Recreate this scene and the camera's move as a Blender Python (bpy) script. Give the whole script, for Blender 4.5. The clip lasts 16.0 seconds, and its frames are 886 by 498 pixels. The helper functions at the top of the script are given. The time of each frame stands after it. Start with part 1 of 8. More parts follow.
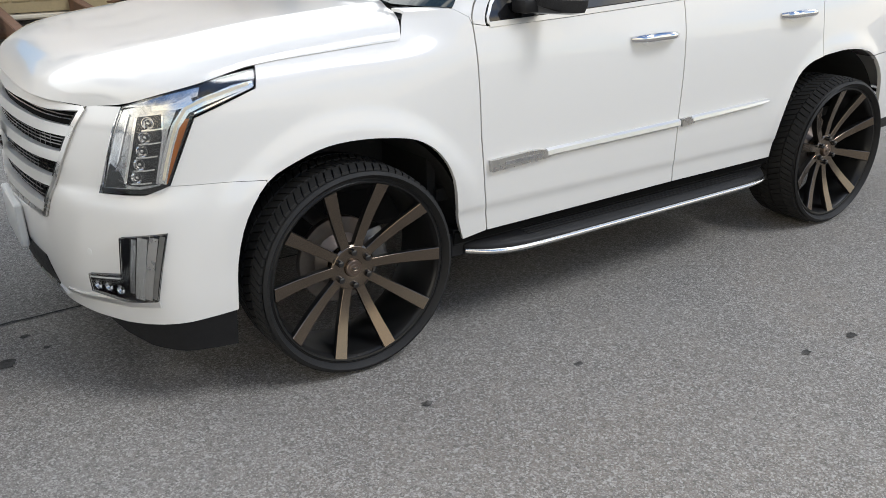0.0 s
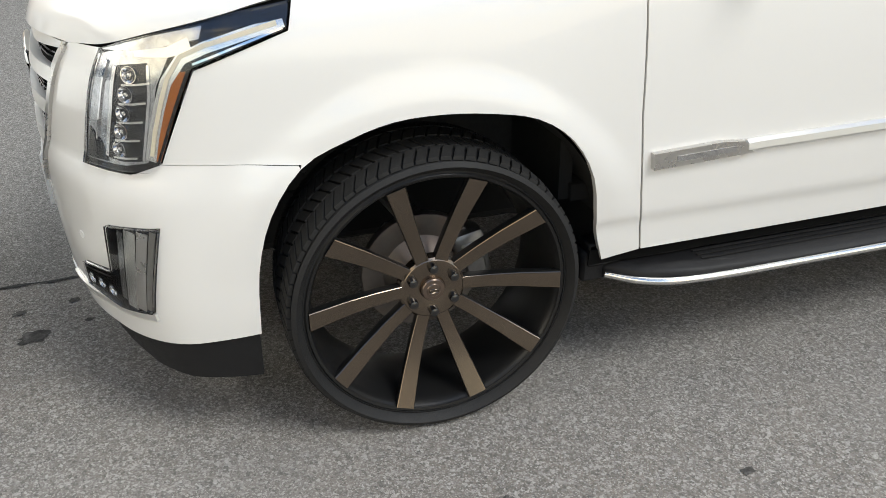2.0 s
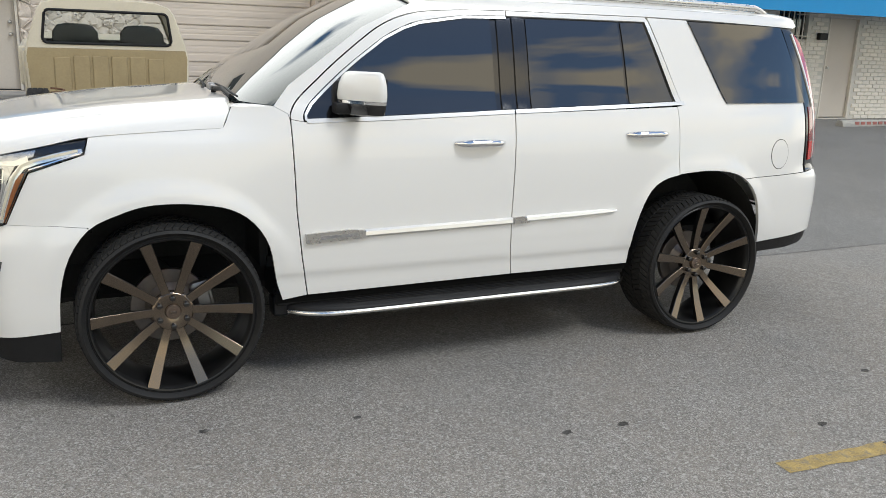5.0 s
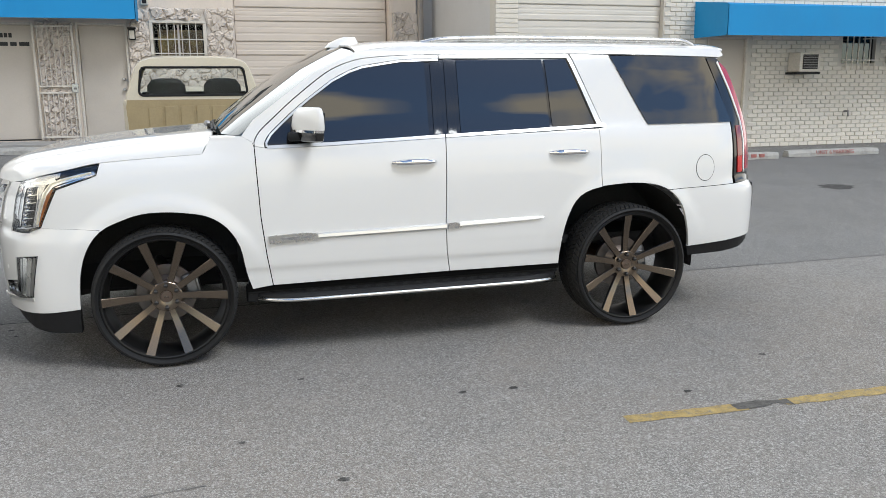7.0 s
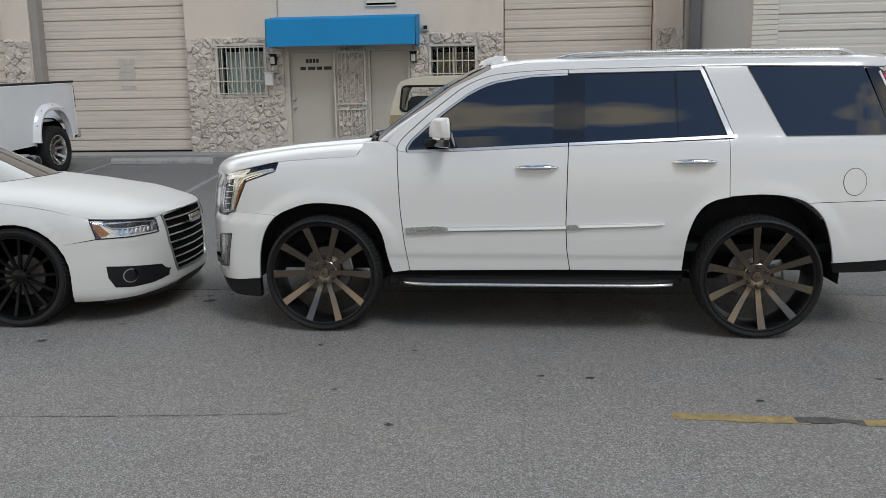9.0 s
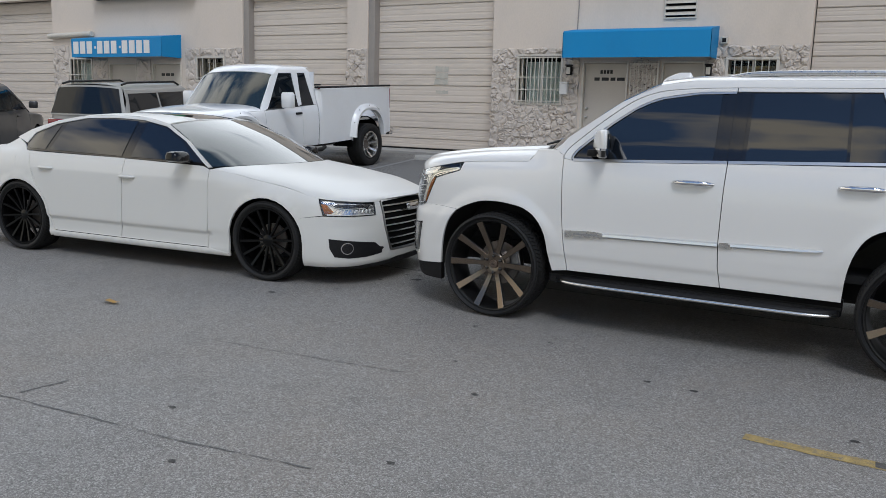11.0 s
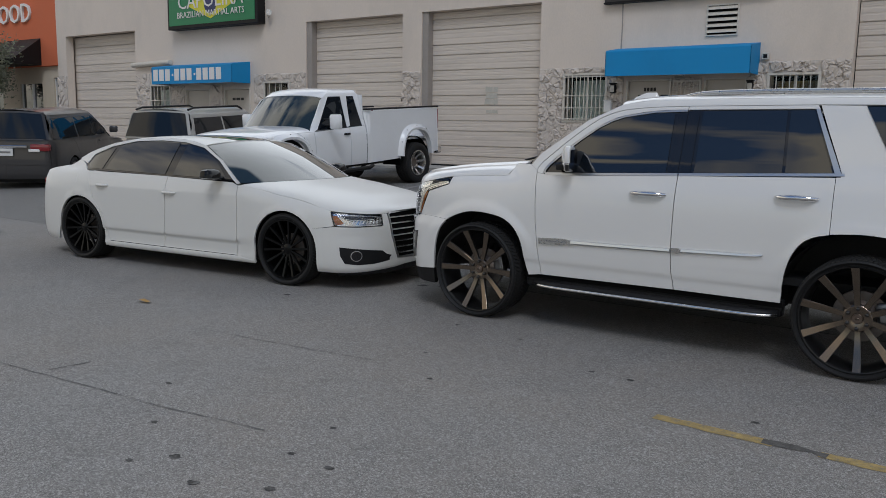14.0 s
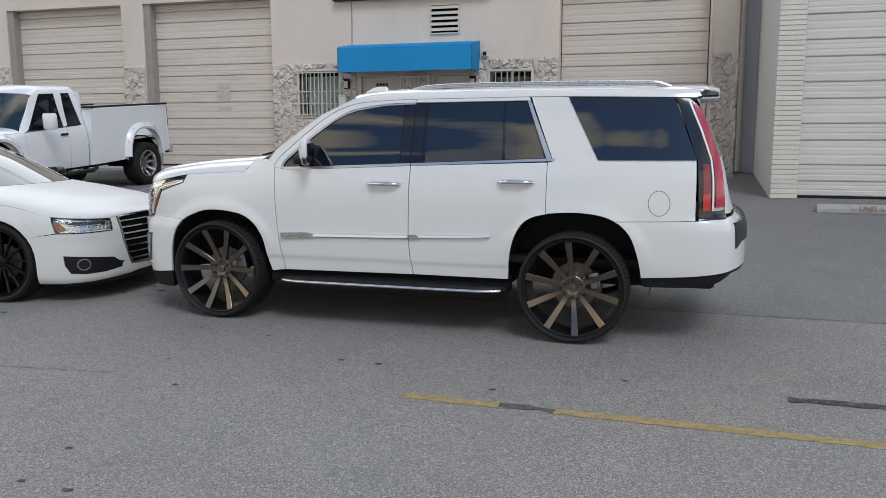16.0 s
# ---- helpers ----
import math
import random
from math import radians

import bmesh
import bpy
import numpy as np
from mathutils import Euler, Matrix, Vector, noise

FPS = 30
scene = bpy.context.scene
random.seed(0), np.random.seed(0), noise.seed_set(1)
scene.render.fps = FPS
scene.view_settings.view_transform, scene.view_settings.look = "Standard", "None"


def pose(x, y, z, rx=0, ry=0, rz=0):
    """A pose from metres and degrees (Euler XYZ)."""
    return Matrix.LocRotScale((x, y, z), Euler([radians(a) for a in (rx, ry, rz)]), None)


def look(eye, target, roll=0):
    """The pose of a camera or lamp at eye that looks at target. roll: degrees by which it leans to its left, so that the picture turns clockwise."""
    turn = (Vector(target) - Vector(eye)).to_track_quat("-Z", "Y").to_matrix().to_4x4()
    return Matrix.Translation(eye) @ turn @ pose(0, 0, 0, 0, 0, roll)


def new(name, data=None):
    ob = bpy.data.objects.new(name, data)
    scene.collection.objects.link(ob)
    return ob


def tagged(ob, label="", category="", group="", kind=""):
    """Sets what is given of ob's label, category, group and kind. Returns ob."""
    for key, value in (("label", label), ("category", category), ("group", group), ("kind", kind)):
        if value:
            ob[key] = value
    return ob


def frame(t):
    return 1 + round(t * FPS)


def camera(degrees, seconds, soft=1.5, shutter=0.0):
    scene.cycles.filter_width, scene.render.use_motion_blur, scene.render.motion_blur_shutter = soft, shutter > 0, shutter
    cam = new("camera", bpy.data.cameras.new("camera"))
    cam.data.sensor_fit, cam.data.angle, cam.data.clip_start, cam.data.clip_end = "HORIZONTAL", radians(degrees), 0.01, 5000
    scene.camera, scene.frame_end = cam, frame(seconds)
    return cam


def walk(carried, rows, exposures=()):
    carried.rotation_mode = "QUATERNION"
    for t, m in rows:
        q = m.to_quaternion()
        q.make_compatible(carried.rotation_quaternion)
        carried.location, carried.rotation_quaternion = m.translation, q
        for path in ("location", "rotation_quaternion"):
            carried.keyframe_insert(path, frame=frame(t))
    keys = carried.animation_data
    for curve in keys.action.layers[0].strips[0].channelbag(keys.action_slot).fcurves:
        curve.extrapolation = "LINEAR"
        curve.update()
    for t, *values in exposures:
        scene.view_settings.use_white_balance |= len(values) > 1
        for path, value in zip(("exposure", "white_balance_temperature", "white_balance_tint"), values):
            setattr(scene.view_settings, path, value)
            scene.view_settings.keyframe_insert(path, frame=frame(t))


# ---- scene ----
from mathutils.geometry import delaunay_2d_cdt

cam = camera(57.0, 16.0, soft=0.6)
PATH = [
    (0, (-1.28, -2.541, 1.608), (-0.255, -0.992, 0.867), -0.8),
    (0.5, (-1.13, -2.352, 1.586), (-0.257, -0.74, 0.786), -1.1),
    (1, (-0.964, -2.084, 1.577), (-0.176, -0.459, 0.718), -0.1),
    (1.5, (-0.773, -1.919, 1.534), (-0.078, -0.267, 0.647), 1.1),
    (2, (-0.532, -1.818, 1.512), (-0.009, -0.121, 0.591), -0.9),
    (2.5, (-0.484, -1.903, 1.526), (-0.08, -0.181, 0.592), -1.4),
    (3, (-0.52, -2.235, 1.553), (-0.164, -0.443, 0.739), 1.2),
    (3.5, (-0.524, -2.584, 1.582), (-0.13, -0.733, 0.934), 2.3),
    (4, (-0.416, -2.967, 1.616), (0.076, -1.115, 1.043), 2.0),
    (4.5, (-0.418, -3.326, 1.597), (0.299, -1.541, 1.046), 3.0),
    (5, (-0.364, -3.653, 1.604), (0.448, -1.891, 1.121), 1.9),
    (5.2, (-0.293, -3.799, 1.589), (0.52, -2.031, 1.13), 1.4),
    (7.3, (0.396, -5.01, 1.598), (0.867, -3.105, 1.214), -0.5),
    (7.5, (0.488, -5.111, 1.588), (0.908, -3.192, 1.21), -0.5),
    (8, (0.746, -5.31, 1.576), (1.007, -3.361, 1.208), -0.5),
    (8.5, (1.078, -5.416, 1.553), (1.13, -3.447, 1.204), -0.2),
    (9, (1.4, -5.529, 1.552), (1.203, -3.569, 1.208), -0.8),
    (9.5, (1.719, -5.681, 1.553), (1.343, -3.747, 1.212), 0.2),
    (10, (2.059, -5.697, 1.555), (1.443, -3.824, 1.222), 1.2),
    (10.2, (2.202, -5.693, 1.56), (1.501, -3.85, 1.23), 1.4),
    (12.3, (3.22, -5.748, 1.567), (2.065, -4.15, 1.234), 1.6),
    (12.5, (3.285, -5.8, 1.575), (2.111, -4.215, 1.243), 1.6),
    (13, (3.414, -5.904, 1.578), (2.199, -4.35, 1.247), 1.1),
    (13.5, (3.518, -5.915, 1.586), (2.32, -4.344, 1.277), 0.8),
    (14, (3.668, -5.873, 1.587), (2.546, -4.243, 1.298), 0.9),
    (14.5, (3.763, -5.857, 1.571), (2.702, -4.186, 1.284), 0.9),
    (15, (3.774, -5.874, 1.579), (2.866, -4.116, 1.293), 0.7),
    (15.5, (3.736, -5.915, 1.575), (3.019, -4.07, 1.289), 0.0),
    (16, (3.72, -5.928, 1.565), (3.153, -4.033, 1.272), -0.2),
]
walk(cam, [(t, look(eye, aim, roll)) for t, eye, aim, roll in PATH],
     exposures=[(0, 0.23, 5950, 8), (2, 0.5, 6250, 6), (3.5, 0.17, 6200, 6), (4.0, 0.28, 6150, 6), (4.5, 0.22, 6150, 6),
                (5, 0.22, 6100, 6), (7.5, 0.31, 5900, 7), (7.8, 0.22, 5900, 7), (8.0, -0.24, 5900, 7), (8.2, -0.22, 5900, 7),
                (8.45, 0.21, 5900, 7), (8.65, 0.18, 5900, 7), (8.85, -0.24, 5900, 7), (9.0, -0.38, 5880, 7), (12.5, -0.34, 5660, 9),
                (13.5, -0.4, 5680, 9), (14.0, -0.76, 5680, 9), (14.5, -0.36, 5680, 9), (15.0, -0.32, 5680, 9), (16, -0.24, 5680, 9)])

# ---- light: bright broken cloud, sun behind thin cloud ----
SUN_EL, SUN_AZ = 50.0, 305.0          # elevation; compass turn counted from +x, degrees
world = bpy.data.worlds.new("sky")
scene.world = world
world.use_nodes = True
wn = world.node_tree
wn.nodes.clear()
w_out = wn.nodes.new("ShaderNodeOutputWorld")
w_bg = wn.nodes.new("ShaderNodeBackground")
w_sky = wn.nodes.new("ShaderNodeTexSky")
w_sky.sky_type = "NISHITA"
w_sky.sun_disc = False
w_sky.sun_elevation = radians(SUN_EL)
w_sky.sun_rotation = radians(90 - SUN_AZ)
w_sky.air_density, w_sky.dust_density, w_sky.ozone_density = 1.0, 0.25, 2.5
w_co = wn.nodes.new("ShaderNodeTexCoord")
w_map = wn.nodes.new("ShaderNodeMapping")
w_map.inputs["Scale"].default_value = (1.0, 1.0, 2.6)
w_n = wn.nodes.new("ShaderNodeTexNoise")
w_n.inputs["Scale"].default_value = 2.6
w_n.inputs["Detail"].default_value = 4
w_n.inputs["Roughness"].default_value = 0.5
w_ramp = wn.nodes.new("ShaderNodeValToRGB")
w_ramp.color_ramp.elements[0].position = 0.47
w_ramp.color_ramp.elements[1].position = 0.585
w_mix = wn.nodes.new("ShaderNodeMix")
w_mix.data_type = "RGBA"
w_far = wn.nodes.new("ShaderNodeMapRange")           # front-lit cloud over the buildings is white, back-lit cloud dull
w_far.interpolation_type = "SMOOTHSTEP"
w_far.inputs["From Min"].default_value, w_far.inputs["From Max"].default_value = -0.6, 0.75
w_lit = wn.nodes.new("ShaderNodeMix")
w_lit.data_type = "RGBA"
w_lit.inputs["A"].default_value = (12.4, 10.4, 7.6, 1)
w_lit.inputs["B"].default_value = (18.5, 17.9, 16.8, 1)
wn.links.new(w_lit.outputs["Result"], w_mix.inputs["B"])
wn.links.new(w_co.outputs["Generated"], w_map.inputs["Vector"])
wn.links.new(w_map.outputs["Vector"], w_n.inputs["Vector"])
w_sep = wn.nodes.new("ShaderNodeSeparateXYZ")
w_up = wn.nodes.new("ShaderNodeMath")
w_up.operation = "MULTIPLY_ADD"
w_up.inputs[1].default_value = -0.03
w_side = wn.nodes.new("ShaderNodeMath")           # the cloud bank lies over the buildings, clear sky over the street
w_side.operation = "MULTIPLY_ADD"
w_side.inputs[1].default_value = 0.16
w_east = wn.nodes.new("ShaderNodeMath")
w_east.operation = "MULTIPLY_ADD"
w_east.inputs[1].default_value = -0.05
wn.links.new(w_co.outputs["Generated"], w_sep.inputs["Vector"])
wn.links.new(w_sep.outputs["Z"], w_up.inputs[0])
w_low = wn.nodes.new("ShaderNodeMapRange")           # more cloud towards the horizon
w_low.interpolation_type = "SMOOTHSTEP"
w_low.inputs["From Min"].default_value, w_low.inputs["From Max"].default_value = 0.60, 0.50
w_low.inputs["To Max"].default_value = 0.165
w_add = wn.nodes.new("ShaderNodeMath")
wn.links.new(w_sep.outputs["Z"], w_low.inputs["Value"])
wn.links.new(w_n.outputs["Fac"], w_add.inputs[0])
wn.links.new(w_low.outputs["Result"], w_add.inputs[1])
wn.links.new(w_add.outputs["Value"], w_up.inputs[2])
wn.links.new(w_sep.outputs["Y"], w_side.inputs[0])
wn.links.new(w_sep.outputs["Y"], w_far.inputs["Value"])
wn.links.new(w_far.outputs["Result"], w_lit.inputs["Factor"])
wn.links.new(w_up.outputs["Value"], w_side.inputs[2])
wn.links.new(w_sep.outputs["X"], w_east.inputs[0])
wn.links.new(w_side.outputs["Value"], w_east.inputs[2])
wn.links.new(w_east.outputs["Value"], w_ramp.inputs["Fac"])
wn.links.new(w_ramp.outputs["Color"], w_mix.inputs["Factor"])
wn.links.new(w_sky.outputs["Color"], w_mix.inputs["A"])
wn.links.new(w_mix.outputs["Result"], w_bg.inputs["Color"])
wn.links.new(w_bg.outputs["Background"], w_out.inputs["Surface"])
w_bg.inputs["Strength"].default_value = 0.12
sun = new("sun", bpy.data.lights.new("sun", "SUN"))
sun.data.energy, sun.data.angle, sun.data.color = 1.6, radians(22), (1.0, 0.95, 0.88)
_az, _el = radians(SUN_AZ), radians(SUN_EL)
sun.matrix_world = look((0, 0, 0), (-math.cos(_el) * math.cos(_az), -math.cos(_el) * math.sin(_az), -math.sin(_el)))
scene.view_settings.exposure = 0.0


# ---- small kit ----
def thing(name, label, category, group="", at=None, kind=""):
    ob = tagged(new(name), label, category, group, kind)
    ob.empty_display_size = 0.2
    if at is not None:
        ob.matrix_world = at
    return ob


def link_mesh(name, me, material, parent=None, label=""):
    ob = new(name, me)
    if material is not None and not me.materials:
        me.materials.append(material)
    if parent is not None:
        ob.parent = parent
    return tagged(ob, label)


def part(name, bm, material, parent=None, label="", smooth=None):
    me = bpy.data.meshes.new(name)
    bmesh.ops.recalc_face_normals(bm, faces=bm.faces)
    if smooth is not None:
        for f in bm.faces:
            f.smooth = True
        for e in bm.edges:
            if len(e.link_faces) == 2 and e.calc_face_angle(0) > radians(smooth):
                e.smooth = False
    bm.to_mesh(me)
    bm.free()
    return link_mesh(name, me, material, parent, label)


def box(bm, x0, x1, y0, y1, z0, z1, bevel=0.0, seg=1, m=None):
    r = bmesh.ops.create_cube(bm, size=1)
    vs = r["verts"]
    for v in vs:
        v.co = Vector((x0 + (v.co.x + .5) * (x1 - x0), y0 + (v.co.y + .5) * (y1 - y0), z0 + (v.co.z + .5) * (z1 - z0)))
    if bevel:
        es = list({e for v in vs for e in v.link_edges})
        out = bmesh.ops.bevel(bm, geom=es, offset=bevel, segments=seg, affect="EDGES", profile=0.5)
        vs = list({v for f in out["faces"] for v in f.verts} | {v for v in vs if v.is_valid})
    if m is not None:
        for v in vs:
            v.co = m @ v.co
    return bm


def boxed(*a, **k):
    return box(bmesh.new(), *a, **k)


def lathe(profile, n=48, bm=None, m=None, closed=False):
    """Turn (r, y) pairs round the y axis."""
    bm = bm or bmesh.new()
    rows = []
    for k in range(n):
        a = 2 * math.pi * k / n
        c, s = math.cos(a), math.sin(a)
        rows.append([bm.verts.new((r * c, y, r * s)) for r, y in profile])
    q = len(profile)
    for k in range(n):
        a, b = rows[k], rows[(k + 1) % n]
        for i in range(q if closed else q - 1):
            j = (i + 1) % q
            bm.faces.new((a[i], a[j], b[j], b[i]))
    bmesh.ops.remove_doubles(bm, verts=[v for r in rows for v in r], dist=1e-5)
    if m is not None:
        for v in bm.verts:
            v.co = m @ v.co
    return bm


def tube(points, r, n=8, bm=None, cap=True):
    bm = bm or bmesh.new()
    pts = [Vector(p) for p in points]
    rows = []
    for i, p in enumerate(pts):
        d = (pts[min(i + 1, len(pts) - 1)] - pts[max(i - 1, 0)]).normalized()
        up = Vector((0, 0, 1)) if abs(d.z) < 0.9 else Vector((1, 0, 0))
        a = d.cross(up).normalized()
        b = a.cross(d)
        rr = r[i] if isinstance(r, (list, tuple)) else r
        rows.append([bm.verts.new(p + a * rr * math.cos(2 * math.pi * k / n) + b * rr * math.sin(2 * math.pi * k / n)) for k in range(n)])
    for a, b in zip(rows, rows[1:]):
        for k in range(n):
            bm.faces.new((a[k], a[(k + 1) % n], b[(k + 1) % n], b[k]))
    if cap:
        bm.faces.new(rows[0])
        bm.faces.new(rows[-1][::-1])
    return bm


def prism(poly, y0, y1, bm=None, m=None):
    """A flat (x, z) outline pulled from y0 to y1."""
    bm = bm or bmesh.new()
    a = [bm.verts.new((x, y0, z)) for x, z in poly]
    b = [bm.verts.new((x, y1, z)) for x, z in poly]
    n = len(poly)
    fs = [bm.faces.new(a), bm.faces.new(b[::-1])]
    for i in range(n):
        bm.faces.new((a[i], b[i], b[(i + 1) % n], a[(i + 1) % n]))
    bmesh.ops.triangulate(bm, faces=fs)
    if m is not None:
        for v in a + b:
            v.co = m @ v.co
    return bm


def spline(pts, n=16):
    """A smooth line through the points (any dimension)."""
    p = [np.array(q, float) for q in pts]
    p = [2 * p[0] - p[1]] + p + [2 * p[-1] - p[-2]]
    out = []
    for i in range(1, len(p) - 2):
        for k in range(n):
            t = k / n
            out.append(0.5 * (2 * p[i] + (p[i + 1] - p[i - 1]) * t + (2 * p[i - 1] - 5 * p[i] + 4 * p[i + 1] - p[i + 2]) * t * t
                              + (3 * p[i] - p[i - 1] - 3 * p[i + 1] + p[i + 2]) * t ** 3))
    out.append(p[-2])
    return np.array(out)


def smoothed(pairs, x):
    """Value at x of a smooth curve through the pairs, held at the ends."""
    d = spline(pairs, 8)
    return float(np.interp(x, d[:, 0], d[:, 1]))


def arrays_mesh(name, verts, faces, normals=None):
    me = bpy.data.meshes.new(name)
    me.from_pydata([tuple(v) for v in verts], [], faces)
    me.polygons.foreach_set("use_smooth", [True] * len(me.polygons))
    if normals is not None:
        me.normals_split_custom_set_from_vertices([tuple(n) for n in normals])
    me.update()
    return me


class Shell:
    """The skin of a vehicle: a plan line from the nose's middle round one flank to the tail's middle, drawn in at each height."""

    def __init__(self, plan, tables, middle):
        d = spline(plan, 24)
        s = np.concatenate([[0], np.cumsum(np.linalg.norm(np.diff(d, axis=0), axis=1))])
        i = int(np.argmax(d[:, 0] >= 0))
        f = (0 - d[i - 1, 0]) / (d[i, 0] - d[i - 1, 0])
        self.u, self.x, self.y = s - (s[i - 1] + f * (s[i] - s[i - 1])), d[:, 0], d[:, 1]
        self.tabs = []
        for u, pairs in tables:
            q = spline(pairs, 8)
            self.tabs.append((u, q[:, 0], q[:, 1]))
        self.mid = middle
        self.arches = ()

    def inset(self, u, z):
        t = self.tabs
        if u <= t[0][0]:
            return float(np.interp(z, t[0][1], t[0][2]))
        if u >= t[-1][0]:
            return float(np.interp(z, t[-1][1], t[-1][2]))
        for a, b in zip(t, t[1:]):
            if a[0] <= u <= b[0]:
                w = (u - a[0]) / (b[0] - a[0])
                w = w * w * (3 - 2 * w)
                return (1 - w) * float(np.interp(z, a[1], a[2])) + w * float(np.interp(z, b[1], b[2]))

    def at(self, u, z, off=0.0):
        x, y = float(np.interp(u, self.u, self.x)), float(np.interp(u, self.u, self.y))
        e = 0.02
        tx = float(np.interp(u + e, self.u, self.x)) - float(np.interp(u - e, self.u, self.x))
        ty = float(np.interp(u + e, self.u, self.y)) - float(np.interp(u - e, self.u, self.y))
        k = math.hypot(tx, ty) or 1
        d = off - self.inset(u, z)
        for ax, az, r0, r1, deep in self.arches:         # flared lips round the wheel openings
            w = min(1.0, max(0.0, (r1 - math.hypot(u - ax, z - az)) / (r1 - r0)))
            d += deep * w * w * (3 - 2 * w) * min(1.0, max(0.0, (z - 0.52) / 0.24))
        return Vector((x + ty / k * d, y - tx / k * d, z))

    def normal(self, u, z, e=0.007):
        a = self.at(u + e, z) - self.at(u - e, z)
        b = self.at(u, z + e) - self.at(u, z - e)
        return a.cross(b).normalized()

    def along(self, x, y):
        """The u of the plan point nearest to (x, y)."""
        return float(self.u[np.argmin((self.x - x) ** 2 + (self.y - y) ** 2)])


def dense(poly, step):
    out = []
    n = len(poly)
    for i in range(n):
        a, b = np.array(poly[i], float), np.array(poly[(i + 1) % n], float)
        k = max(1, int(math.ceil(np.linalg.norm(b - a) / step)))
        out += [a + (b - a) * j / k for j in range(k)]
    return out


def panel(name, shell, poly, material, parent, step=0.05, off=0.0, thick=0.02, far=True, label="", near=True):
    """A curved panel of a vehicle's skin inside the (u, z) outline, with turned-in rims, on one flank or both. Returns the near one."""
    line = np.array(dense(poly, step))
    ring = np.array(poly, float)
    lo, hi = ring.min(0), ring.max(0)
    inner = []
    ends = np.roll(ring, -1, 0)
    for u in np.arange(lo[0] + step * .5, hi[0], step):
        for z in np.arange(lo[1] + step * .5, hi[1], step):
            cross = (ring[:, 1] > z) != (ends[:, 1] > z)
            at = ring[cross, 0] + (z - ring[cross, 1]) / (ends[cross, 1] - ring[cross, 1]) * (ends[cross, 0] - ring[cross, 0])
            if np.count_nonzero(at > u) % 2 and np.min((line[:, 0] - u) ** 2 + (line[:, 1] - z) ** 2) > (step * .45) ** 2:
                inner.append((u, z))
    pts = [Vector(p) for p in line.tolist() + inner]
    cut = delaunay_2d_cdt(pts, [], [list(range(len(line)))], 1, 1e-5)
    uv = [(v.x, v.y) for v in cut[0]]
    faces, once = [], {}
    for ids in cut[2]:
        q = [uv[i] for i in ids]
        area = sum(q[i][0] * q[(i + 1) % len(q)][1] - q[(i + 1) % len(q)][0] * q[i][1] for i in range(len(q)))
        ids = list(ids) if area > 0 else list(ids)[::-1]
        faces.append(ids)
        for a, b in zip(ids, ids[1:] + ids[:1]):
            once[(a, b)] = True
    rim = [(a, b) for a, b in once if (b, a) not in once]
    verts = [shell.at(u, z, off) for u, z in uv]
    if material is M_tint:                              # panes stay nearly flat up to their edges
        edge = min(.07, (hi[1] - lo[1]) * .3)
        norms = [shell.normal(u, min(max(z, lo[1] + edge), hi[1] - edge), 0.05) for u, z in uv]
    else:
        norms = [shell.normal(u, z) for u, z in uv]
    n0 = len(verts)
    base = list(norms)
    for a, b in rim:
        i = len(verts)
        pa, pb = verts[a], verts[b]
        out = (pb - pa).cross(base[a]).normalized()
        verts += [pa, pb, pb - base[b] * thick, pa - base[a] * thick]
        norms += [out] * 4
        faces.append([i, i + 3, i + 2, i + 1])
    made = []
    if near:
        made.append(link_mesh(name, arrays_mesh(name, verts, faces, norms), material, parent, label))
    if far:
        m = 2 * shell.mid
        made.append(link_mesh(name, arrays_mesh(name, [(v.x, m - v.y, v.z) for v in verts], [q[::-1] for q in faces],
                                                [(n.x, -n.y, n.z) for n in norms]), material, parent, label))
    return made


def skin(rows, closed=False):
    """A smooth sheet through rows of points."""
    verts = [tuple(p) for r in rows for p in r]
    w = len(rows[0])
    faces = [(i * w + j, i * w + j + 1, (i + 1) * w + j + 1, (i + 1) * w + j) for i in range(len(rows) - 1) for j in range(w - 1)]
    return verts, faces


def sheet(name, rows, material, parent, thick=0.012, label=""):
    """A smooth sheet with thickness towards its back."""
    v, f = skin(rows)
    bm = bmesh.new()
    bv = [bm.verts.new(p) for p in v]
    for q in f:
        try:
            bm.faces.new([bv[i] for i in q])
        except ValueError:
            pass
    bmesh.ops.remove_doubles(bm, verts=bm.verts, dist=1e-5)
    bmesh.ops.recalc_face_normals(bm, faces=bm.faces)
    up = sum((fc.normal * fc.calc_area() for fc in bm.faces), Vector())
    mid = sum((x.co for x in bm.verts), Vector()) / len(bm.verts)
    if up.z < 0:
        bmesh.ops.reverse_faces(bm, faces=bm.faces)
    bm.normal_update()
    for e in [e for e in bm.edges if len(e.link_faces) == 1]:
        a, b = e.verts
        na, nb = a.normal.copy(), b.normal.copy()
        c, d = bm.verts.new(b.co - nb * thick), bm.verts.new(a.co - na * thick)
        l = e.link_loops[0]
        q = (b, a, d, c) if l.vert == a else (a, b, c, d)
        bm.faces.new(q)
        e.smooth = False
    for fc in bm.faces:
        fc.smooth = True
    me = bpy.data.meshes.new(name)
    bm.to_mesh(me)
    bm.free()
    return link_mesh(name, me, material, parent, label)


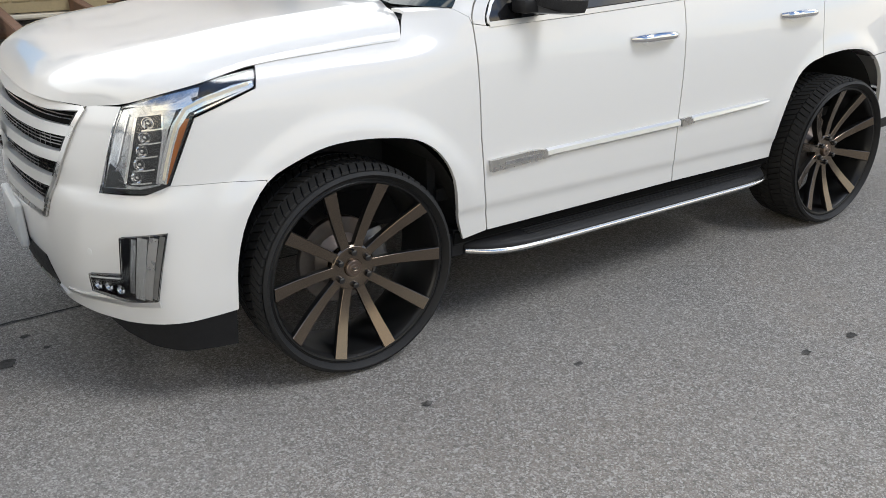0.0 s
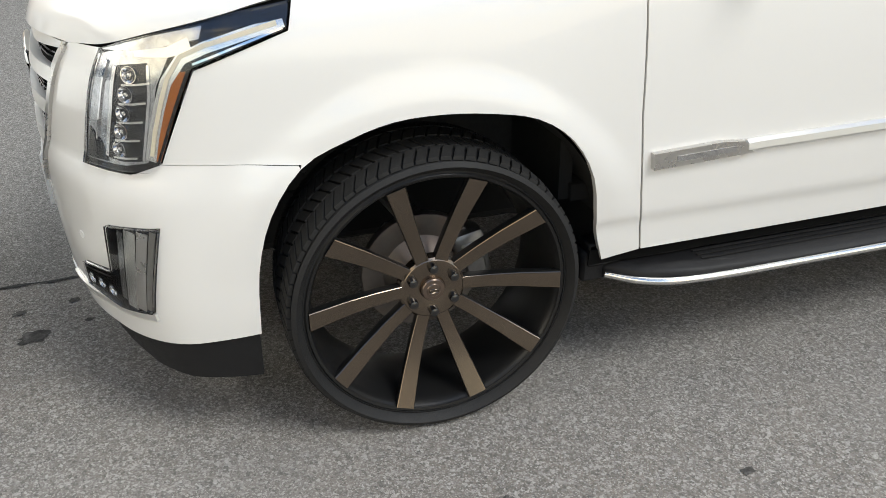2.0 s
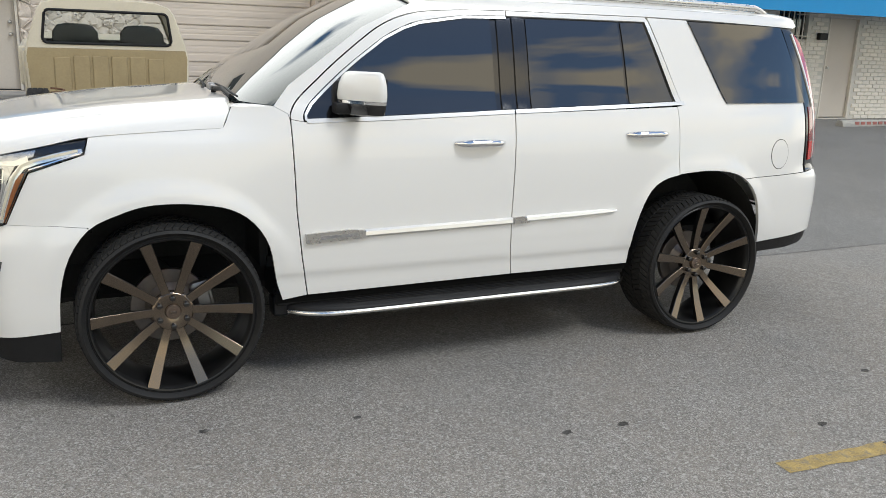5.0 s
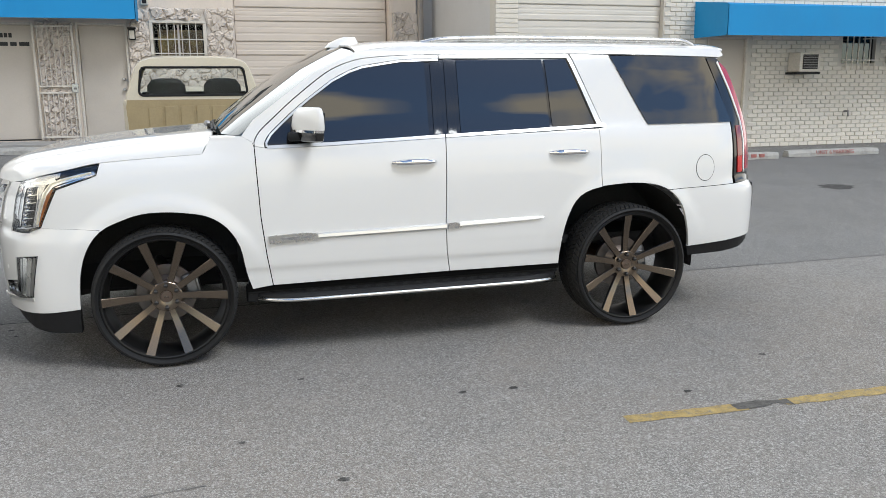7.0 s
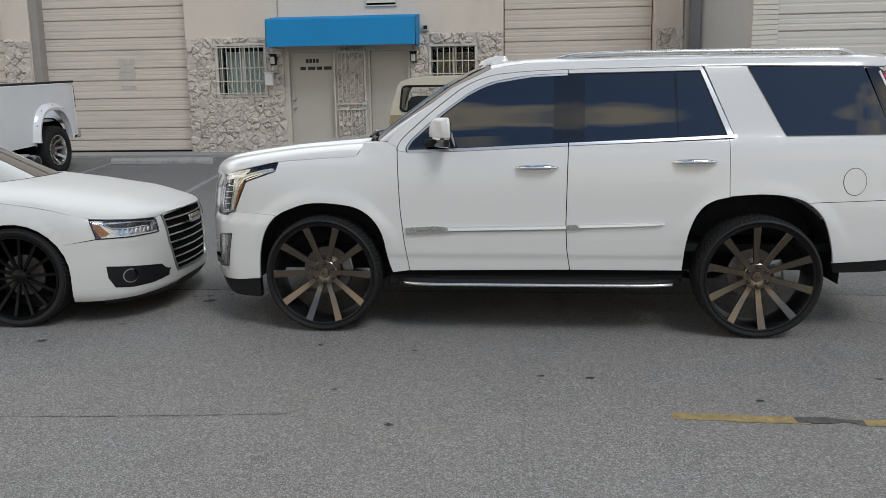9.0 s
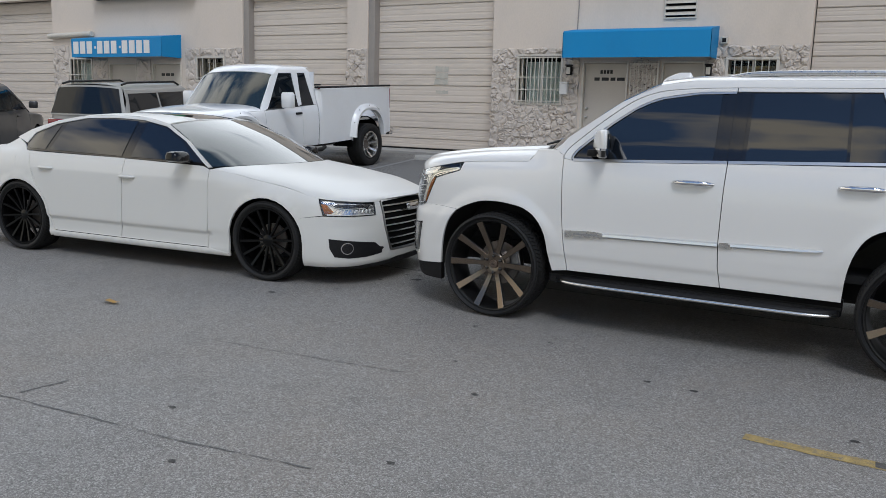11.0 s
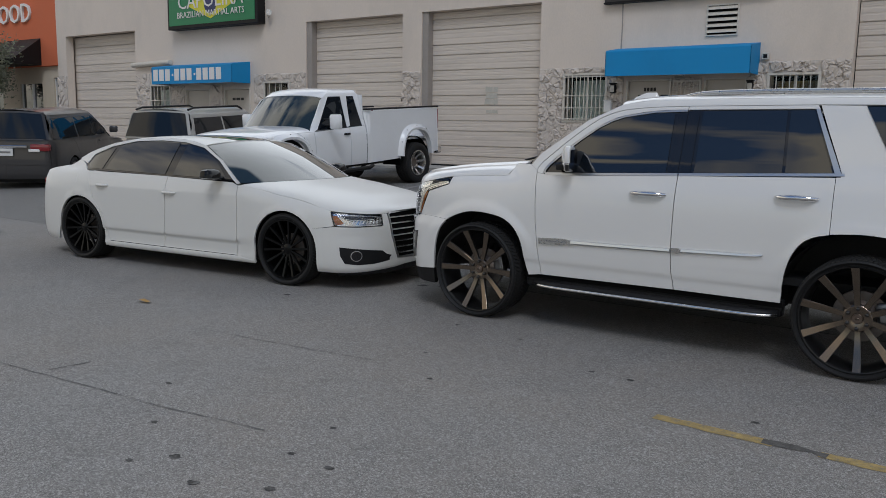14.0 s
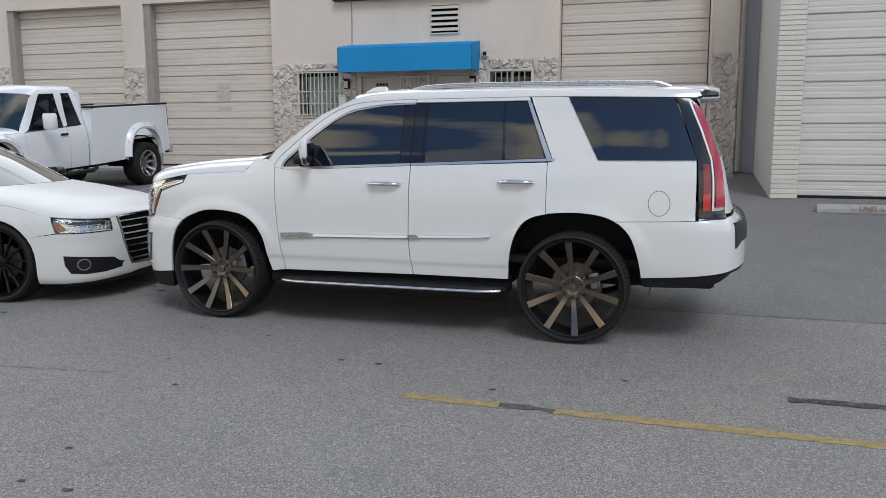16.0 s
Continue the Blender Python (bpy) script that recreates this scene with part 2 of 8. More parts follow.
def deck(name, shell, us, edge, top, material, parent, p=3.0, q=2.0, cx=None, n=14, off=0.0, label="", xp=2.0, ridge=None):
    """A hood, roof or boot lid: from the flank's line edge(u) up to the middle height top(u), the same on both sides."""
    rows = []
    for u in us:
        e = shell.at(u, edge(u), off)
        xm = cx(u) if cx else e.x
        r = []
        for k in range(-n, n + 1):
            s = 1 - abs(k) / n                      # 0 at the rim, 1 in the middle
            s2 = s ** 1.35
            y = e.y + (shell.mid - e.y) * s2
            z = e.z + (top(u) - e.z) * (1 - (1 - s2) ** p) ** (1 / q)
            if ridge:                               # a raised middle with a crease along each side
                w = min(1.0, max(0.0, (s2 - ridge[0]) / (ridge[1] - ridge[0])))
                z += ridge[2](u) * w * w * (3 - 2 * w)
            x = e.x + (xm - e.x) * (1 - (1 - s2) ** (xp(u) if callable(xp) else xp))
            r.append((x, y if k < 0 else 2 * shell.mid - y, z))
        rows.append(r)
    return sheet(name, rows, material, parent, label=label)


def words(name, text, size, m, material, parent=None, depth=0.004, label=""):
    """Letters of the built-in font as a mesh."""
    cu = bpy.data.curves.new(name, "FONT")
    cu.body, cu.size, cu.extrude, cu.align_x, cu.align_y, cu.resolution_u = text, size, depth / 2, "CENTER", "CENTER", 2
    tmp = bpy.data.objects.new("tmp", cu)
    scene.collection.objects.link(tmp)
    me = bpy.data.meshes.new_from_object(tmp.evaluated_get(bpy.context.evaluated_depsgraph_get()))
    bpy.data.objects.remove(tmp)
    bm = bmesh.new()
    bm.from_mesh(me)
    spans = []
    seen = set()
    for v in bm.verts:
        if v in seen:
            continue
        stack, isl = [v], []
        seen.add(v)
        while stack:
            q = stack.pop()
            isl.append(q)
            for e in q.link_edges:
                o = e.other_vert(q)
                if o not in seen:
                    seen.add(o)
                    stack.append(o)
        spans.append((min(q.co.x for q in isl), max(q.co.x for q in isl), [q.index for q in isl]))
    spans.sort(key=lambda s: s[0])
    groups = []
    for a, b, ids in spans:
        if groups and a - groups[-1][0] < 0.2 * size:
            groups[-1][0] = max(groups[-1][0], b)
            groups[-1][1].update(ids)
        else:
            groups.append([b, set(ids)])
    made = []
    for end, ids in groups:                     # one mesh a word
        w = bm.copy()
        bmesh.ops.delete(w, geom=[v for v in w.verts if v.index not in ids], context="VERTS")
        wm = bpy.data.meshes.new(name)
        w.to_mesh(wm)
        w.free()
        wm.transform(m)
        made.append(link_mesh(name, wm, material, parent, label))
    bm.free()
    return made[0]


# ---- materials ----
def material(name, base, rough=0.5, metal=0.0, var=0.12, scale=3.0, fine=40.0, bump=0.0, bump_scale=60.0, coat=0.0, coat_rough=0.03,
             spec=0.5, trans=0.0, ior=1.5, emit=0.0, stain=None, stain_amt=0.0, stain_scale=1.2, stretch=(1, 1, 1), each=0.0, rough_var=0.1):
    mt = bpy.data.materials.new(name)
    mt.use_nodes = True
    nt = mt.node_tree
    b = nt.nodes["Principled BSDF"]
    b.inputs["Roughness"].default_value = rough
    b.inputs["Metallic"].default_value = metal
    b.inputs["Coat Weight"].default_value = coat
    b.inputs["Coat Roughness"].default_value = coat_rough
    b.inputs["Specular IOR Level"].default_value = spec
    b.inputs["Transmission Weight"].default_value = trans
    b.inputs["IOR"].default_value = ior
    b.inputs["Base Color"].default_value = (*base, 1)
    if emit:
        b.inputs["Emission Color"].default_value = (*base, 1)
        b.inputs["Emission Strength"].default_value = emit
    if var or bump or stain:
        co = nt.nodes.new("ShaderNodeTexCoord")
        mp = nt.nodes.new("ShaderNodeMapping")
        mp.inputs["Scale"].default_value = stretch
        nt.links.new(co.outputs["Object"], mp.inputs["Vector"])
    if var:
        n1 = nt.nodes.new("ShaderNodeTexNoise")
        n1.inputs["Scale"].default_value = scale
        n1.inputs["Detail"].default_value = 6
        n2 = nt.nodes.new("ShaderNodeTexNoise")
        n2.inputs["Scale"].default_value = fine
        n2.inputs["Detail"].default_value = 3
        add = nt.nodes.new("ShaderNodeMath")
        add.operation = "ADD"
        rng = nt.nodes.new("ShaderNodeMapRange")
        rng.inputs["From Min"].default_value, rng.inputs["From Max"].default_value = 0.6, 1.4
        rng.inputs["To Min"].default_value, rng.inputs["To Max"].default_value = 1 - var, 1 + var
        mul = nt.nodes.new("ShaderNodeVectorMath")
        mul.operation = "SCALE"
        mul.inputs[0].default_value = base
        for n in (n1, n2):
            nt.links.new(mp.outputs["Vector"], n.inputs["Vector"])
        nt.links.new(n1.outputs["Fac"], add.inputs[0])
        nt.links.new(n2.outputs["Fac"], add.inputs[1])
        nt.links.new(add.outputs["Value"], rng.inputs["Value"])
        last = rng.outputs["Result"]
        if each:
            oi = nt.nodes.new("ShaderNodeObjectInfo")
            er = nt.nodes.new("ShaderNodeMapRange")
            er.inputs["To Min"].default_value, er.inputs["To Max"].default_value = 1 - each, 1 + each
            em = nt.nodes.new("ShaderNodeMath")
            em.operation = "MULTIPLY"
            nt.links.new(oi.outputs["Random"], er.inputs["Value"])
            nt.links.new(er.outputs["Result"], em.inputs[0])
            nt.links.new(last, em.inputs[1])
            last = em.outputs["Value"]
        nt.links.new(last, mul.inputs["Scale"])
        col = mul.outputs["Vector"]
        if stain:
            n3 = nt.nodes.new("ShaderNodeTexNoise")
            n3.inputs["Scale"].default_value = stain_scale
            n3.inputs["Detail"].default_value = 8
            n3.inputs["Roughness"].default_value = 0.65
            nt.links.new(mp.outputs["Vector"], n3.inputs["Vector"])
            r3 = nt.nodes.new("ShaderNodeMapRange")
            r3.inputs["From Min"].default_value, r3.inputs["From Max"].default_value = 0.5, 0.72
            r3.inputs["To Max"].default_value = stain_amt
            nt.links.new(n3.outputs["Fac"], r3.inputs["Value"])
            mx = nt.nodes.new("ShaderNodeMix")
            mx.data_type = "RGBA"
            mx.inputs["B"].default_value = (*stain, 1)
            nt.links.new(r3.outputs["Result"], mx.inputs["Factor"])
            nt.links.new(col, mx.inputs["A"])
            col = mx.outputs["Result"]
        nt.links.new(col, b.inputs["Base Color"])
        if rough_var:
            rr = nt.nodes.new("ShaderNodeMapRange")
            rr.inputs["From Min"].default_value, rr.inputs["From Max"].default_value = 0.3, 0.7
            rr.inputs["To Min"].default_value = max(0.0, rough * (1 - rough_var))
            rr.inputs["To Max"].default_value = min(1.0, rough * (1 + rough_var))
            nt.links.new(n1.outputs["Fac"], rr.inputs["Value"])
            nt.links.new(rr.outputs["Result"], b.inputs["Roughness"])
    if bump:
        n4 = nt.nodes.new("ShaderNodeTexNoise")
        n4.inputs["Scale"].default_value = bump_scale
        n4.inputs["Detail"].default_value = 4
        nt.links.new(mp.outputs["Vector"], n4.inputs["Vector"])
        bp = nt.nodes.new("ShaderNodeBump")
        bp.inputs["Strength"].default_value = bump
        bp.inputs["Distance"].default_value = 0.01
        nt.links.new(n4.outputs["Fac"], bp.inputs["Height"])
        nt.links.new(bp.outputs["Normal"], b.inputs["Normal"])
    return mt


def asphalt(name, base, brown, spots=0.6, spot_scale=1.15):
    """Old grey asphalt: pale and dark stone in worn binder, broad stains, fine cracks."""
    mt = bpy.data.materials.new(name)
    mt.use_nodes = True
    nt = mt.node_tree
    N, L = nt.nodes.new, nt.links.new
    b = nt.nodes["Principled BSDF"]
    co = N("ShaderNodeTexCoord")

    def noise_of(scale, detail=4, rough=0.55):
        n = N("ShaderNodeTexNoise")
        n.inputs["Scale"].default_value, n.inputs["Detail"].default_value, n.inputs["Roughness"].default_value = scale, detail, rough
        L(co.outputs["Object"], n.inputs["Vector"])
        return n.outputs["Fac"]

    def ranged(v, a, c, d, e):
        r = N("ShaderNodeMapRange")
        r.inputs["From Min"].default_value, r.inputs["From Max"].default_value = a, c
        r.inputs["To Min"].default_value, r.inputs["To Max"].default_value = d, e
        L(v, r.inputs["Value"])
        return r.outputs["Result"]

    def mixed(fac, a, c):
        m = N("ShaderNodeMix")
        m.data_type = "RGBA"
        L(fac, m.inputs["Factor"])
        for s, k in ((a, "A"), (c, "B")):
            if isinstance(s, tuple):
                m.inputs[k].default_value = (*s, 1)
            else:
                L(s, m.inputs[k])
        return m.outputs["Result"]

    def cells(scale):
        v = N("ShaderNodeTexVoronoi")
        v.inputs["Scale"].default_value = scale
        L(co.outputs["Object"], v.inputs["Vector"])
        q = N("ShaderNodeSeparateColor")
        L(v.outputs["Color"], q.inputs["Color"])
        return v, q

    vor, sep = cells(270)
    mid_stone, mid_sep = cells(125)
    pale = ranged(sep.outputs["Red"], 0.55, 1.0, 0.0, 0.75)
    dark = ranged(sep.outputs["Green"], 0.50, 1.0, 0.0, 0.62)
    pale_big = ranged(mid_sep.outputs["Red"], 0.72, 1.0, 0.0, 0.75)
    dark_big = ranged(mid_sep.outputs["Green"], 0.70, 1.0, 0.0, 0.62)
    c = mixed(ranged(noise_of(0.35, 5, 0.6), 0.38, 0.64, 0.0, 1.0), base, brown)
    c = mixed(ranged(noise_of(2.6, 6, 0.65), 0.45, 0.75, 0.0, 0.35), c, tuple(x * 0.62 for x in base))
    c = mixed(ranged(noise_of(0.9, 7, 0.7), 0.50, 0.68, 0.0, 0.5), c, tuple(x * 0.66 for x in base))
    c = mixed(ranged(noise_of(26, 5, 0.7), 0.46, 0.72, 0.0, 0.42), c, tuple(x * 0.66 for x in base))
    worn = ranged(noise_of(1.7, 5, 0.6), 0.36, 0.62, 0.70, 1.15)      # bare stone shows more in some places
    for_pale, for_dark = N("ShaderNodeMath"), N("ShaderNodeMath")
    for m, v in ((for_pale, pale), (for_dark, dark)):
        m.operation = "MULTIPLY"
        L(v, m.inputs[0])
        L(worn, m.inputs[1])
    pale, dark = for_pale.outputs["Value"], for_dark.outputs["Value"]
    c = mixed(pale, c, tuple(min(1, x * 2.0 + 0.03) for x in base))
    c = mixed(dark, c, tuple(x * 0.42 for x in base))
    c = mixed(pale_big, c, tuple(min(1, x * 1.75 + 0.02) for x in base))
    c = mixed(dark_big, c, tuple(x * 0.45 for x in base))
    big = N("ShaderNodeTexVoronoi")
    big.inputs["Scale"].default_value = spot_scale
    L(co.outputs["Object"], big.inputs["Vector"])
    sp = N("ShaderNodeSeparateColor")
    L(big.outputs["Color"], sp.inputs["Color"])
    size = ranged(sp.outputs["Blue"], 0.35, 1.0, 0.0, 0.055)
    warp = N("ShaderNodeMath")
    warp.operation = "MULTIPLY_ADD"
    L(noise_of(22, 3), warp.inputs[0])
    warp.inputs[1].default_value = 0.05
    L(big.outputs["Distance"], warp.inputs[2])
    less = N("ShaderNodeMath")
    less.operation = "SUBTRACT"
    L(size, less.inputs[0])
    L(warp.outputs["Value"], less.inputs[1])
    c = mixed(ranged(less.outputs["Value"], -0.02, 0.012, 0.0, spots), c, tuple(x * 0.22 for x in base))
    L(c, b.inputs["Base Color"])
    b.inputs["Roughness"].default_value = 0.95
    b.inputs["Specular IOR Level"].default_value = 0.12
    bp = N("ShaderNodeBump")
    bp.inputs["Strength"].default_value, bp.inputs["Distance"].default_value = 0.40, 0.004
    L(vor.outputs["Distance"], bp.inputs["Height"])
    L(bp.outputs["Normal"], b.inputs["Normal"])
    return mt


M_road = asphalt("road asphalt", (0.236, 0.227, 0.213), (0.240, 0.214, 0.184))
M_lot = asphalt("lot asphalt", (0.194, 0.189, 0.179), (0.178, 0.169, 0.155), 0.8, 1.9)
M_crack = material("old crack line", (0.14, 0.137, 0.131), 0.95, var=0.5, scale=14, fine=120, bump=0.4, spec=0.1, stain=(0.19, 0.186, 0.178), stain_amt=1.0, stain_scale=9)
M_smear = material("dark rubbed smear", (0.105, 0.100, 0.093), 0.95, var=0.5, scale=20, fine=150, bump=0.4, spec=0.1, stain=(0.145, 0.138, 0.12), stain_amt=1.0, stain_scale=30)
M_pad = material("dull grey bumper plastic", (0.03, 0.03, 0.031), 0.75, var=0.2, scale=40, bump=0.15)
M_joint = material("tar joint", (0.03, 0.03, 0.03), 0.9, var=0.3, bump=0.4)
M_patch = material("dark tar mark", (0.070, 0.067, 0.063), 0.95, var=0.45, scale=16, fine=150, bump=0.4, spec=0.1, stain=(0.19, 0.184, 0.172), stain_amt=1.0, stain_scale=22)
M_yellow = material("worn yellow road paint", (0.345, 0.25, 0.09), 0.85, var=0.45, scale=14, fine=150, bump=0.5, bump_scale=90, stain=(0.16, 0.15, 0.13), stain_amt=1.0, stain_scale=24)
M_line = material("worn white line paint", (0.27, 0.268, 0.258), 0.8, var=0.25, scale=10, fine=90, stain=(0.18, 0.176, 0.168), stain_amt=1.0, stain_scale=7)
M_stucco = material("cream painted stucco", (0.70, 0.615, 0.53), 0.85, var=0.05, scale=0.7, fine=30, bump=0.35, bump_scale=45, stain=(0.55, 0.50, 0.44), stain_amt=0.55, stain_scale=0.55, stretch=(1, 1, 0.45))
M_stone = material("painted field stone", (0.615, 0.55, 0.485), 0.85, var=0.10, scale=6, fine=45, bump=1.0, bump_scale=16, each=0.04)
M_mortar = material("stone bed", (0.55, 0.51, 0.46), 0.9, var=0.15, bump=0.5)
M_gdoor = material("beige roll-up steel", (0.66, 0.585, 0.505), 0.55, var=0.05, scale=1.2, fine=8, stain=(0.47, 0.425, 0.365), stain_amt=0.5, stain_scale=1.5, stretch=(0.5, 1, 3))
M_gdoor2 = material("grey-white roll-up steel", (0.68, 0.645, 0.58), 0.55, var=0.05, scale=1.2, fine=8, stain=(0.5, 0.49, 0.45), stain_amt=0.4, stain_scale=1.5, stretch=(0.5, 1, 3))
M_jamb = material("brown-grey door jamb", (0.33, 0.30, 0.27), 0.7, var=0.1)
M_smudge = material("overpainted grey-green patch", (0.50, 0.48, 0.42), 0.7, var=0.12, scale=9, fine=30, stain=(0.62, 0.555, 0.48), stain_amt=0.95, stain_scale=6)
M_door = material("beige painted steel door", (0.545, 0.495, 0.43), 0.6, var=0.05, scale=1.5, stain=(0.46, 0.41, 0.35), stain_amt=0.4)
M_iron = material("cream painted iron", (0.62, 0.58, 0.51), 0.5, var=0.12, scale=20)
M_blue = material("blue awning canvas", (0.012, 0.25, 0.56), 0.62, var=0.06, scale=1.5, fine=160, bump=0.15, bump_scale=300, stain=(0.01, 0.20, 0.47), stain_amt=0.35, stretch=(1, 1, 0.5))
M_white = material("white enamel", (0.78, 0.77, 0.74), 0.45, var=0.04)
M_black = material("black plastic", (0.011, 0.011, 0.0118), 0.5, spec=0.25, var=0.2, scale=30, bump=0.12, bump_scale=400)
M_blackgloss = material("gloss black", (0.008, 0.008, 0.009), 0.12, var=0, coat=0.6)
# near-black fill for gaps and insides, with their shade put into the colour
M_void = material("dark hollow", (0.006, 0.006, 0.006), 0.9, var=0, spec=0.05)
M_brick = material("cream painted brick", (0.70, 0.66, 0.585), 0.8, var=0.06, scale=8, fine=60, bump=0.5, bump_scale=50, each=0.05)
M_bmort = material("painted mortar", (0.57, 0.545, 0.49), 0.9, var=0.1, bump=0.4)
M_greywall = material("grey painted block wall", (0.56, 0.555, 0.55), 0.85, var=0.06, scale=0.8, bump=0.25, bump_scale=30, stain=(0.48, 0.475, 0.47), stain_amt=0.4)
M_conc = material("weathered concrete", (0.40, 0.39, 0.365), 0.9, var=0.15, scale=5, fine=50, bump=0.5, stain=(0.2, 0.195, 0.18), stain_amt=0.7, stain_scale=5)
M_walk = material("concrete walk", (0.34, 0.33, 0.31), 0.9, var=0.12, scale=3, bump=0.4, stain=(0.2, 0.2, 0.19), stain_amt=0.5, stain_scale=2)
M_red = material("faded red lettering", (0.34, 0.13, 0.115), 0.8, var=0.3, scale=30)
M_ink = material("black lettering", (0.02, 0.02, 0.02), 0.6, var=0)
M_orange = material("orange painted stucco", (0.60, 0.155, 0.065), 0.85, var=0.06, bump=0.2, scale=0.8)
M_cream = material("cream stucco", (0.62, 0.54, 0.42), 0.85, var=0.05, bump=0.2)
M_green = material("green sign face", (0.012, 0.20, 0.075), 0.35, var=0.05)
M_sgnyel = material("yellow sign face", (0.70, 0.66, 0.04), 0.4, var=0)
M_signdark = material("dark brown sign face", (0.035, 0.03, 0.028), 0.4, var=0.1)
M_bark = material("grey bark", (0.14, 0.12, 0.10), 0.9, var=0.3, bump=0.8, scale=8)
M_leaf = material("grey-green leaves", (0.17, 0.185, 0.125), 0.6, var=0.35, scale=2.0, fine=25)
M_leafdry = material("dry yellow leaf", (0.38, 0.22, 0.05), 0.7, var=0.2)
# near black, a little lighter than M_void
M_liner = material("dark wheel liner", (0.022, 0.0215, 0.021), 0.85, var=0.3, scale=8, fine=60)
M_rubber = material("tyre rubber", (0.013, 0.013, 0.0134), 0.6, spec=0.3, var=0.15, scale=20, fine=120, bump=0.15, bump_scale=200)
M_pearl = material("white pearl paint", (0.73, 0.722, 0.70), 0.30, var=0.012, scale=1.0, fine=900, coat=1.0, coat_rough=0.04, rough_var=0)
M_satin = material("satin white wrap", (0.67, 0.66, 0.622), 0.38, var=0.012, scale=1.0, fine=900, coat=0.35, coat_rough=0.22, rough_var=0)
M_chrome = material("chrome", (0.80, 0.80, 0.80), 0.06, 1.0, var=0)
M_trim = material("soft chrome trim", (0.62, 0.62, 0.61), 0.32, 1.0, var=0)
M_bright = material("bright trim metal", (0.82, 0.82, 0.80), 0.20, 1.0, var=0)
# tread blocks, a little paler than the sidewall rubber
M_tread = material("paler tread rubber", (0.020, 0.0197, 0.0193), 0.75, spec=0.25, var=0.25, scale=25, fine=140)
M_satinbar = material("satin bright bar", (0.86, 0.855, 0.83), 0.30, 0.85, var=0)
M_brushed = material("satin silver metal", (0.62, 0.61, 0.59), 0.28, 1.0, var=0.05, scale=20)
M_rimblack = material("satin black wheel barrel", (0.009, 0.009, 0.0092), 0.30, var=0.1, spec=0.4)
M_blackrim = material("gloss black wheel", (0.004, 0.004, 0.0042), 0.22, var=0, spec=0.22)
M_mirrorblack = material("black mirror shell", (0.004, 0.004, 0.005), 0.12, var=0, spec=0.3)
M_bronze = material("smoked bronze machined wheel face", (0.172, 0.139, 0.108), 0.20, 0.95, var=0.10, scale=5, fine=140, stretch=(1, 1, 1), coat=0.25, coat_rough=0.2)
M_steel = material("cast steel", (0.30, 0.295, 0.29), 0.45, 1.0, var=0.2, scale=12)
M_disc = material("brake disc steel", (0.20, 0.18, 0.165), 0.45, 0.9, var=0.12, scale=15, stain=(0.2, 0.11, 0.06), stain_amt=0.4, stain_scale=8)
M_tint = material("dark tinted glass", (0.006, 0.008, 0.011), 0.0, var=0, spec=0.6, coat=0.9, coat_rough=0.0, ior=1.55)
M_clear = material("clear lens", (0.95, 0.96, 0.97), 0.02, var=0, trans=1.0, ior=1.3)
M_pane = material("window pane", (0.85, 0.9, 0.88), 0.02, var=0, trans=1.0, ior=1.25)
M_screen = material("dark greenish screen glass", (0.016, 0.026, 0.026), 0.0, var=0, spec=0.6, coat=0.9, coat_rough=0.0)
M_carglass = material("dark car glass", (0.006, 0.009, 0.013), 0.0, var=0, spec=0.45)
M_amber = material("amber lens", (0.36, 0.105, 0.012), 0.15, var=0, coat=1.0)
M_lampback = material("smoked lamp reflector", (0.58, 0.59, 0.60), 0.16, 1.0, var=0.25, scale=30, fine=90)
M_silverbar = material("silver grille paint", (0.66, 0.655, 0.64), 0.34, 0.45, var=0.04)
M_drl = material("daytime light guide", (0.86, 0.78, 0.60), 0.25, var=0, coat=0.6)
M_redlens = material("red lens", (0.20, 0.010, 0.014), 0.12, var=0, coat=1.0)
M_brightred = material("bright red lens", (0.55, 0.02, 0.015), 0.12, var=0, coat=1.0)
M_lampdark = material("dark lamp interior", (0.09, 0.092, 0.095), 0.25, 0.85, var=0.2, scale=30)
M_pinklens = material("pale red lens", (0.40, 0.03, 0.055), 0.15, var=0, coat=1.0)
M_lampwhite = material("white lamp strip", (0.85, 0.83, 0.80), 0.2, var=0, coat=1.0)
M_seat = material("black leather", (0.02, 0.019, 0.018), 0.5, var=0.1)
M_tan = material("tan primer paint", (0.36, 0.285, 0.155), 0.6, var=0.10, scale=3, stain=(0.25, 0.19, 0.1), stain_amt=0.4, stain_scale=4)
M_creamcar = material("cream car paint", (0.66, 0.60, 0.47), 0.45, var=0.05, coat=0.3, coat_rough=0.1)
M_greycar = material("dark grey car paint", (0.040, 0.038, 0.038), 0.35, var=0.02, coat=0.6, spec=0.3)
M_silver = material("silver car paint", (0.34, 0.33, 0.305), 0.45, 0.1, var=0.02, coat=0.5, coat_rough=0.1)
M_whitecar = material("white fleet paint", (0.78, 0.785, 0.79), 0.35, var=0.02, coat=0.9, coat_rough=0.03, stain=(0.68, 0.67, 0.64), stain_amt=0.25)
M_carpet = material("dark underbody", (0.012, 0.012, 0.012), 0.9, var=0.2)
M_plate = material("number plate", (0.70, 0.70, 0.68), 0.4, var=0.03)
M_rust = material("rusty frame steel", (0.16, 0.09, 0.055), 0.8, 0.3, var=0.4, scale=8)
M_cap = material("bronze wheel cap", (0.20, 0.155, 0.125), 0.3, 0.9, var=0.1)


# ---- ground: flat street, lot rising to the buildings ----
WALL_Y, WALL_Z = 12.1, 0.62
RIGHT_Y = 8.4


def ground_z(y):
    return 0.0 if y < 1.2 else 0.0569 * (min(y, WALL_Y) - 1.2)


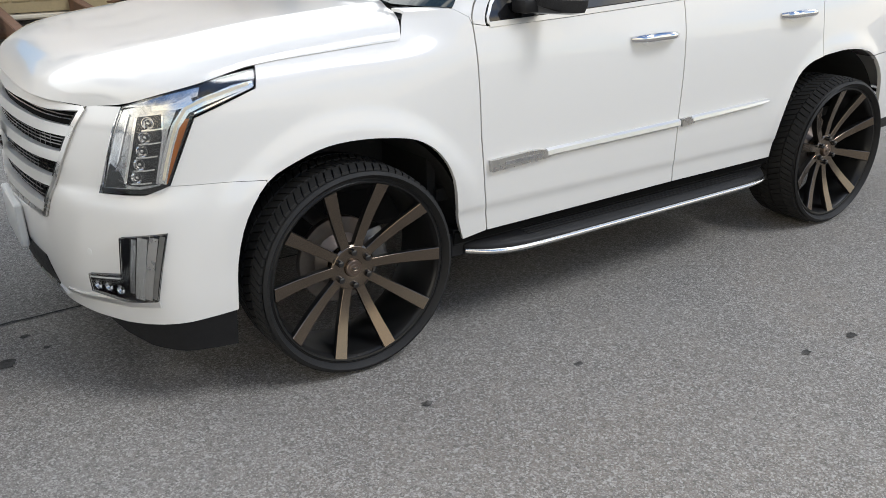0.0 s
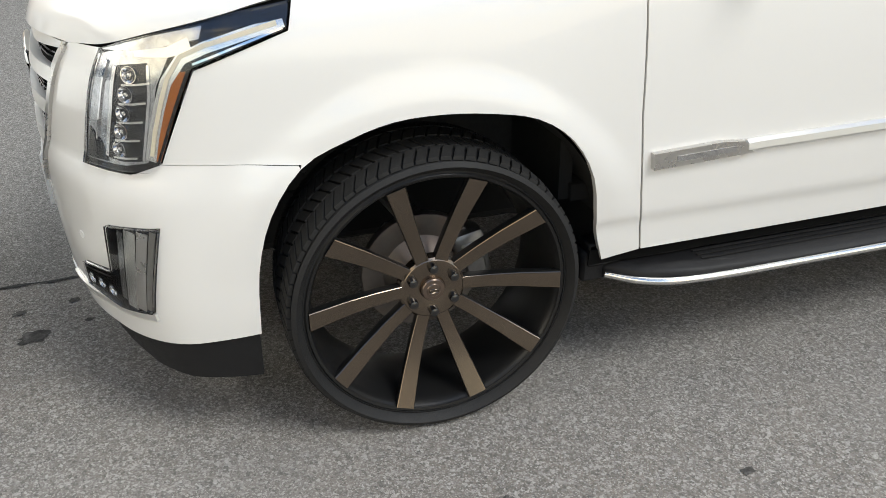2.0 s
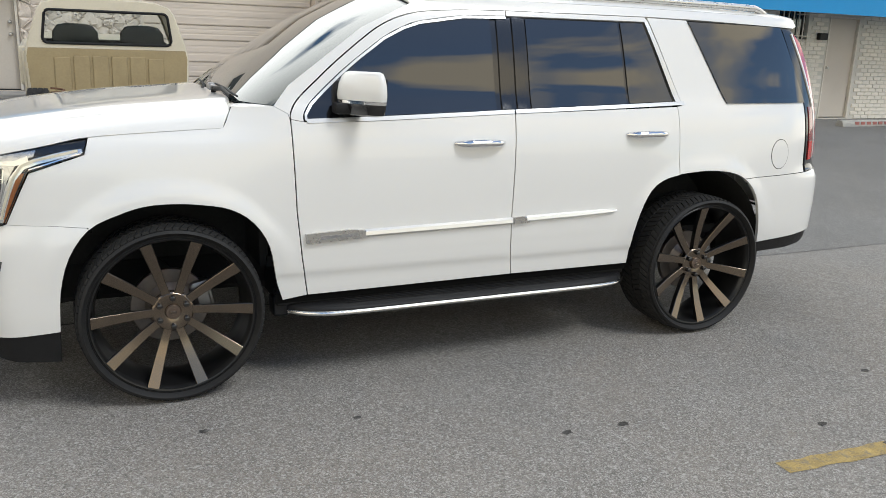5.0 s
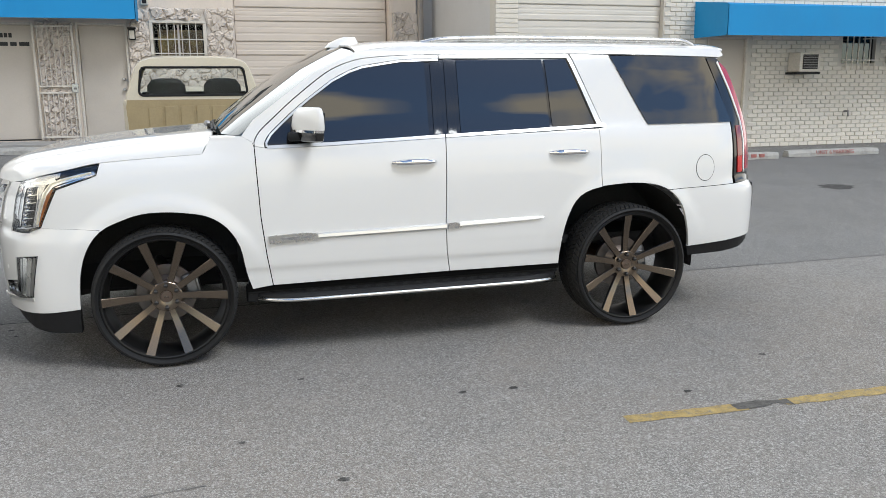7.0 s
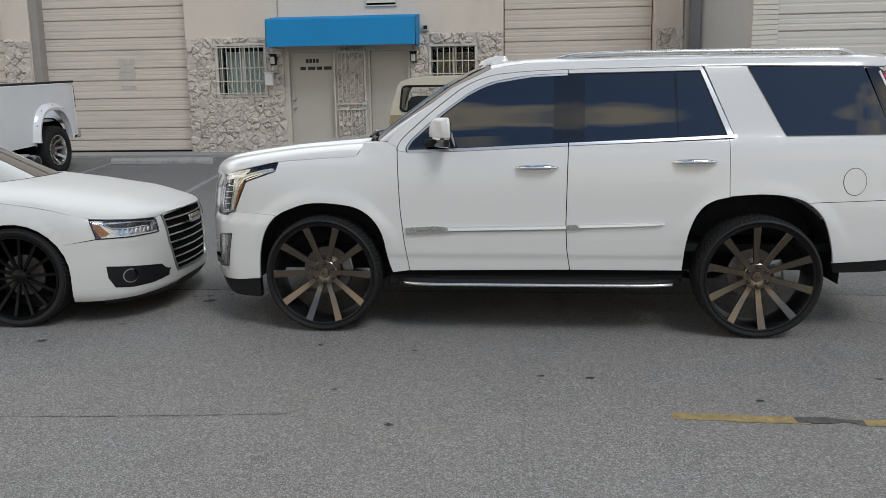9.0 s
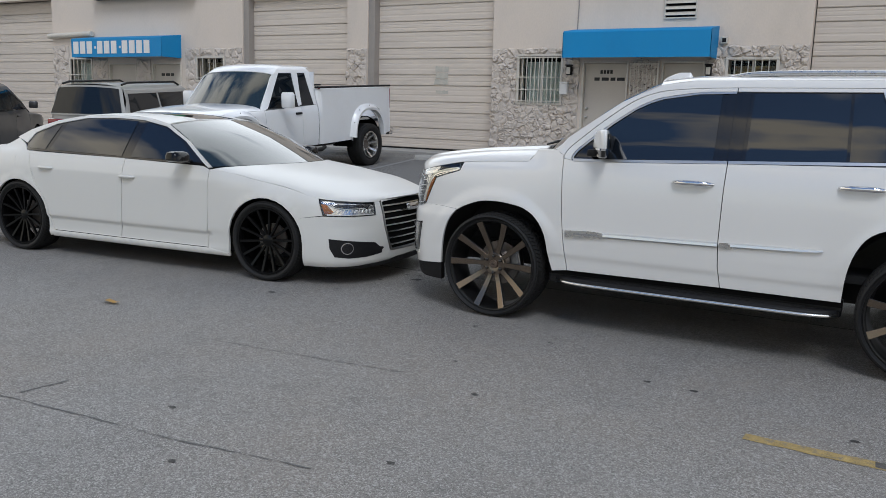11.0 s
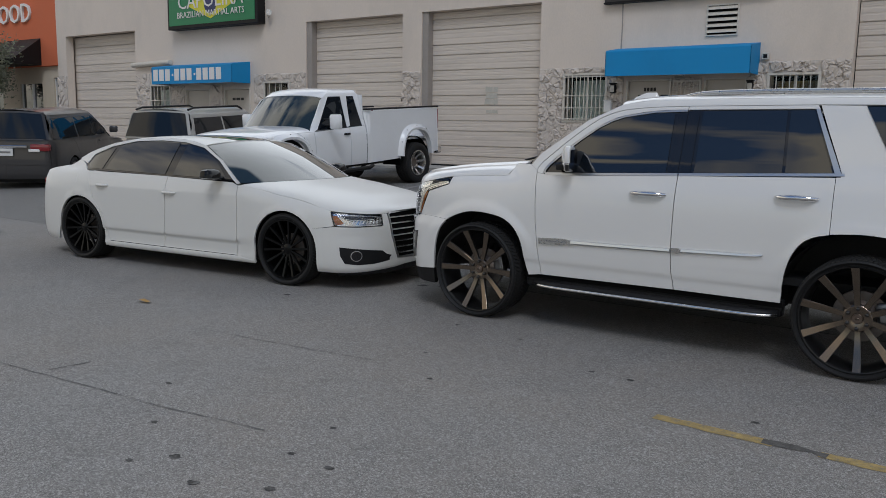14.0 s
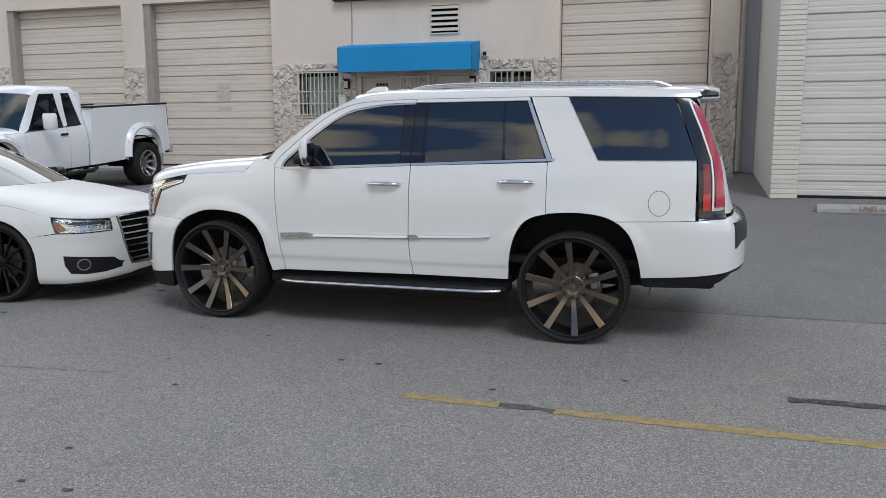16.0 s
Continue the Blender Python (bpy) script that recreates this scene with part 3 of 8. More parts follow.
def build_ground():
    bm = bmesh.new()
    ys = [-400, -150, -60, -25, -12, -6, -3, 0, 1.2, 4, 7, 9.5, WALL_Y, 20, 60, 150, 400]
    xs = [-400, -150, -60, -35, -20, -10, -5, 0, 5, 10, 20, 35, 60, 150, 400]
    rows = [[bm.verts.new((x, y, ground_z(y))) for x in xs] for y in ys]
    for i in range(len(ys) - 1):
        for j in range(len(xs) - 1):
            f = bm.faces.new((rows[i][j], rows[i][j + 1], rows[i + 1][j + 1], rows[i + 1][j]))
            f.material_index = 1 if ys[i] >= 1.2 else 0
    me = bpy.data.meshes.new("ground")
    bm.to_mesh(me)
    bm.free()
    me.materials.append(M_road)
    me.materials.append(M_lot)
    tagged(new("ground", me), "worn grey asphalt street and lot with oil spots", "ground", kind="structure")


build_ground()


def strip(name, pts, width, mt, label, category, lift=0.004, ragged=0.0, seed=1, group=""):
    """A flat mark along a line on the ground, with a ragged edge where it is worn."""
    rnd = random.Random(seed)
    bm = bmesh.new()
    line = []
    for a, b in zip(pts, pts[1:]):
        a, b = Vector((*a, 0)), Vector((*b, 0))
        k = max(1, int((b - a).length / 0.06)) if ragged else 1
        line += [a + (b - a) * i / k for i in range(k)]
    line.append(Vector((*pts[-1], 0)))
    rows = []
    for i, p in enumerate(line):
        d = (line[min(i + 1, len(line) - 1)] - line[max(i - 1, 0)]).normalized()
        n = Vector((-d.y, d.x, 0))
        q = []
        for s in (-1, 1):
            r = p + n * s * (width / 2 + rnd.uniform(-ragged, ragged))
            q.append((r.x, r.y))
        rows.append([bm.verts.new((x, y, ground_z(y) + h)) for x, y in q for h in (lift,)])
    fs = [bm.faces.new((a[0], a[1], b[1], b[0])) for a, b in zip(rows, rows[1:])]
    ob = part(name, bm, mt)
    return tagged(ob, label, category, group, "structure")


strip("lot_joint", [(3.2, 1.205), (60, 1.23)], 0.008, M_crack, "thin faint joint between street and lot asphalt", "joint", ragged=0.005, seed=2)
strip("lot_joint", [(-60, 1.19), (-8, 1.19), (1.5, 1.2), (3.2, 1.205)], 0.013, M_joint, "dark joint between street and lot asphalt", "joint", ragged=0.006)
strip("lane_line", [(2.15, -1.53), (2.80, -1.56)], 0.088, M_yellow, "worn yellow painted lane line on asphalt", "road marking", 0.0022, ragged=0.007, seed=3, group="yellow lane line")
strip("lane_line", [(3.02, -1.565), (4.9, -1.62), (9.5, -1.80)], 0.088, M_yellow, "worn yellow painted lane line on asphalt", "road marking", 0.0022, ragged=0.007, seed=4, group="yellow lane line")
strip("tar_smudge", [(2.74, -1.556), (2.9, -1.552), (3.06, -1.567)], 0.05, M_smear, "dark worn smudge across the yellow line", "stain", 0.0032, ragged=0.022, seed=5)
strip("skid_mark", [(4.33, -1.0), (5.6, -0.985)], 0.085, M_patch, "black tyre rub mark on asphalt", "stain", ragged=0.015, seed=6)
strip("crack_seal", [(-2.9, -3.28), (-2.1, -3.22), (-1.24, -3.16), (-0.7, -3.12), (-0.18, -3.10), (0.2, -3.04), (0.57, -3.0)], 0.008, M_crack, "dark old crack line in the asphalt", "crack", 0.003, ragged=0.006, seed=7)
strip("crack_seal", [(-1.34, -3.09), (-1.31, -2.82)], 0.016, M_crack, "short dark crack mark in the asphalt", "crack", 0.003, ragged=0.008, seed=8)
strip("crack_seal", [(-1.42, -1.77), (-0.6, -1.71), (0.19, -1.63)], 0.006, M_crack, "thin faint crack line in the asphalt", "crack", 0.003, ragged=0.005, seed=18)
strip("crack_seal", [(-20, 0.4), (-12, 0.6), (-8.2, 0.2)], 0.028, M_patch, "dark old crack line in the asphalt", "crack", ragged=0.02, seed=9)
strip("parking_line", [(-4.25, 10.9), (-3.75, 6.4)], 0.10, M_line, "faded white parking bay line", "road marking", ragged=0.01, seed=10, group="parking bay lines")
strip("parking_line", [(-1.95, 10.9), (-1.55, 8.3)], 0.10, M_line, "faded white parking bay line", "road marking", ragged=0.01, seed=11, group="parking bay lines")
strip("parking_line", [(-6.95, 10.9), (-6.45, 6.4)], 0.10, M_line, "faded white parking bay line", "road marking", ragged=0.01, seed=12, group="parking bay lines")


def blot(x, y, r, seed):
    rnd = random.Random(seed)
    bm = bmesh.new()
    ring = []
    for k in range(18):
        a = 2 * math.pi * k / 18
        q = r * rnd.uniform(0.6, 1.1)
        px, py = x + q * 1.4 * math.cos(a), y + q * math.sin(a)
        ring.append(bm.verts.new((px, py, ground_z(py) + 0.003)))
    bm.faces.new(ring)
    tagged(part("oil_spot", bm, M_patch), "dark oil spot on the asphalt", "stain", "oil spots", "structure")


for k, (x, y, r) in enumerate(((-1.17, 0.80, 0.045), (-1.24, 0.98, 0.02), (-1.06, 1.02, 0.018), (-1.36, 0.95, 0.02), (-1.0, 0.86, 0.014), (-1.45, 0.6, 0.02),
                               (0.06, -0.40, 0.018), (0.7, -0.5, 0.016), (1.5, -0.95, 0.02), (0.35, -1.25, 0.014), (2.64, -1.29, 0.02), (1.78, -0.97, 0.022),
                               (-2.2, 6.9, 0.10), (-2.5, 7.1, 0.06), (-1.95, 7.25, 0.05), (-2.75, 6.8, 0.04), (-2.3, 6.4, 0.035), (-1.8, 6.5, 0.03), (-3.6, 8.1, 0.10), (-2.9, 8.7, 0.09), (-3.3, 7.6, 0.05), (-4.1, 6.2, 0.06), (-3.2, 5.4, 0.05), (-2.6, 5.2, 0.03), (9.5, 3.2, 0.15), (8.6, 4.4, 0.22), (-1.9, -0.4, 0.03), (3.4, -0.9, 0.02),
                               (-0.5, -2.8, 0.022), (0.0, -3.27, 0.018), (0.79, -3.64, 0.026), (0.48, -3.5, 0.028), (0.34, -3.66, 0.016), (1.17, -3.16, 0.022), (0.9, -3.14, 0.018), (1.11, -3.48, 0.024), (0.83, -2.76, 0.018), (0.74, -1.74, 0.02))):
    blot(x, y, r, 100 + k)


# ---- long warehouse ----
def wall_boxes(bm, x0, x1, z0, z1, y0, y1, holes):
    xs = sorted({x0, x1, *[h[0] for h in holes], *[h[1] for h in holes]})
    for a, b in zip(xs, xs[1:]):
        if b <= x0 or a >= x1:
            continue
        m = (a + b) / 2
        cut = sorted((h[2], h[3]) for h in holes if h[0] < m < h[1])
        z = z0
        for lo, hi in cut:
            if lo > z:
                box(bm, a, b, y0, y1, z, lo)
            z = max(z, hi)
        if z < z1:
            box(bm, a, b, y0, y1, z, z1)


GARAGES = ((-26.24, -21.95, 4.86, 0.5), (-13.72, -10.14, 4.66, 0.2), (-9.5, -5.94, 4.66, 0.2), (0.96, 4.05, 4.66, 0.2))
WIN1 = (-5.22, -4.20, 1.86, 2.90)
WIN2 = (-0.56, 0.36, 2.20, 2.80)
WIN3 = (-21.08, -20.08, 1.95, 2.92)
WIN4 = (-15.45, -14.45, 2.30, 2.92)
DOOR1 = (-3.70, -2.64, 0.64, 2.79)
DOOR2 = (-1.93, -1.02, 0.64, 2.79)
DOOR3 = (-19.28, -18.04, 0.64, 2.8)
DOOR5 = (-17.36, -16.14, 0.64, 2.8)
holes = [(a, b, WALL_Z - 0.1, top) for a, b, top, _ in GARAGES] + [WIN1, WIN2, WIN3, WIN4, DOOR1, DOOR2, DOOR3, DOOR5]
bm = bmesh.new()
wall_boxes(bm, -26.85, 4.62, WALL_Z - 0.1, 6.4, WALL_Y, WALL_Y + 0.3, holes)
box(bm, 4.32, 4.62, WALL_Y + 0.3, 24, WALL_Z - 0.1, 6.4)
box(bm, -26.85, -26.55, WALL_Y + 0.3, 24, WALL_Z - 0.1, 6.4)
box(bm, -26.85, 4.62, 24, 24.3, WALL_Z - 0.1, 6.4)
bmesh.ops.remove_doubles(bm, verts=bm.verts, dist=1e-5)
wall_main = tagged(part("wall_warehouse", bm, M_stucco), "cream stucco warehouse wall with stone-clad base", "wall", kind="structure")
tagged(part("roof_warehouse", boxed(-26.85, 4.62, WALL_Y, 24.3, 6.4, 6.6), M_conc), "flat concrete roof of the warehouse", "roof", kind="structure")
tagged(part("floor_warehouse", boxed(-26.55, 4.32, WALL_Y + 0.01, 24, WALL_Z - 0.04, WALL_Z + 0.01), M_conc), "grey concrete floor inside the warehouse", "floor", kind="structure")


def garage_door(x0, x1, z0, z1, y, mt, label, name="garage_door"):
    t = thing(name, label, "garage door", "roll-up doors along the walls", kind="structure")
    z, k = z0, 0
    hs = (0.265, 0.395)
    while z < z1 - 0.01:
        h = min(hs[(k + 1) % 2] if k else 0.24, z1 - z)
        prof = [(0.0, 0.006), (0.012, 0.0), (h * 0.30, 0.0), (h * 0.34, 0.004), (h * 0.40, 0.004), (h * 0.44, 0.0), (h * 0.62, 0.0), (h * 0.66, 0.003), (h * 0.71, 0.003),
                (h * 0.75, 0.0), (h - 0.022, 0.0), (h - 0.012, 0.030), (h, 0.030)]
        b = bmesh.new()
        rows = []
        for dz, d in prof:
            rows.append([b.verts.new((x, y + d, z + dz)) for x in (x0, x1)])
        for a, c in zip(rows, rows[1:]):
            b.faces.new((a[0], a[1], c[1], c[0]))
        bk = [b.verts.new((x, y + 0.045, zz)) for x, zz in ((x0, z), (x1, z), (x1, z + h), (x0, z + h))]
        b.faces.new(bk)
        part("door_panel", b, mt, t)
        z += h
        k += 1
    part("bottom_seal", boxed(x0, x1, y - 0.01, y + 0.05, z0 - 0.05, z0 - 0.002), M_black, t, "black rubber seal")
    return t


for i, (a, b, top, deep) in enumerate(GARAGES):
    garage_door(a + (-0.1 if i == 0 else 0.19 if i in (1, 2) else 0.02), b + (0.1 if i == 0 else -0.02), WALL_Z + 0.05, top, WALL_Y + (0.26 if i else 0.4), M_gdoor, "beige ribbed steel roll-up door, closed", f"door_{i + 4}")
    if i in (1, 2):
        w = 0.19
        tagged(part("door_jamb", boxed(a + 0.003, a + w - 0.004, WALL_Y + 0.04, WALL_Y + 0.29, WALL_Z, top - 0.003, 0.006), M_jamb), "brown-grey painted jamb beside a roll-up door", "door jamb", kind="structure")
rng_p = random.Random(41)
for x0, x1, z0, z1 in ((-7.63, -7.25, 2.56, 2.70), (-7.61, -7.27, 2.40, 2.545), (-7.64, -7.25, 2.25, 2.385), (-7.59, -7.26, 2.03, 2.11)):
    bm = bmesh.new()
    rim = [(x0 + (x1 - x0) * k / 12, z0 + rng_p.uniform(-.012, .018)) for k in range(13)] + [(x1 - (x1 - x0) * k / 12, z1 + rng_p.uniform(-.018, .012)) for k in range(13)]
    top = [bm.verts.new((x + rng_p.uniform(-.012, .012), WALL_Y + .251, z)) for x, z in rim]
    low = [bm.verts.new((v.co.x, WALL_Y + .256, v.co.z)) for v in top]
    bm.faces.new(top)
    for k in range(len(top)):
        bm.faces.new((top[k - 1], low[k - 1], low[k], top[k]))
    bmesh.ops.recalc_face_normals(bm, faces=bm.faces)
    part("overpaint", bm, M_smudge, bpy.data.objects["door_6"], "faint grey-green overpainted patch")
tagged(part("pillar_trim", boxed(4.05, 4.10, WALL_Y - 0.03, WALL_Y - 0.002, 3.06, 6.4), M_stucco), "raised stucco trim beside a door", "trim", kind="structure")
tagged(part("downspout", tube([(4.70, WALL_Y - 0.05, 0.66), (4.70, WALL_Y - 0.05, 6.4)], 0.06, 10), M_jamb, smooth=40), "brown-grey downspout in the gap between walls", "downspout")


# stone cladding: irregular flat field stones
def clip(poly, px, pz, nx, nz):
    out = []
    n = len(poly)
    for i in range(n):
        a, b = poly[i], poly[(i + 1) % n]
        da, db = (a[0] - px) * nx + (a[1] - pz) * nz, (b[0] - px) * nx + (b[1] - pz) * nz
        if da <= 0:
            out.append(a)
        if da * db < 0:
            t = da / (da - db)
            out.append((a[0] + (b[0] - a[0]) * t, a[1] + (b[1] - a[1]) * t))
    return out


def stones(x0, x1, z0, z1, y, holes, seed, parent, w=0.30, h=0.21):
    rnd = random.Random(seed)
    seeds = []
    nr = max(1, round((z1 - z0) / h))
    nc = max(1, round((x1 - x0) / w))
    for r in range(nr):
        for c in range(nc):
            seeds.append((x0 + (c + 0.5 + 0.5 * (r % 2) - 0.25 + rnd.uniform(-.38, .38)) * (x1 - x0) / nc, z0 + (r + 0.5 + rnd.uniform(-.36, .36)) * (z1 - z0) / nr))
    for sx, sz in seeds:
        if any(hx0 < sx < hx1 and hz0 < sz < hz1 for hx0, hx1, hz0, hz1 in holes):
            continue
        poly = [(x0, z0), (x1, z0), (x1, z1), (x0, z1)]
        for ox, oz in seeds:
            if (ox, oz) != (sx, sz) and abs(ox - sx) < 3 * w and abs(oz - sz) < 3 * h:
                poly = clip(poly, (sx + ox) / 2, (sz + oz) / 2, ox - sx, oz - sz)
                if len(poly) < 3:
                    break
        for hx0, hx1, hz0, hz1 in holes:
            if sx < hx0 and hz0 - .1 < sz < hz1 + .1:
                poly = clip(poly, hx0, 0, 1, 0)
            elif sx > hx1 and hz0 - .1 < sz < hz1 + .1:
                poly = clip(poly, hx1, 0, -1, 0)
            elif sz < hz0 and hx0 - .3 < sx < hx1 + .3:
                poly = clip(poly, 0, hz0, 0, 1)
            elif sz > hz1 and hx0 - .3 < sx < hx1 + .3:
                poly = clip(poly, 0, hz1, 0, -1)
        if len(poly) < 3:
            continue
        broken = []
        for p, q in zip(poly, poly[1:] + poly[:1]):
            dx, dz = q[0] - p[0], q[1] - p[1]
            broken.append(p)
            if math.hypot(dx, dz) > 0.05:
                f, g = rnd.uniform(.35, .65), rnd.uniform(-.16, .10)
                broken.append((p[0] + dx * f - dz * g, p[1] + dz * f + dx * g))
        poly = broken
        cx, cz = sum(p[0] for p in poly) / len(poly), sum(p[1] for p in poly) / len(poly)
        d = rnd.uniform(0.022, 0.062)
        tx, tz = rnd.uniform(-.16, .16), rnd.uniform(-.16, .16)
        b = bmesh.new()
        rings = []
        for k, (s, dd) in enumerate(((1.0, 0.0), (0.93, 0.62), (0.70, 0.95), (0.34, 1.0))):
            ring = []
            for px, pz in poly:
                j = rnd.uniform(-0.016, 0.016) if k else 0
                qx, qz = cx + (px - cx) * s + j, cz + (pz - cz) * s + j
                ring.append(b.verts.new((qx, y - max(0.0, d * dd * (rnd.uniform(.45, 1.25) if k else 1) + ((qx - cx) * tx + (qz - cz) * tz) * (k > 0)), qz)))
            rings.append(ring)
        n = len(poly)
        for r0, r1 in zip(rings, rings[1:]):
            for k in range(n):
                b.faces.new((r0[k], r0[(k + 1) % n], r1[(k + 1) % n], r1[k]))
        b.faces.new(rings[-1])
        bmesh.ops.triangulate(b, faces=[f for f in b.faces if len(f.verts) > 4])
        part("stone", b, M_stone, parent, smooth=34)


FACE = WALL_Y - 0.02
cladding = []


def clad(x0, x1, z1, hs, seed, w=0.30, h=0.21):
    bm = bmesh.new()
    wall_boxes(bm, x0, x1, WALL_Z - 0.08, z1, FACE, WALL_Y - 0.001, hs)
    t = tagged(part("stone_cladding", bm, M_mortar), "cream painted irregular stone cladding on a wall base", "stone cladding", "stone cladding panels", "structure")
    stones(x0, x1, WALL_Z - 0.02, z1, FACE, hs, seed, t, w * .70, h * .56)


clad(-5.92, -3.76, 3.08, [(WIN1[0] - .06, WIN1[1] + .06, WIN1[2] - .06, WIN1[3] + .06)], 1, 0.27, 0.2)
clad(-1.0, 0.94, 3.08, [(WIN2[0] - .06, WIN2[1] + .06, WIN2[2] - .06, WIN2[3] + .06)], 2, 0.27, 0.2)
clad(-2.60, -1.97, 2.8, [], 3, 0.22, 0.16)
clad(4.11, 4.62, 3.06, [], 4, 0.22, 0.2)
clad(-10.12, -9.52, 3.12, [], 5, 0.28, 0.22)
clad(-15.92, -13.74, 3.2, [(WIN4[0] - .06, WIN4[1] + .06, WIN4[2] - .06, WIN4[3] + .06)], 7, 0.36, 0.28)
clad(-21.92, -21.16, 3.35, [], 8, 0.36, 0.28)
clad(-20.0, -19.32, 2.9, [], 9, 0.36, 0.28)
clad(-18.0, -17.40, 2.9, [], 11, 0.36, 0.28)
clad(-26.84, -26.28, 3.40, [], 10, 0.36, 0.28)


def barred_window(name, rect, label, bars, rails, back, deep=0.22):
    x0, x1, z0, z1 = rect
    t = thing(name, label, "window", kind="structure")
    y = WALL_Y
    for a in ((x0 - .06, x1 + .06, z1, z1 + .055), (x0 - .06, x1 + .06, z0 - .055, z0)):
        part("window_frame", boxed(a[0], a[1], y - 0.05, y + 0.06, a[2], a[3], 0.006), M_iron, t)
    for a in ((x0 - .06, x0), (x1, x1 + .06)):
        part("window_frame", boxed(a[0], a[1], y - 0.05, y + 0.06, z0 + 0.001, z1 - 0.001, 0.006), M_iron, t)
    part("pane", boxed(x0, x1, y + 0.12, y + 0.13, z0, z1), M_pane, t)
    part("mullion", boxed((x0 + x1) / 2 - .02, (x0 + x1) / 2 + .02, y + 0.10, y + 0.119, z0, z1), M_iron, t)
    for k in range(bars):
        x = x0 + (k + 1) * (x1 - x0) / (bars + 1)
        part("bar", boxed(x - .008, x + .008, y - 0.075, y - 0.059, z0 - .03, z1 + .03), M_iron, t)
    for f in rails:
        z = z0 + f * (z1 - z0)
        part("rail", boxed(x0 - .05, x1 + .05, y - 0.09, y - 0.076, z - .011, z + .011), M_iron, t)
    part("blind", boxed(x0 + .07, x1 - .02, y + 0.30, y + 0.31, z0 - .2, z1 - .10), back, t)
    # near-black sheet standing in for the shade of the room behind
    part("room_dark_sheet", boxed(x0 - .5, x1 + .5, y + 1.2, y + 1.22, z0 - .5, z1 + .5), M_void, t)
    return t


M_blind = material("pale window blind", (0.58, 0.60, 0.55), 0.7, var=0.25, scale=2.5, fine=12, stretch=(4, 1, 1))
M_wood = material("brown wooden shutter", (0.16, 0.10, 0.05), 0.7, var=0.45, scale=4, fine=30, stain=(0.5, 0.36, 0.1), stain_amt=0.9, stain_scale=2.2)
barred_window("window_1", WIN1, "barred window with pale blinds in the stone wall", 9, (0.03, 0.28, 0.55, 0.97), M_blind)
barred_window("window_2", WIN2, "small barred window with brown boards behind", 6, (0.06, 0.5), M_wood)
barred_window("window_3", WIN3, "barred window under the blue awning", 4, (0.5,), M_blind)
barred_window("window_4", WIN4, "low wide window with yellow boards behind", 3, (0.1,), M_wood)


def plain_door(name, rect, mt, label, hinge_left=True):
    x0, x1, z0, z1 = rect
    t = thing(name, label, "door", kind="structure")
    part("door_leaf", boxed(x0 + .05, x1 - .05, WALL_Y + 0.08, WALL_Y + 0.125, z0 + 0.02, z1 - .05, 0.004), mt, t)
    for a in ((x0 + .001, x0 + .045), (x1 - .045, x1 - .001)):
        part("door_frame", boxed(a[0], a[1], WALL_Y - 0.015, WALL_Y + 0.16, z0, z1 - .001, 0.005), M_iron, t)
    part("door_frame", boxed(x0 + .046, x1 - .046, WALL_Y - 0.015, WALL_Y + 0.16, z1 - .045, z1 - .001, 0.005), M_iron, t)
    part("threshold", boxed(x0 + .046, x1 - .046, WALL_Y + 0.02, WALL_Y + 0.2, z0 - .02, z0 + .015), M_black, t)
    hx = x0 + .13 if hinge_left else x1 - .13
    for z in (z0 + 0.92, z0 + 1.12):
        part("door_knob", lathe([(0.0, -0.07), (0.02, -0.068), (0.03, -0.05), (0.022, -0.03), (0.03, -0.012), (0.036, 0.0)], 14, m=Matrix.Translation((hx, WALL_Y + .078, z))), M_brushed, t, smooth=50)
    return t


d1 = plain_door("door_1", DOOR1, M_door, "beige steel door with black lettering, closed")
d2 = plain_door("door_2", DOOR2, M_door, "plain beige steel door, closed", False)
plain_door("door_3", DOOR3, M_door, "beige steel door under a blue awning, closed")
d5 = plain_door("door_11", DOOR5, M_door, "beige steel door with small dark lettering, closed")
for dx, w in ((-0.30, 0.14), (-0.12, 0.18), (0.10, 0.12)):
    part("number_bar", boxed(-16.75 + dx, -16.75 + dx + w, WALL_Y + 0.072, WALL_Y + 0.079, 2.42, 2.50), M_ink, d5, "black lettering")
for k, (w, dx) in enumerate(((0.055, -0.13), (0.055, -0.055), (0.055, 0.02), (0.055, 0.095))):
    part("number_bar", boxed(-3.17 + dx, -3.17 + dx + w, WALL_Y + 0.072, WALL_Y + 0.079, 2.52, 2.60), M_ink, d1, "black lettering")
for dx, w in ((-0.28, 0.12), (-0.11, 0.16), (0.09, 0.11), (0.24, 0.17)):
    part("number_bar", boxed(-3.15 + dx, -3.15 + dx + w, WALL_Y + 0.072, WALL_Y + 0.079, 2.37, 2.44), M_ink, d1, "black lettering")

# open iron security gate beside the door
gate = thing("security_gate", "cream wrought-iron security gate standing open at the doorway", "gate")
GX0, GX1, GZ0, GZ1, GY = -2.66, -1.96, 0.68, 2.74, WALL_Y - 0.10
for a in ((GX0, GX0 + .035, GZ0, GZ1), (GX1 - .04, GX1, GZ0, GZ1), (GX0 + .036, GX1 - .041, GZ0, GZ0 + .035), (GX0 + .036, GX1 - .041, GZ1 - .035, GZ1), (GX0 + .036, GX1 - .041, 1.50, 1.53), (GX0 + .036, GX1 - .041, 1.62, 1.65)):
    part("gate_frame", boxed(a[0], a[1], GY, GY + .03, a[2], a[3], 0.003), M_iron, gate)
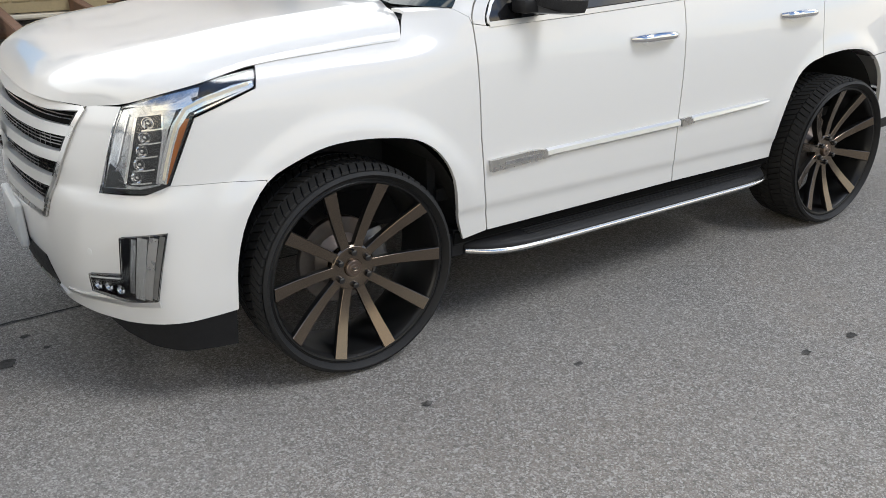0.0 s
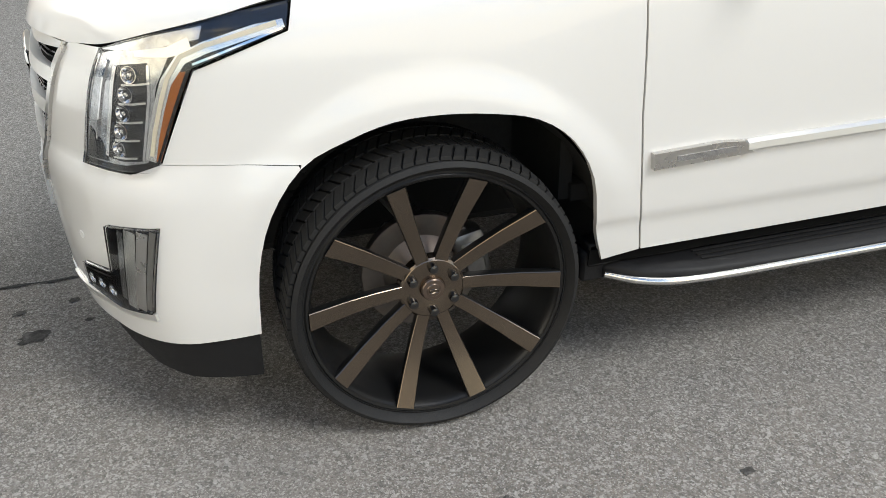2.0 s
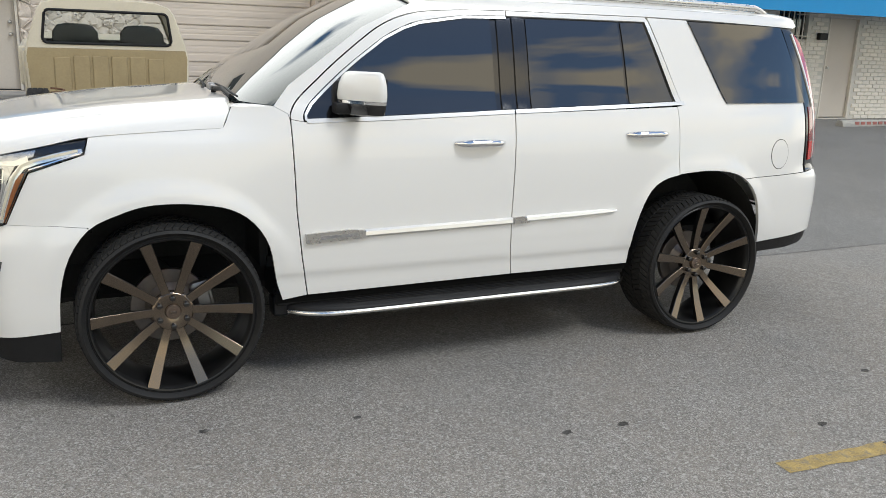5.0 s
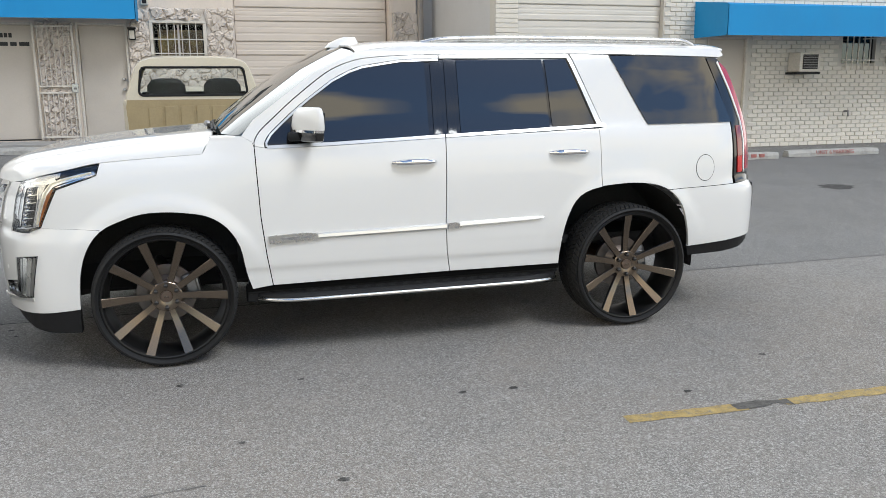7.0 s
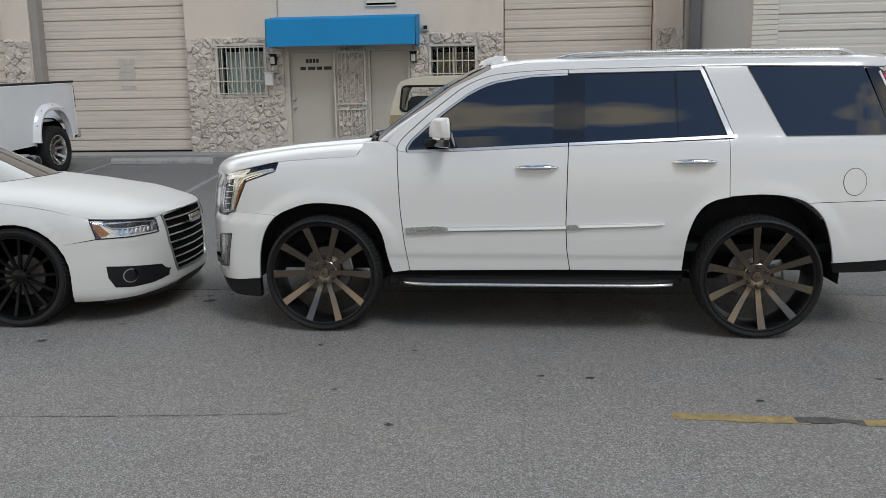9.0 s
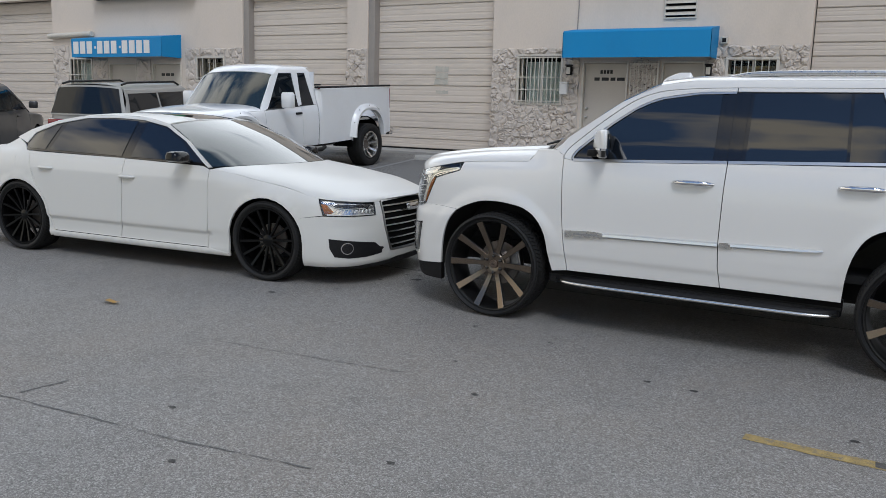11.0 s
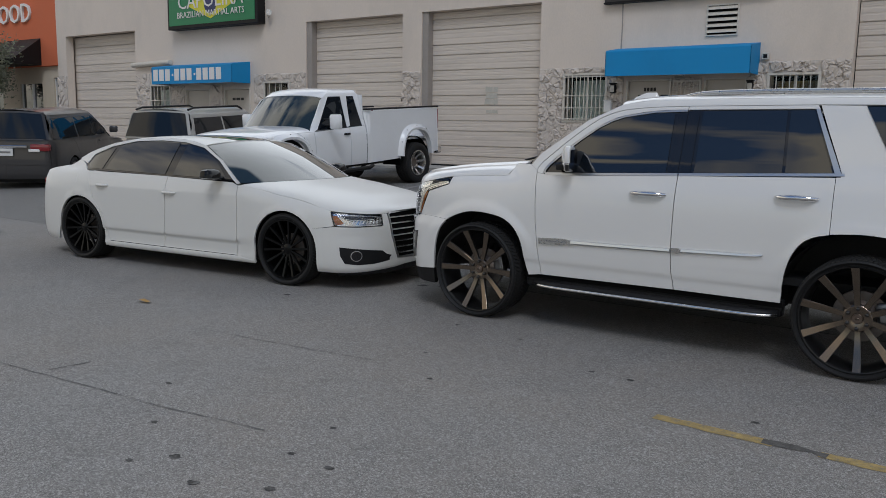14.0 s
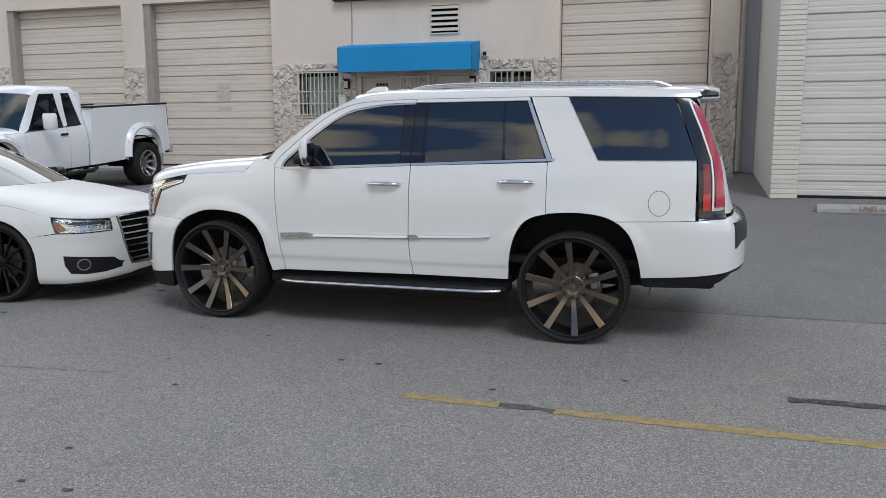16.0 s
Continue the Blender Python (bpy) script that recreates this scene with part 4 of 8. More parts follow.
for k in range(7):
    x = GX0 + .09 + k * (GX1 - GX0 - .17) / 6
    part("bar", boxed(x - .007, x + .007, GY + .008, GY + .022, GZ0 + .036, 1.499), M_iron, gate)
    part("bar", boxed(x - .007, x + .007, GY + .008, GY + .022, 1.651, GZ1 - .036), M_iron, gate)
part("lock_box", boxed(GX1 - .10, GX1 + .02, GY - .02, GY - .001, 1.52, 1.68, 0.006), M_brushed, gate)
part("knob", lathe([(0.0, -0.06), (0.022, -0.055), (0.026, -0.035), (0.012, -0.02), (0.012, 0.0)], 12, m=Matrix.Translation((GX1 - .04, GY - .021, 1.6))), M_steel, gate, smooth=50)
part("hinge", tube([(GX0 - .01, GY + .03, 0.9), (GX0 - .01, GY + .03, 1.02)], 0.014, 8), M_iron, gate)
part("hinge", tube([(GX0 - .01, GY + .03, 2.3), (GX0 - .01, GY + .03, 2.42)], 0.014, 8), M_iron, gate)


def awning(x0, x1, z0, z1, deep, y, label):
    t = thing("awning", label, "awning", "blue awnings")
    slope = 0.10
    prof = [(y - deep, z0), (y - deep, z1 - 0.03), (y - deep + 0.04, z1), (y - 0.002, z1 + slope)]
    b = bmesh.new()
    rows = [[b.verts.new((x, p[0], p[1])) for x in np.linspace(x0, x1, 9)] for p in prof]
    for i, (a, c) in enumerate(zip(rows, rows[1:])):
        for k in range(8):
            b.faces.new((a[k], a[k + 1], c[k + 1], c[k]))
    part("canopy", b, M_blue, t, smooth=35)
    for x in (x0, x1):
        b = bmesh.new()
        b.faces.new([b.verts.new((x, p[0], p[1])) for p in prof + [(y - 0.002, z0)]])
        ex = bmesh.ops.extrude_face_region(b, geom=b.faces[:])
        for v in [g for g in ex["geom"] if isinstance(g, bmesh.types.BMVert)]:
            v.co.x += 0.012 if x == x0 else -0.012
        part("side_panel", b, M_blue, t)
    part("front_tube", tube([(x0, y - deep + .015, z0 + .012), (x1, y - deep + .015, z0 + .012)], 0.013, 8), M_iron, t)
    for x in (x0 + .02, (x0 + x1) / 2, x1 - .02):
        part("strut", tube([(x, y - deep + .02, z0 + .015), (x, y - .01, z0 + .015)], 0.012, 8), M_iron, t)
    return t


awning(-3.93, -0.80, 2.82, 3.38, 0.70, WALL_Y, "plain blue canvas box awning over the doors")
aw2 = awning(-20.05, -16.12, 2.93, 3.50, 0.75, WALL_Y, "blue canvas box awning with white lettering bars")
for k, x in enumerate((-19.95, -19.64, -19.33, -18.86, -18.55, -18.24, -17.77, -17.46, -17.15, -16.84)):
    part("letter_bar", boxed(x, x + 0.24, WALL_Y - 0.762, WALL_Y - 0.753, 3.03, 3.40, 0.004), M_white, aw2, "white lettering")
for x in (-18.98, -17.89):
    part("letter_bar", boxed(x, x + .07, WALL_Y - 0.762, WALL_Y - 0.753, 3.18, 3.25), M_white, aw2, "white lettering")
awning(8.80, 16.2, 2.39, 2.92, 1.0, RIGHT_Y, "long blue canvas box awning on the brick wall")

vent = thing("wall_vent", "cream louvred wall vent with dark slots", "vent")
VX0, VX1, VZ0, VZ1 = -1.92, -1.30, 3.68, 4.28
for a in ((VX0 - .03, VX1 + .03, VZ1, VZ1 + .03), (VX0 - .03, VX1 + .03, VZ0 - .03, VZ0), (VX0 - .03, VX0, VZ0, VZ1), (VX1, VX1 + .03, VZ0, VZ1)):
    part("frame", boxed(a[0], a[1], WALL_Y - .04, WALL_Y - .001, a[2], a[3], 0.004), M_iron, vent)
# near-black sheet on the solid wall, painted shade between the slats
part("backing", boxed(VX0, VX1, WALL_Y - .006, WALL_Y - .001, VZ0, VZ1), M_void, vent)
for k in range(5):
    z = VZ0 + (k + 0.62) * (VZ1 - VZ0) / 5
    part("slat", box(bmesh.new(), VX0, VX1, -.004, .004, -.045, .045, m=Matrix.Translation((0, WALL_Y - .032, z)) @ Matrix.Rotation(radians(-38), 4, "X")), M_iron, vent)

sign = thing("shop_sign", "dark brown sign board with pale lettering bars", "sign")
part("board", boxed(-4.25, -0.55, WALL_Y - .14, WALL_Y - .001, 4.50, 5.2, 0.01), M_signdark, sign)
part("frame", boxed(-4.27, -0.53, WALL_Y - .15, WALL_Y - .001, 4.47, 4.499), M_black, sign)
for x, w in ((-3.6, .5), (-3.0, .35), (-2.5, .6), (-1.75, .4), (-1.25, .3)):
    part("letter_bar", boxed(x, x + w, WALL_Y - .148, WALL_Y - .141, 4.56, 4.72), M_white, sign, "pale lettering")
sg = thing("studio_sign", "green light-box sign with white lettering and yellow diamond", "sign")
part("case", boxed(-19.66, -15.40, WALL_Y - .34, WALL_Y - .001, 4.70, 6.0, 0.02), M_black, sg)
part("face", boxed(-19.56, -15.5, WALL_Y - .352, WALL_Y - .342, 4.82, 5.92), M_green, sg)
part("diamond", prism([(-17.5, 4.95), (-16.4, 5.4), (-17.5, 5.9), (-18.6, 5.4)], WALL_Y - .36, WALL_Y - .354), M_sgnyel, sg, "yellow diamond")
part("disc", lathe([(0.0, -.004), (0.30, -.004), (0.30, 0.0)], 24, m=Matrix.Translation((-17.5, WALL_Y - .362, 5.42))), material("navy sign disc", (0.02, 0.03, 0.12), 0.4, var=0.3, scale=9), sg, "dark blue disc")
words("lettering", "CAPOEIRA", 0.66, pose(-17.53, WALL_Y - .372, 5.52, 90), M_white, sg, 0.01, "white lettering")
words("lettering", "BRAZILIAN MARTIAL ARTS", 0.27, pose(-17.53, WALL_Y - .372, 5.12, 90), M_white, sg, 0.01, "white lettering")
tagged(part("flood_lamp", tube([(-15.25, WALL_Y - .01, 4.9), (-15.2, WALL_Y - .12, 5.0), (-15.05, WALL_Y - .2, 5.0)], [0.03, 0.03, 0.09], 10), M_brushed, smooth=50), "small grey flood lamp beside the green sign", "lamp")

lamp = thing("security_camera", "small square black and cream box on the wall", "camera")
part("case", boxed(-0.74, -0.60, WALL_Y - .10, WALL_Y - .001, 3.12, 3.26, 0.012), M_iron, lamp)
part("lens", boxed(-0.71, -0.63, WALL_Y - .108, WALL_Y - .101, 3.15, 3.23, 0.003), M_black, lamp)
for x in (-3.97, -0.93):
    sc = thing("wall_lantern", "dark wall lantern beside the doorway", "lamp", "door lanterns")
    part("body", boxed(x - .06, x + .06, WALL_Y - .16, WALL_Y - .022, 2.48, 2.68, 0.012), M_black, sc)
    part("cap", boxed(x - .075, x + .075, WALL_Y - .175, WALL_Y - .022, 2.681, 2.71, 0.006), M_black, sc)
    part("glass", boxed(x - .045, x + .045, WALL_Y - .167, WALL_Y - .161, 2.50, 2.65), M_iron, sc)
mb = thing("mail_box", "cream metal mail box on the stone wall", "mail box")
part("body", boxed(-4.16, -3.98, WALL_Y - .17, WALL_Y - .05, 2.05, 2.30, 0.012), M_white, mb)
part("lid", boxed(-4.17, -3.97, WALL_Y - .18, WALL_Y - .05, 2.301, 2.33, 0.006), M_white, mb)
tagged(part("cable", tube([(-3.86, WALL_Y - .012, 3.42), (-3.85, WALL_Y - .012, 4.0), (-3.86, WALL_Y - .012, 4.49)], 0.012, 6), M_jamb), "thin conduit running down from the sign", "conduit")
tagged(part("pipe", tube([(-22.0, WALL_Y - .10, 3.66), (-20.9, WALL_Y - .10, 3.68), (-19.9, WALL_Y - .10, 3.70)], 0.085, 8), M_iron, smooth=50), "pale pipe above the awning", "pipe")
tagged(part("apron", boxed(-26.8, 4.6, 11.2, WALL_Y - 0.02, ground_z(11.2) - .05, WALL_Z + 0.008, 0.01), M_walk), "narrow grey concrete apron along the wall", "pavement", kind="structure")


def wheel_stop(x, y, w, turn=0.0, text="", bars=0):
    t = thing("wheel_stop", "weathered concrete wheel stop on the lot" + (" with red lettering" if text or bars else ""), "wheel stop", "concrete wheel stops", at=pose(x, y, ground_z(y), 0, 0, turn))
    prof = [(-0.09, 0.0), (-0.085, 0.06), (-0.055, 0.115), (0.055, 0.115), (0.085, 0.06), (0.09, 0.0)]
    b = bmesh.new()
    rnd = random.Random(int(x * 10))
    rows = []
    for k in range(13):
        px = -w / 2 + w * k / 12
        s = 0.94 if k in (0, 12) else 1.0
        rows.append([b.verts.new((px, p[0] * s + rnd.uniform(-.004, .004), p[1] * s + rnd.uniform(-.004, .003))) for p in prof])
    for a, c in zip(rows, rows[1:]):
        for i in range(5):
            b.faces.new((a[i], a[i + 1], c[i + 1], c[i]))
    b.faces.new(rows[0][::-1])
    b.faces.new(rows[-1])
    part("block", b, M_conc, t)
    if text:
        words("lettering", text, 0.105, pose(0, -0.094, 0.065, 72), M_red, t, 0.004, "red lettering")
    for k in range(bars):
        part("letter_bar", boxed(-w * .32 + k * .16, -w * .32 + k * .16 + .10, -0.094, -0.078, 0.035, 0.09), M_red, t, "red lettering")
    return t


wheel_stop(-5.75, 10.15, 2.1)
wheel_stop(-2.95, 10.3, 1.95)
wheel_stop(6.5, 7.05, 1.9, 0, "UNIT 6 PARKING")
wheel_stop(8.70, 7.0, 1.85, 0, bars=8)
wheel_stop(10.85, 7.1, 1.9, 0, "UNIT 6 PARKING")
wheel_stop(13.9, 7.5, 1.8, 0, bars=9)
wheel_stop(-9.0, 10.2, 2.0)
wheel_stop(-12.0, 10.2, 2.0)

# ---- brick building beside the alley ----
RB = ground_z(RIGHT_Y)
bm = bmesh.new()
D3 = (9.09, 9.95, RB + 0.02, 2.42)
RGAR = (5.44, 8.18, RB - 0.1, 4.2)
RW = (12.05, 12.85, 1.95, 2.75)
RD2 = (13.4, 14.25, RB + 0.02, 2.42)
wall_boxes(bm, 5.02, 26, RB - 0.3, 5.6, RIGHT_Y, RIGHT_Y + 0.25, [RGAR, D3, RW, RD2])
wall_right = tagged(part("wall_brick", bm, M_bmort), "cream painted brick building front", "wall", kind="structure")
bm = bmesh.new()
box(bm, 5.02, 5.24, RIGHT_Y + .25, 24.3, RB - .3, 5.6)
box(bm, 5.24, 26, 24.05, 24.3, RB - .3, 5.6)
box(bm, 25.75, 26, RIGHT_Y + .25, 24.05, RB - .3, 5.6)
tagged(part("wall_side", bm, M_greywall), "grey painted side wall along the alley", "wall", kind="structure")
tagged(part("roof_brick", boxed(5.02, 26, RIGHT_Y, 24.3, 5.6, 5.8), M_conc), "flat roof of the brick building", "roof", kind="structure")
tagged(part("wall_alley_end", boxed(4.62, 5.02, 12.34, 12.5, 0.4, 5.4), M_greywall), "grey wall closing the narrow alley", "wall", kind="structure")
garage_door(RGAR[0] + .01, RGAR[1] - .01, RB + 0.05, RGAR[3], RIGHT_Y + .12, M_gdoor2, "pale grey ribbed steel roll-up door, closed", "door_8")
def brick_door(name, r, label):
    t = thing(name, label, "door", kind="structure")
    part("door_leaf", boxed(r[0] + .04, r[1] - .04, RIGHT_Y + .05, RIGHT_Y + .095, r[2] + .02, r[3] - .04, 0.004), M_door, t)
    part("door_frame", boxed(r[0] + .001, r[0] + .038, RIGHT_Y - .012, RIGHT_Y + .12, r[2], r[3] - .001), M_iron, t)
    part("door_frame", boxed(r[1] - .038, r[1] - .001, RIGHT_Y - .012, RIGHT_Y + .12, r[2], r[3] - .001), M_iron, t)
    part("door_frame", boxed(r[0] + .039, r[1] - .039, RIGHT_Y - .012, RIGHT_Y + .12, r[3] - .038, r[3] - .001), M_iron, t)
    part("door_knob", lathe([(0.0, -0.07), (0.025, -0.06), (0.02, -0.03), (0.03, 0.0)], 12, m=Matrix.Translation((r[0] + .12, RIGHT_Y + .049, r[2] + 1.0))), M_brushed, t, smooth=50)
brick_door("door_9", D3, "plain beige door in the brick wall, closed")
brick_door("door_10", RD2, "second beige door in the brick wall, closed")
t = thing("window_5", "small barred window in the brick wall", "window", kind="structure")
part("pane", boxed(RW[0], RW[1], RIGHT_Y + .1, RIGHT_Y + .11, RW[2], RW[3]), M_tint, t)
for k in range(6):
    x = RW[0] + (k + .5) * (RW[1] - RW[0]) / 6
    part("bar", boxed(x - .009, x + .009, RIGHT_Y - .06, RIGHT_Y - .042, RW[2] - .12, RW[3]), M_iron, t)
for z in (RW[2] + .05, RW[3] - .15):
    part("rail", boxed(RW[0] - .05, RW[1] + .05, RIGHT_Y - .075, RIGHT_Y - .061, z, z + .02), M_iron, t)
lb = thing("letter_box", "black letter box on the brick wall", "mail box")
part("body", boxed(13.06, 13.28, RIGHT_Y - .12, RIGHT_Y - .03, 1.95, 2.08, .01), M_black, lb)

ac = thing("air_conditioner", "window air conditioner sticking out of the brick wall", "air conditioner")
part("case", boxed(10.82, 11.27, RIGHT_Y - .36, RIGHT_Y - .03, 1.79, 2.14, 0.01), M_iron, ac)
part("grille", boxed(10.88, 11.21, RIGHT_Y - .372, RIGHT_Y - .361, 1.84, 2.10, 0.004), M_black, ac, "dark coil grille")
for k in range(8):
    z = 1.86 + k * .03
    part("slat", boxed(10.89, 11.20, RIGHT_Y - .381, RIGHT_Y - .373, z, z + .006), M_steel, ac)
part("bracket", boxed(10.78, 11.30, RIGHT_Y - .34, RIGHT_Y - .03, 1.75, 1.786), M_black, ac)
tap = tube([(12.2, RIGHT_Y - .02, 1.05), (12.2, RIGHT_Y - .12, 1.05), (12.2, RIGHT_Y - .13, 0.95)], 0.02, 8)
tagged(part("hose_tap", tap, M_steel, smooth=50), "small dark garden tap on the brick wall", "tap")

# ---- orange shop, farther along ----
bm = bmesh.new()
wall_boxes(bm, -46, -27.15, 0.4, 3.85, 12.6, 12.9, [(-30.6, -28.9, 0.6, 3.2), (-33.4, -32.0, 1.0, 3.0), (-36.5, -34.9, 1.0, 3.0), (-28.05, -27.55, 1.0, 3.4)])
box(bm, -46, -45.7, 12.9, 24, 0.4, 3.85)
tagged(part("wall_shop", bm, M_cream), "cream stucco lower wall of an orange shop", "wall", kind="structure")
bm = bmesh.new()
box(bm, -46, -27.15, 12.45, 24, 3.85, 7.2, 0.02)
tagged(part("wall_shop_upper", bm, M_orange), "orange stucco upper wall of a shop", "wall", kind="structure")
sh = thing("shop_front", "dark glazed shop door and windows with cream frames", "shop front", kind="structure")
for a in ((-30.6, -28.9, 0.6, 3.2), (-33.4, -32.0, 1.0, 3.0), (-36.5, -34.9, 1.0, 3.0), (-28.05, -27.55, 1.0, 3.4)):
    part("pane", boxed(a[0], a[1], 12.72, 12.74, a[2], a[3]), M_tint, sh)
    for x in np.linspace(a[0], a[1], 3 if a[1] - a[0] > 1 else 2):
        part("mullion", boxed(x - .05, x + .05, 12.66, 12.718, a[2], a[3]), M_white, sh)
hb = thing("shop_awning", "black canvas awning on the orange shop", "awning")
b = bmesh.new()
pr = [(12.44, 4.95), (11.3, 4.1), (11.3, 3.9), (12.44, 3.9)]
A = [b.verts.new((-31.2, y, z)) for y, z in pr]
B = [b.verts.new((-28.6, y, z)) for y, z in pr]
b.faces.new(A)
b.faces.new(B[::-1])
for i in range(4):
    b.faces.new((A[i], B[i], B[(i + 1) % 4], A[(i + 1) % 4]))
part("canopy", b, M_black, hb)
ls = thing("sign_letters", "white raised sign letters on the orange wall", "sign")
words("lettering", "WOOD", 1.05, pose(-30.9, 12.40, 5.95, 90), M_white, ls, 0.09)


def tree(x, y, h, r, ry, seed):
    rnd = random.Random(seed)
    t = thing("street_tree", "small grey-green leafy tree in front of the shop", "tree", at=pose(x, y, ground_z(y)))
    b = bmesh.new()
    tube([(0, 0, 0), (0.05, 0, h * .25), (0, 0.05, h * .5)], [0.14, 0.11, 0.09], 8, b)
    tips = []
    for k in range(22):
        a = 2 * math.pi * k / 22 + rnd.uniform(-.3, .3)
        e = Vector((math.cos(a) * r * rnd.uniform(.25, .92), math.sin(a) * ry * rnd.uniform(.4, .8), h * rnd.uniform(.60, .88)))
        m = Vector((0, 0.05, h * rnd.uniform(.38, .5)))
        tube([m, (m + e) / 2 + Vector((0, 0, .15)), e], [0.06, 0.04, 0.015], 6, b)
        tips += [e, (m + e * 2) / 3]
    part("trunk", b, M_bark, t, smooth=60)
    vs, fs = [], []
    for k in range(34000):
        c = rnd.choice(tips) + Vector((rnd.gauss(0, .36), rnd.gauss(0, .34), rnd.gauss(0, .27)))
        q = Euler((rnd.uniform(0, 6.3), rnd.uniform(0, 6.3), rnd.uniform(0, 6.3))).to_matrix()
        s = rnd.uniform(.035, .085)
        i = len(vs)
        for p in ((0, -1.2, 0), (.45, 0, .1), (0, 1.2, 0), (-.45, 0, .1)):
            vs.append(tuple(c + q @ (Vector(p) * s)))
        fs.append((i, i + 1, i + 2, i + 3))
    me = bpy.data.meshes.new("crown")
    me.from_pydata(vs, [], fs)
    link_mesh("crown", me, M_leaf, t)
    return t


tree(-30.6, 10.2, 4.35, 3.5, 1.5, 5)

b = bmesh.new()
vv = [b.verts.new(p) for p in ((-.09, 0, .012), (-.03, -.035, .03), (.06, -.02, .015), (.1, .01, .03), (.03, .035, .012), (-.05, .03, .028))]
b.faces.new(vv)
bmesh.ops.triangulate(b, faces=b.faces)
leaf = part("leaf", b, M_leafdry)
leaf.location = (-2.64, -1.45, 0)
tagged(leaf, "dry yellow curled leaf on the asphalt", "leaf")


# ---- wheels ----
def tread(bm, R, y0, y1, n=60, depth=0.010):
    ribs = ((0.0, 0.225), (0.245, 0.485), (0.515, 0.755), (0.775, 1.0))
    for r, (a, b) in enumerate(ribs):
        ya, yb = y0 + a * (y1 - y0), y0 + b * (y1 - y0)
        for k in range(n):
            t0 = 2 * math.pi * (k + 0.37 * r) / n
            t1 = t0 + 2 * math.pi / n * 0.87
            sk = 0.012 * (1 if r % 2 else -1)
            vs = []
            for rr, inn in ((R - depth, 0.0), (R, 0.0015)):
                for t, y, s in ((t0 + inn / R, ya + inn, -1), (t1 - inn / R, ya + inn, -1), (t1 - inn / R, yb - inn, 1), (t0 + inn / R, yb - inn, 1)):
                    tt = t + sk * s / R
                    q = rr - (0.007 if (r == 0 and s < 0) or (r == 3 and s > 0) else 0)
                    vs.append(bm.verts.new((q * math.cos(tt), y, q * math.sin(tt))))
            bm.faces.new(vs[4:])
            for i in range(4):
                bm.faces.new((vs[i], vs[(i + 1) % 4], vs[4 + (i + 1) % 4], vs[4 + i]))


def tyre_mesh(R, rim, y0, y1, bulge=0.006, n=60):
    w = y1 - y0
    h = R - rim
    side = [(rim - 0.008, 0.045), (rim + 0.004, 0.020), (rim + h * .12, 0.006), (rim + h * .20, 0.008), (rim + h * .25, 0.001), (rim + h * .5, -bulge), (rim + h * .72, -bulge * .6), (R - 0.026, 0.003), (R - 0.017, 0.012), (R - 0.0115, 0.030)]
    prof = [(r, y0 + y) for r, y in side] + [(r, y1 - y) for r, y in side[::-1]]
    bm = lathe(prof, n * 2)
    return bm


